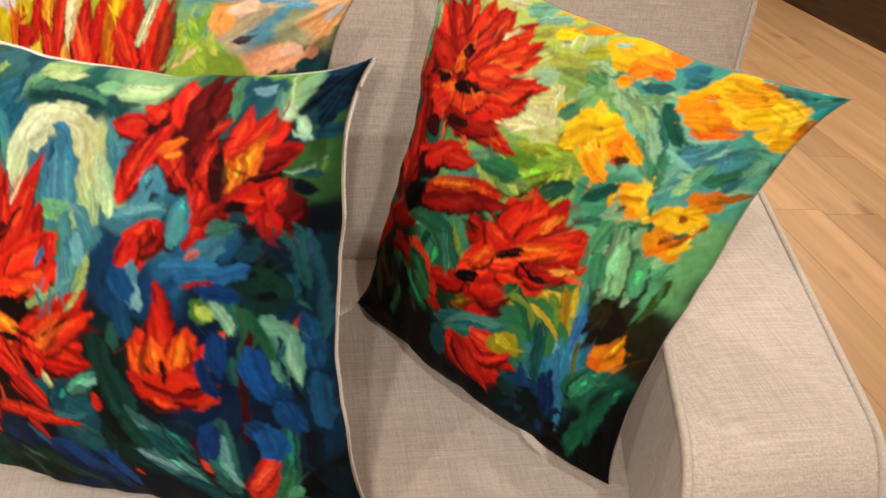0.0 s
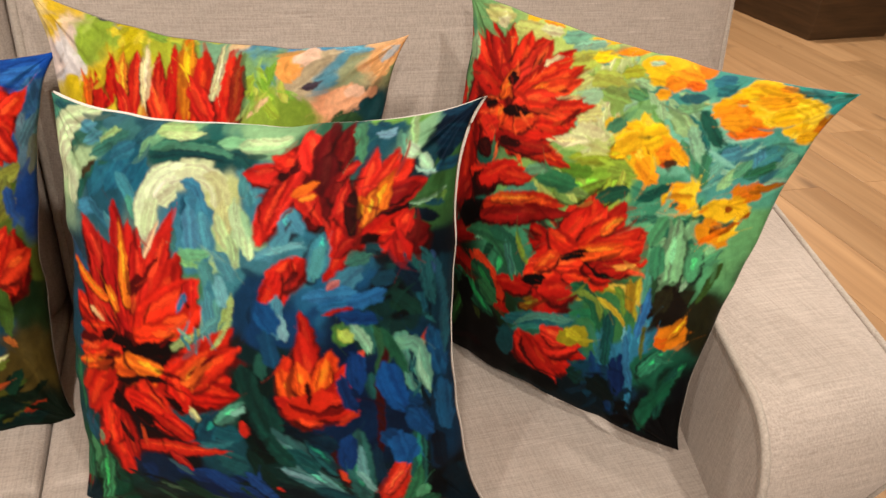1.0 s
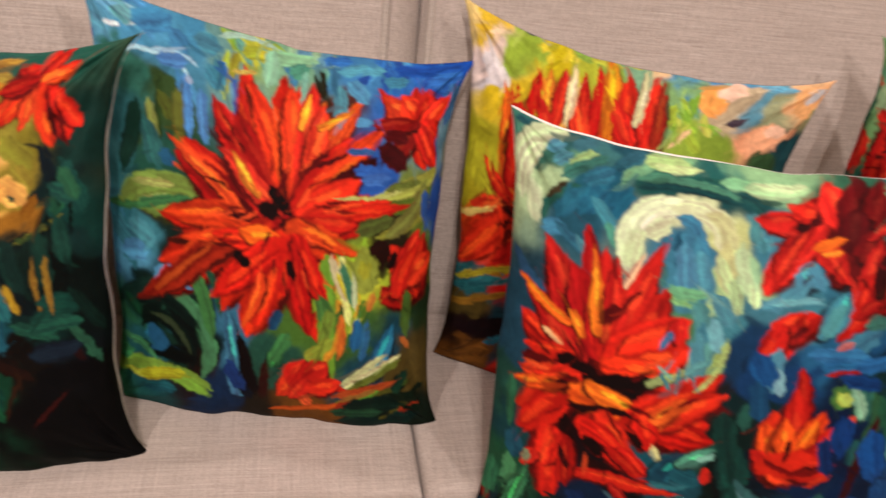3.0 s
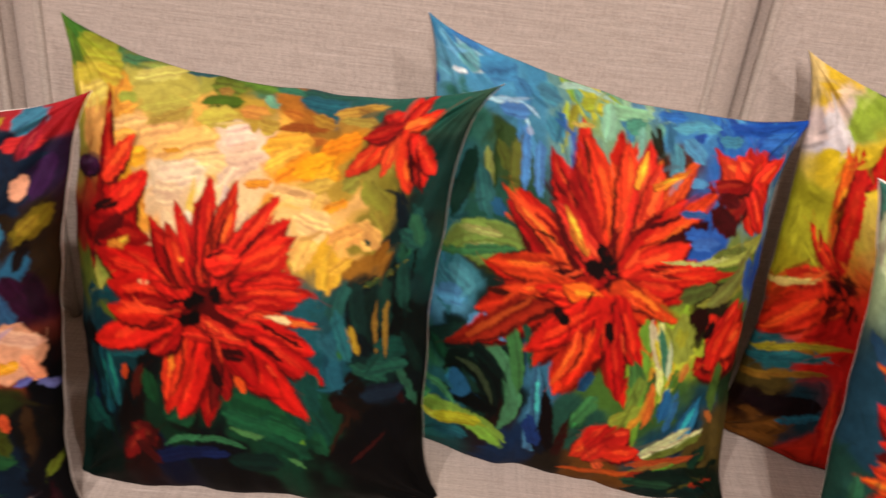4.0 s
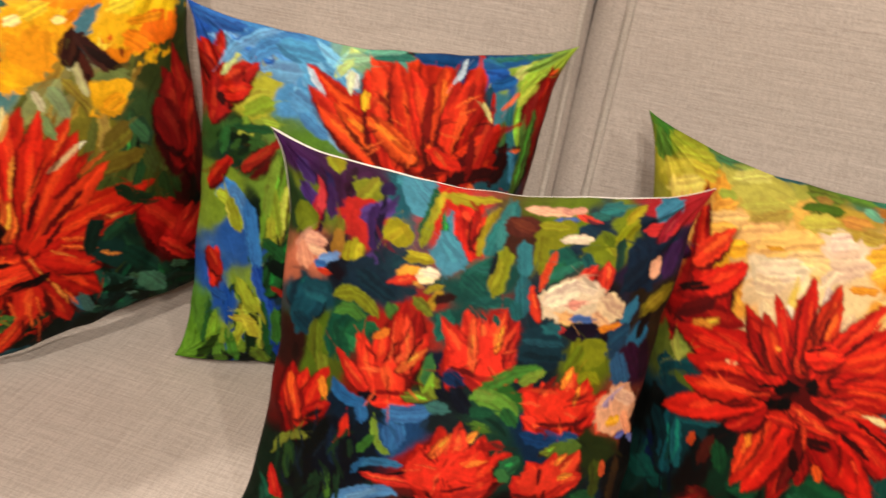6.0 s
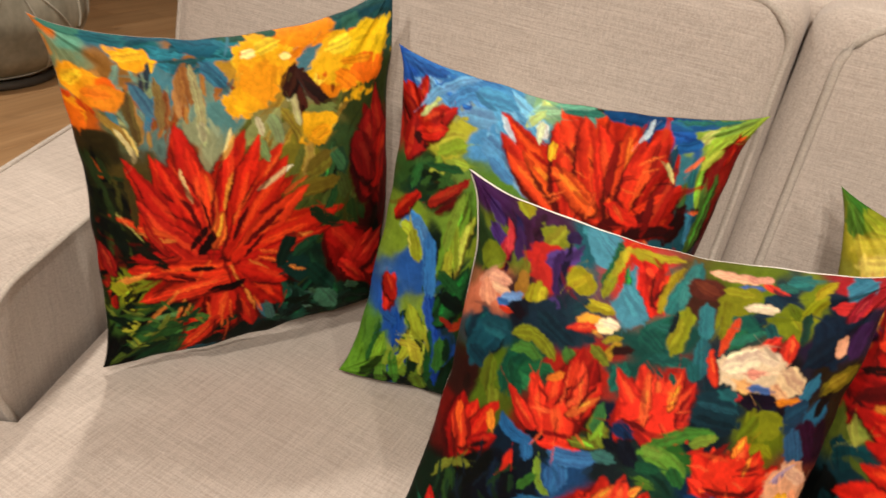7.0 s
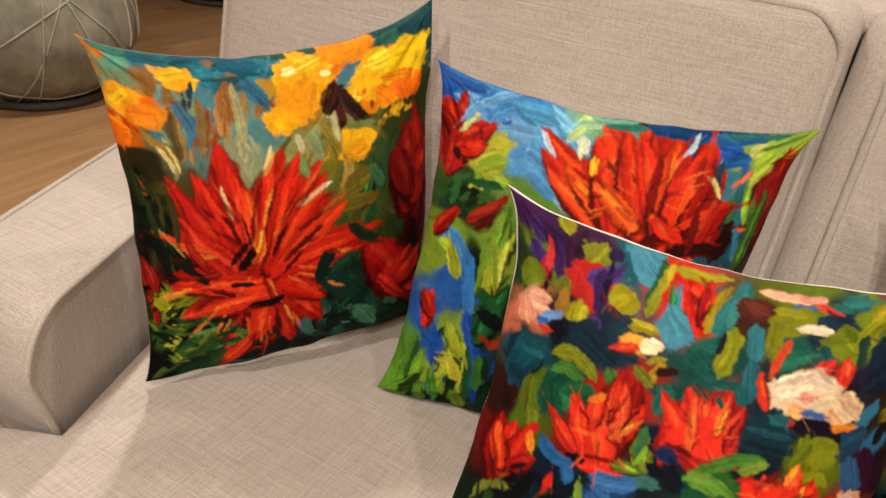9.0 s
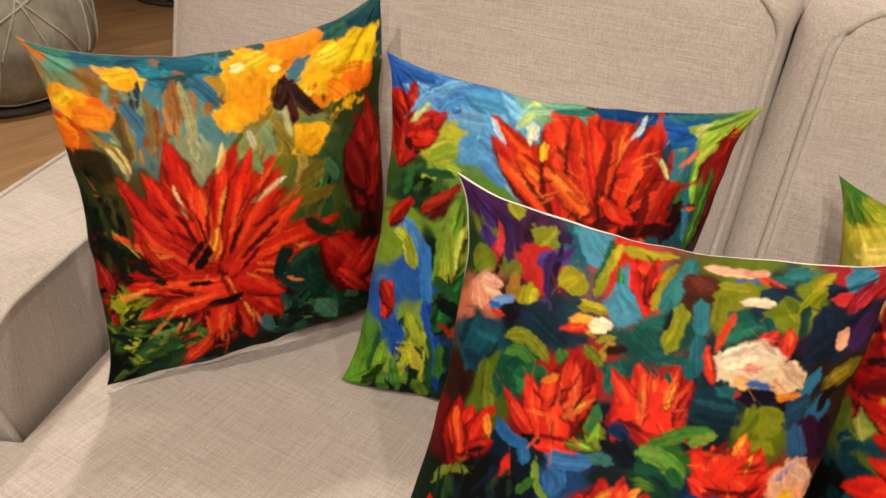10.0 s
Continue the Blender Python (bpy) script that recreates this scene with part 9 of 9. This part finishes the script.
    art.stroke(299, 653, 350, 585, 29, '2c0808')
    art.stroke(271, 687, 345, 694, 19, '380a0a')
    art.stroke(381, 778, 438, 750, 20, '2c0808')
    art.stroke(318, 475, 348, 602, 10, '600c0c')
    art.stroke(460, 530, 401, 610, 13, '600c0c')
    art.stroke(515, 610, 439, 673, 13, '600c0c')
    art.stroke(995, 193, 995, 346, 34, '4c5c38')
    art.stroke(995, 399, 979, 536, 29, '8c1814')
    art.stroke(992, 710, 996, 875, 39, '1c3020')
    art.stroke(682, 262, 783, 270, 26, '8c9c58')
    art.stroke(752, 401, 792, 466, 39, '4c7c54')
    art.stroke(515, 248, 528, 305, 21, 'd8d0a8')
    art.stroke(293, 150, 296, 234, 20, 'c89058')
    art.stroke(250, 68, 221, 152, 13, '3c4c5c')


printed_pillow("green printed pillow with red dahlias and yellow flowers", ((0.167, 0.847, 0.906), (0.466, 0.499, 0.891), (0.323, 0.424, 0.487), (0.088, 0.758, 0.464)), (0.03, 0.05, -0.015, 0.06, 0.01, 0.0), 0.078, 65, paint_dahlias_and_daffodils, 500)
printed_pillow("teal printed pillow with red lilies, standing in front of another pillow", ((-0.308, 0.746, 0.832), (0.06, 0.501, 0.908), (0.076, 0.405, 0.489), (-0.329, 0.549, 0.452)), (0.065, 0.035, -0.015, 0.02, 0.036, 0.01), 0.085, 66, paint_red_lilies, 260, True)
printed_pillow("pale yellow-green printed pillow with red petals and peach roses", ((-0.339, 0.9, 0.896), (0.072, 0.776, 0.873), (-0.002, 0.639, 0.462), (-0.337, 0.782, 0.464)), (0.075, 0.05, -0.01, 0.05, 0.0, 0.0), 0.065, 67, paint_pale_garden)
printed_pillow("blue printed pillow with one large red dahlia", ((-0.733, 0.861, 0.901), (-0.315, 0.878, 0.831), (-0.346, 0.669, 0.452), (-0.718, 0.721, 0.465)), (0.065, 0.04, -0.02, 0.04, 0.03, 0.0), 0.078, 68, paint_blue_dahlia, 260)
printed_pillow("yellow and dark green printed pillow with red dahlias", ((-1.103, 0.878, 0.853), (-0.657, 0.772, 0.872), (-0.664, 0.636, 0.455), (-1.043, 0.628, 0.452)), (0.08, 0.05, -0.005, 0.04, 0.04, 0.0), 0.085, 69, paint_sunset_dahlia, 200)
printed_pillow("multicoloured printed pillow with red tulips, standing in front", ((-1.462, 0.649, 0.834), (-1.022, 0.753, 0.829), (-1.017, 0.585, 0.452), (-1.433, 0.474, 0.452)), (0.075, 0.05, 0.0, 0.055, 0.0, 0.015), 0.085, 70, paint_tulip_meadow, 220, True)
printed_pillow("blue sky printed pillow with a large red water lily flower", ((-1.628, 0.764, 0.911), (-1.199, 0.93, 0.895), (-1.204, 0.822, 0.465), (-1.615, 0.659, 0.473)), (0.065, 0.06, -0.01, 0.05, 0.0, 0.0), 0.072, 71, paint_blue_sky, 260)
printed_pillow("orange and teal printed pillow with a spiky red flower", ((-1.965, 0.516, 0.909), (-1.71, 0.877, 0.956), (-1.655, 0.82, 0.495), (-1.871, 0.482, 0.468)), (0.10, 0.0, -0.005, 0.05, 0.0, 0.0), 0.078, 72, paint_orange_meadow, 260)

# ---- things round the sofa ----
def pouf(x, y, radius, seed):
    """A felt-covered ball seat, wound with cord, on a dark ring."""
    rng = random.Random(seed)
    thing = tagged(new("pouf"), "round grey-green felt pouf wound with pale wool cord", "pouf", "poufs on the floor")
    thing.location = (x, y, 0)
    bm = bmesh.new()
    bmesh.ops.create_uvsphere(bm, u_segments=64, v_segments=40, radius=radius)
    for v in bm.verts:
        v.co.z *= 0.88
        v.co += 0.012 * v.co.normalized() * noise.noise(v.co * 9 + Vector((seed, 0, 0)))
        v.co.z = max(v.co.z, -0.80 * radius) + 0.82 * radius
    part("felt_body", bm, FELT, thing)
    for _ in range(13):
        axis = Vector((rng.uniform(-1, 1), rng.uniform(-1, 1), rng.uniform(-0.5, 0.5))).normalized()
        u = axis.orthogonal().normalized()
        w = axis.cross(u)
        loop = []
        for k in range(72):
            a = k * math.tau / 72
            p = (u * math.cos(a) + w * math.sin(a)) * radius * 1.004
            p.z *= 0.88
            p += 0.012 * p.normalized() * noise.noise(p * 9 + Vector((seed, 0, 0)))
            p.z = max(p.z, -0.79 * radius) + 0.82 * radius
            loop.append(p)
        part("cord", tube(loop, 0.0045, 6, True), CORD, thing)
    ring = [(radius * 0.62 * math.cos(k * math.tau / 48), radius * 0.62 * math.sin(k * math.tau / 48), 0.018) for k in range(48)]
    part("base_ring", tube(ring, 0.018, 8, True), RUBBER, thing)


pouf(-4.23, 1.84, 0.42, 3)
pouf(-5.25, 3.85, 0.42, 5)

chest = tagged(new("chest"), "dark brown stained wooden chest on the oak floor", "chest")
chest.matrix_world = pose(3.17, 3.24, 0, 0, 0, 4)
part("body", plain_box((0, 0, 0.0), (0.62, 1.15, 0.50), 0.006), DARK_WOOD, chest, smooth=False)
part("lid", plain_box((-0.012, -0.012, 0.502), (0.632, 1.162, 0.54), 0.006), DARK_WOOD, chest, smooth=False)

for lx, ly, watts in SPOTS:
    lamp_thing = tagged(new("downlight"), "assumed small round recessed ceiling downlight, out of view", "ceiling light", "downlights in the ceiling")
    lamp_thing.location = (lx, ly, CEILING)
    loop = [(0.055 * math.cos(k * math.tau / 32), 0.055 * math.sin(k * math.tau / 32), -0.002) for k in range(32)]
    part("trim_ring", tube(loop, 0.006, 6, True), PAINT, lamp_thing)

# ---- floor planks ----
plank_meshes = {}


def plank(x, y, length):
    key = round(length, 2)
    if key not in plank_meshes:
        plank_meshes[key] = mesh_of("plank", plain_box((0.0006, 0.0006, -0.008), (0.1994, length - 0.0006, 0.0), 0.0008), False)
        plank_meshes[key].materials.append(OAK)
    ob = new("plank", plank_meshes[key])
    ob.location, ob.parent = (x, y, 0), floor


rng = random.Random(4)
for first, last, y_low, y_high in ((0.69, 4.7, -0.4, 5.6), (-6.3, -1.92, -0.2, 5.2)):
    count = int(round((last - first) / 0.2))
    for i in range(count):
        x = first + 0.2 * i
        y = y_low - rng.choice((0.3, 0.7, 1.1, 1.5))
        if abs(x - 1.49) < 0.05:
            y = 1.73 - 1.8 - 1.8
        while y < y_high:
            length = rng.choice((1.4, 1.8, 2.2)) if abs(x - 1.49) > 0.05 else 1.8
            plank(x, y, length)
            y += length
rest = bmesh.new()
for first, last in ((X0, X1),):
    x = first
    while x < last - 0.01:
        w = min(0.2, last - x)
        y = Y0
        while y < Y1:
            end = min(Y1, y + 1.8)
            quad = [rest.verts.new(p) for p in ((x + 0.001, y + 0.001, -0.005), (x + w - 0.001, y + 0.001, -0.005), (x + w - 0.001, end - 0.001, -0.005), (x + 0.001, end - 0.001, -0.005))]
            rest.faces.new(quad)
            y = end
        x += w
tagged(part("planks", rest, OAK, floor, smooth=False), kind="stuff")
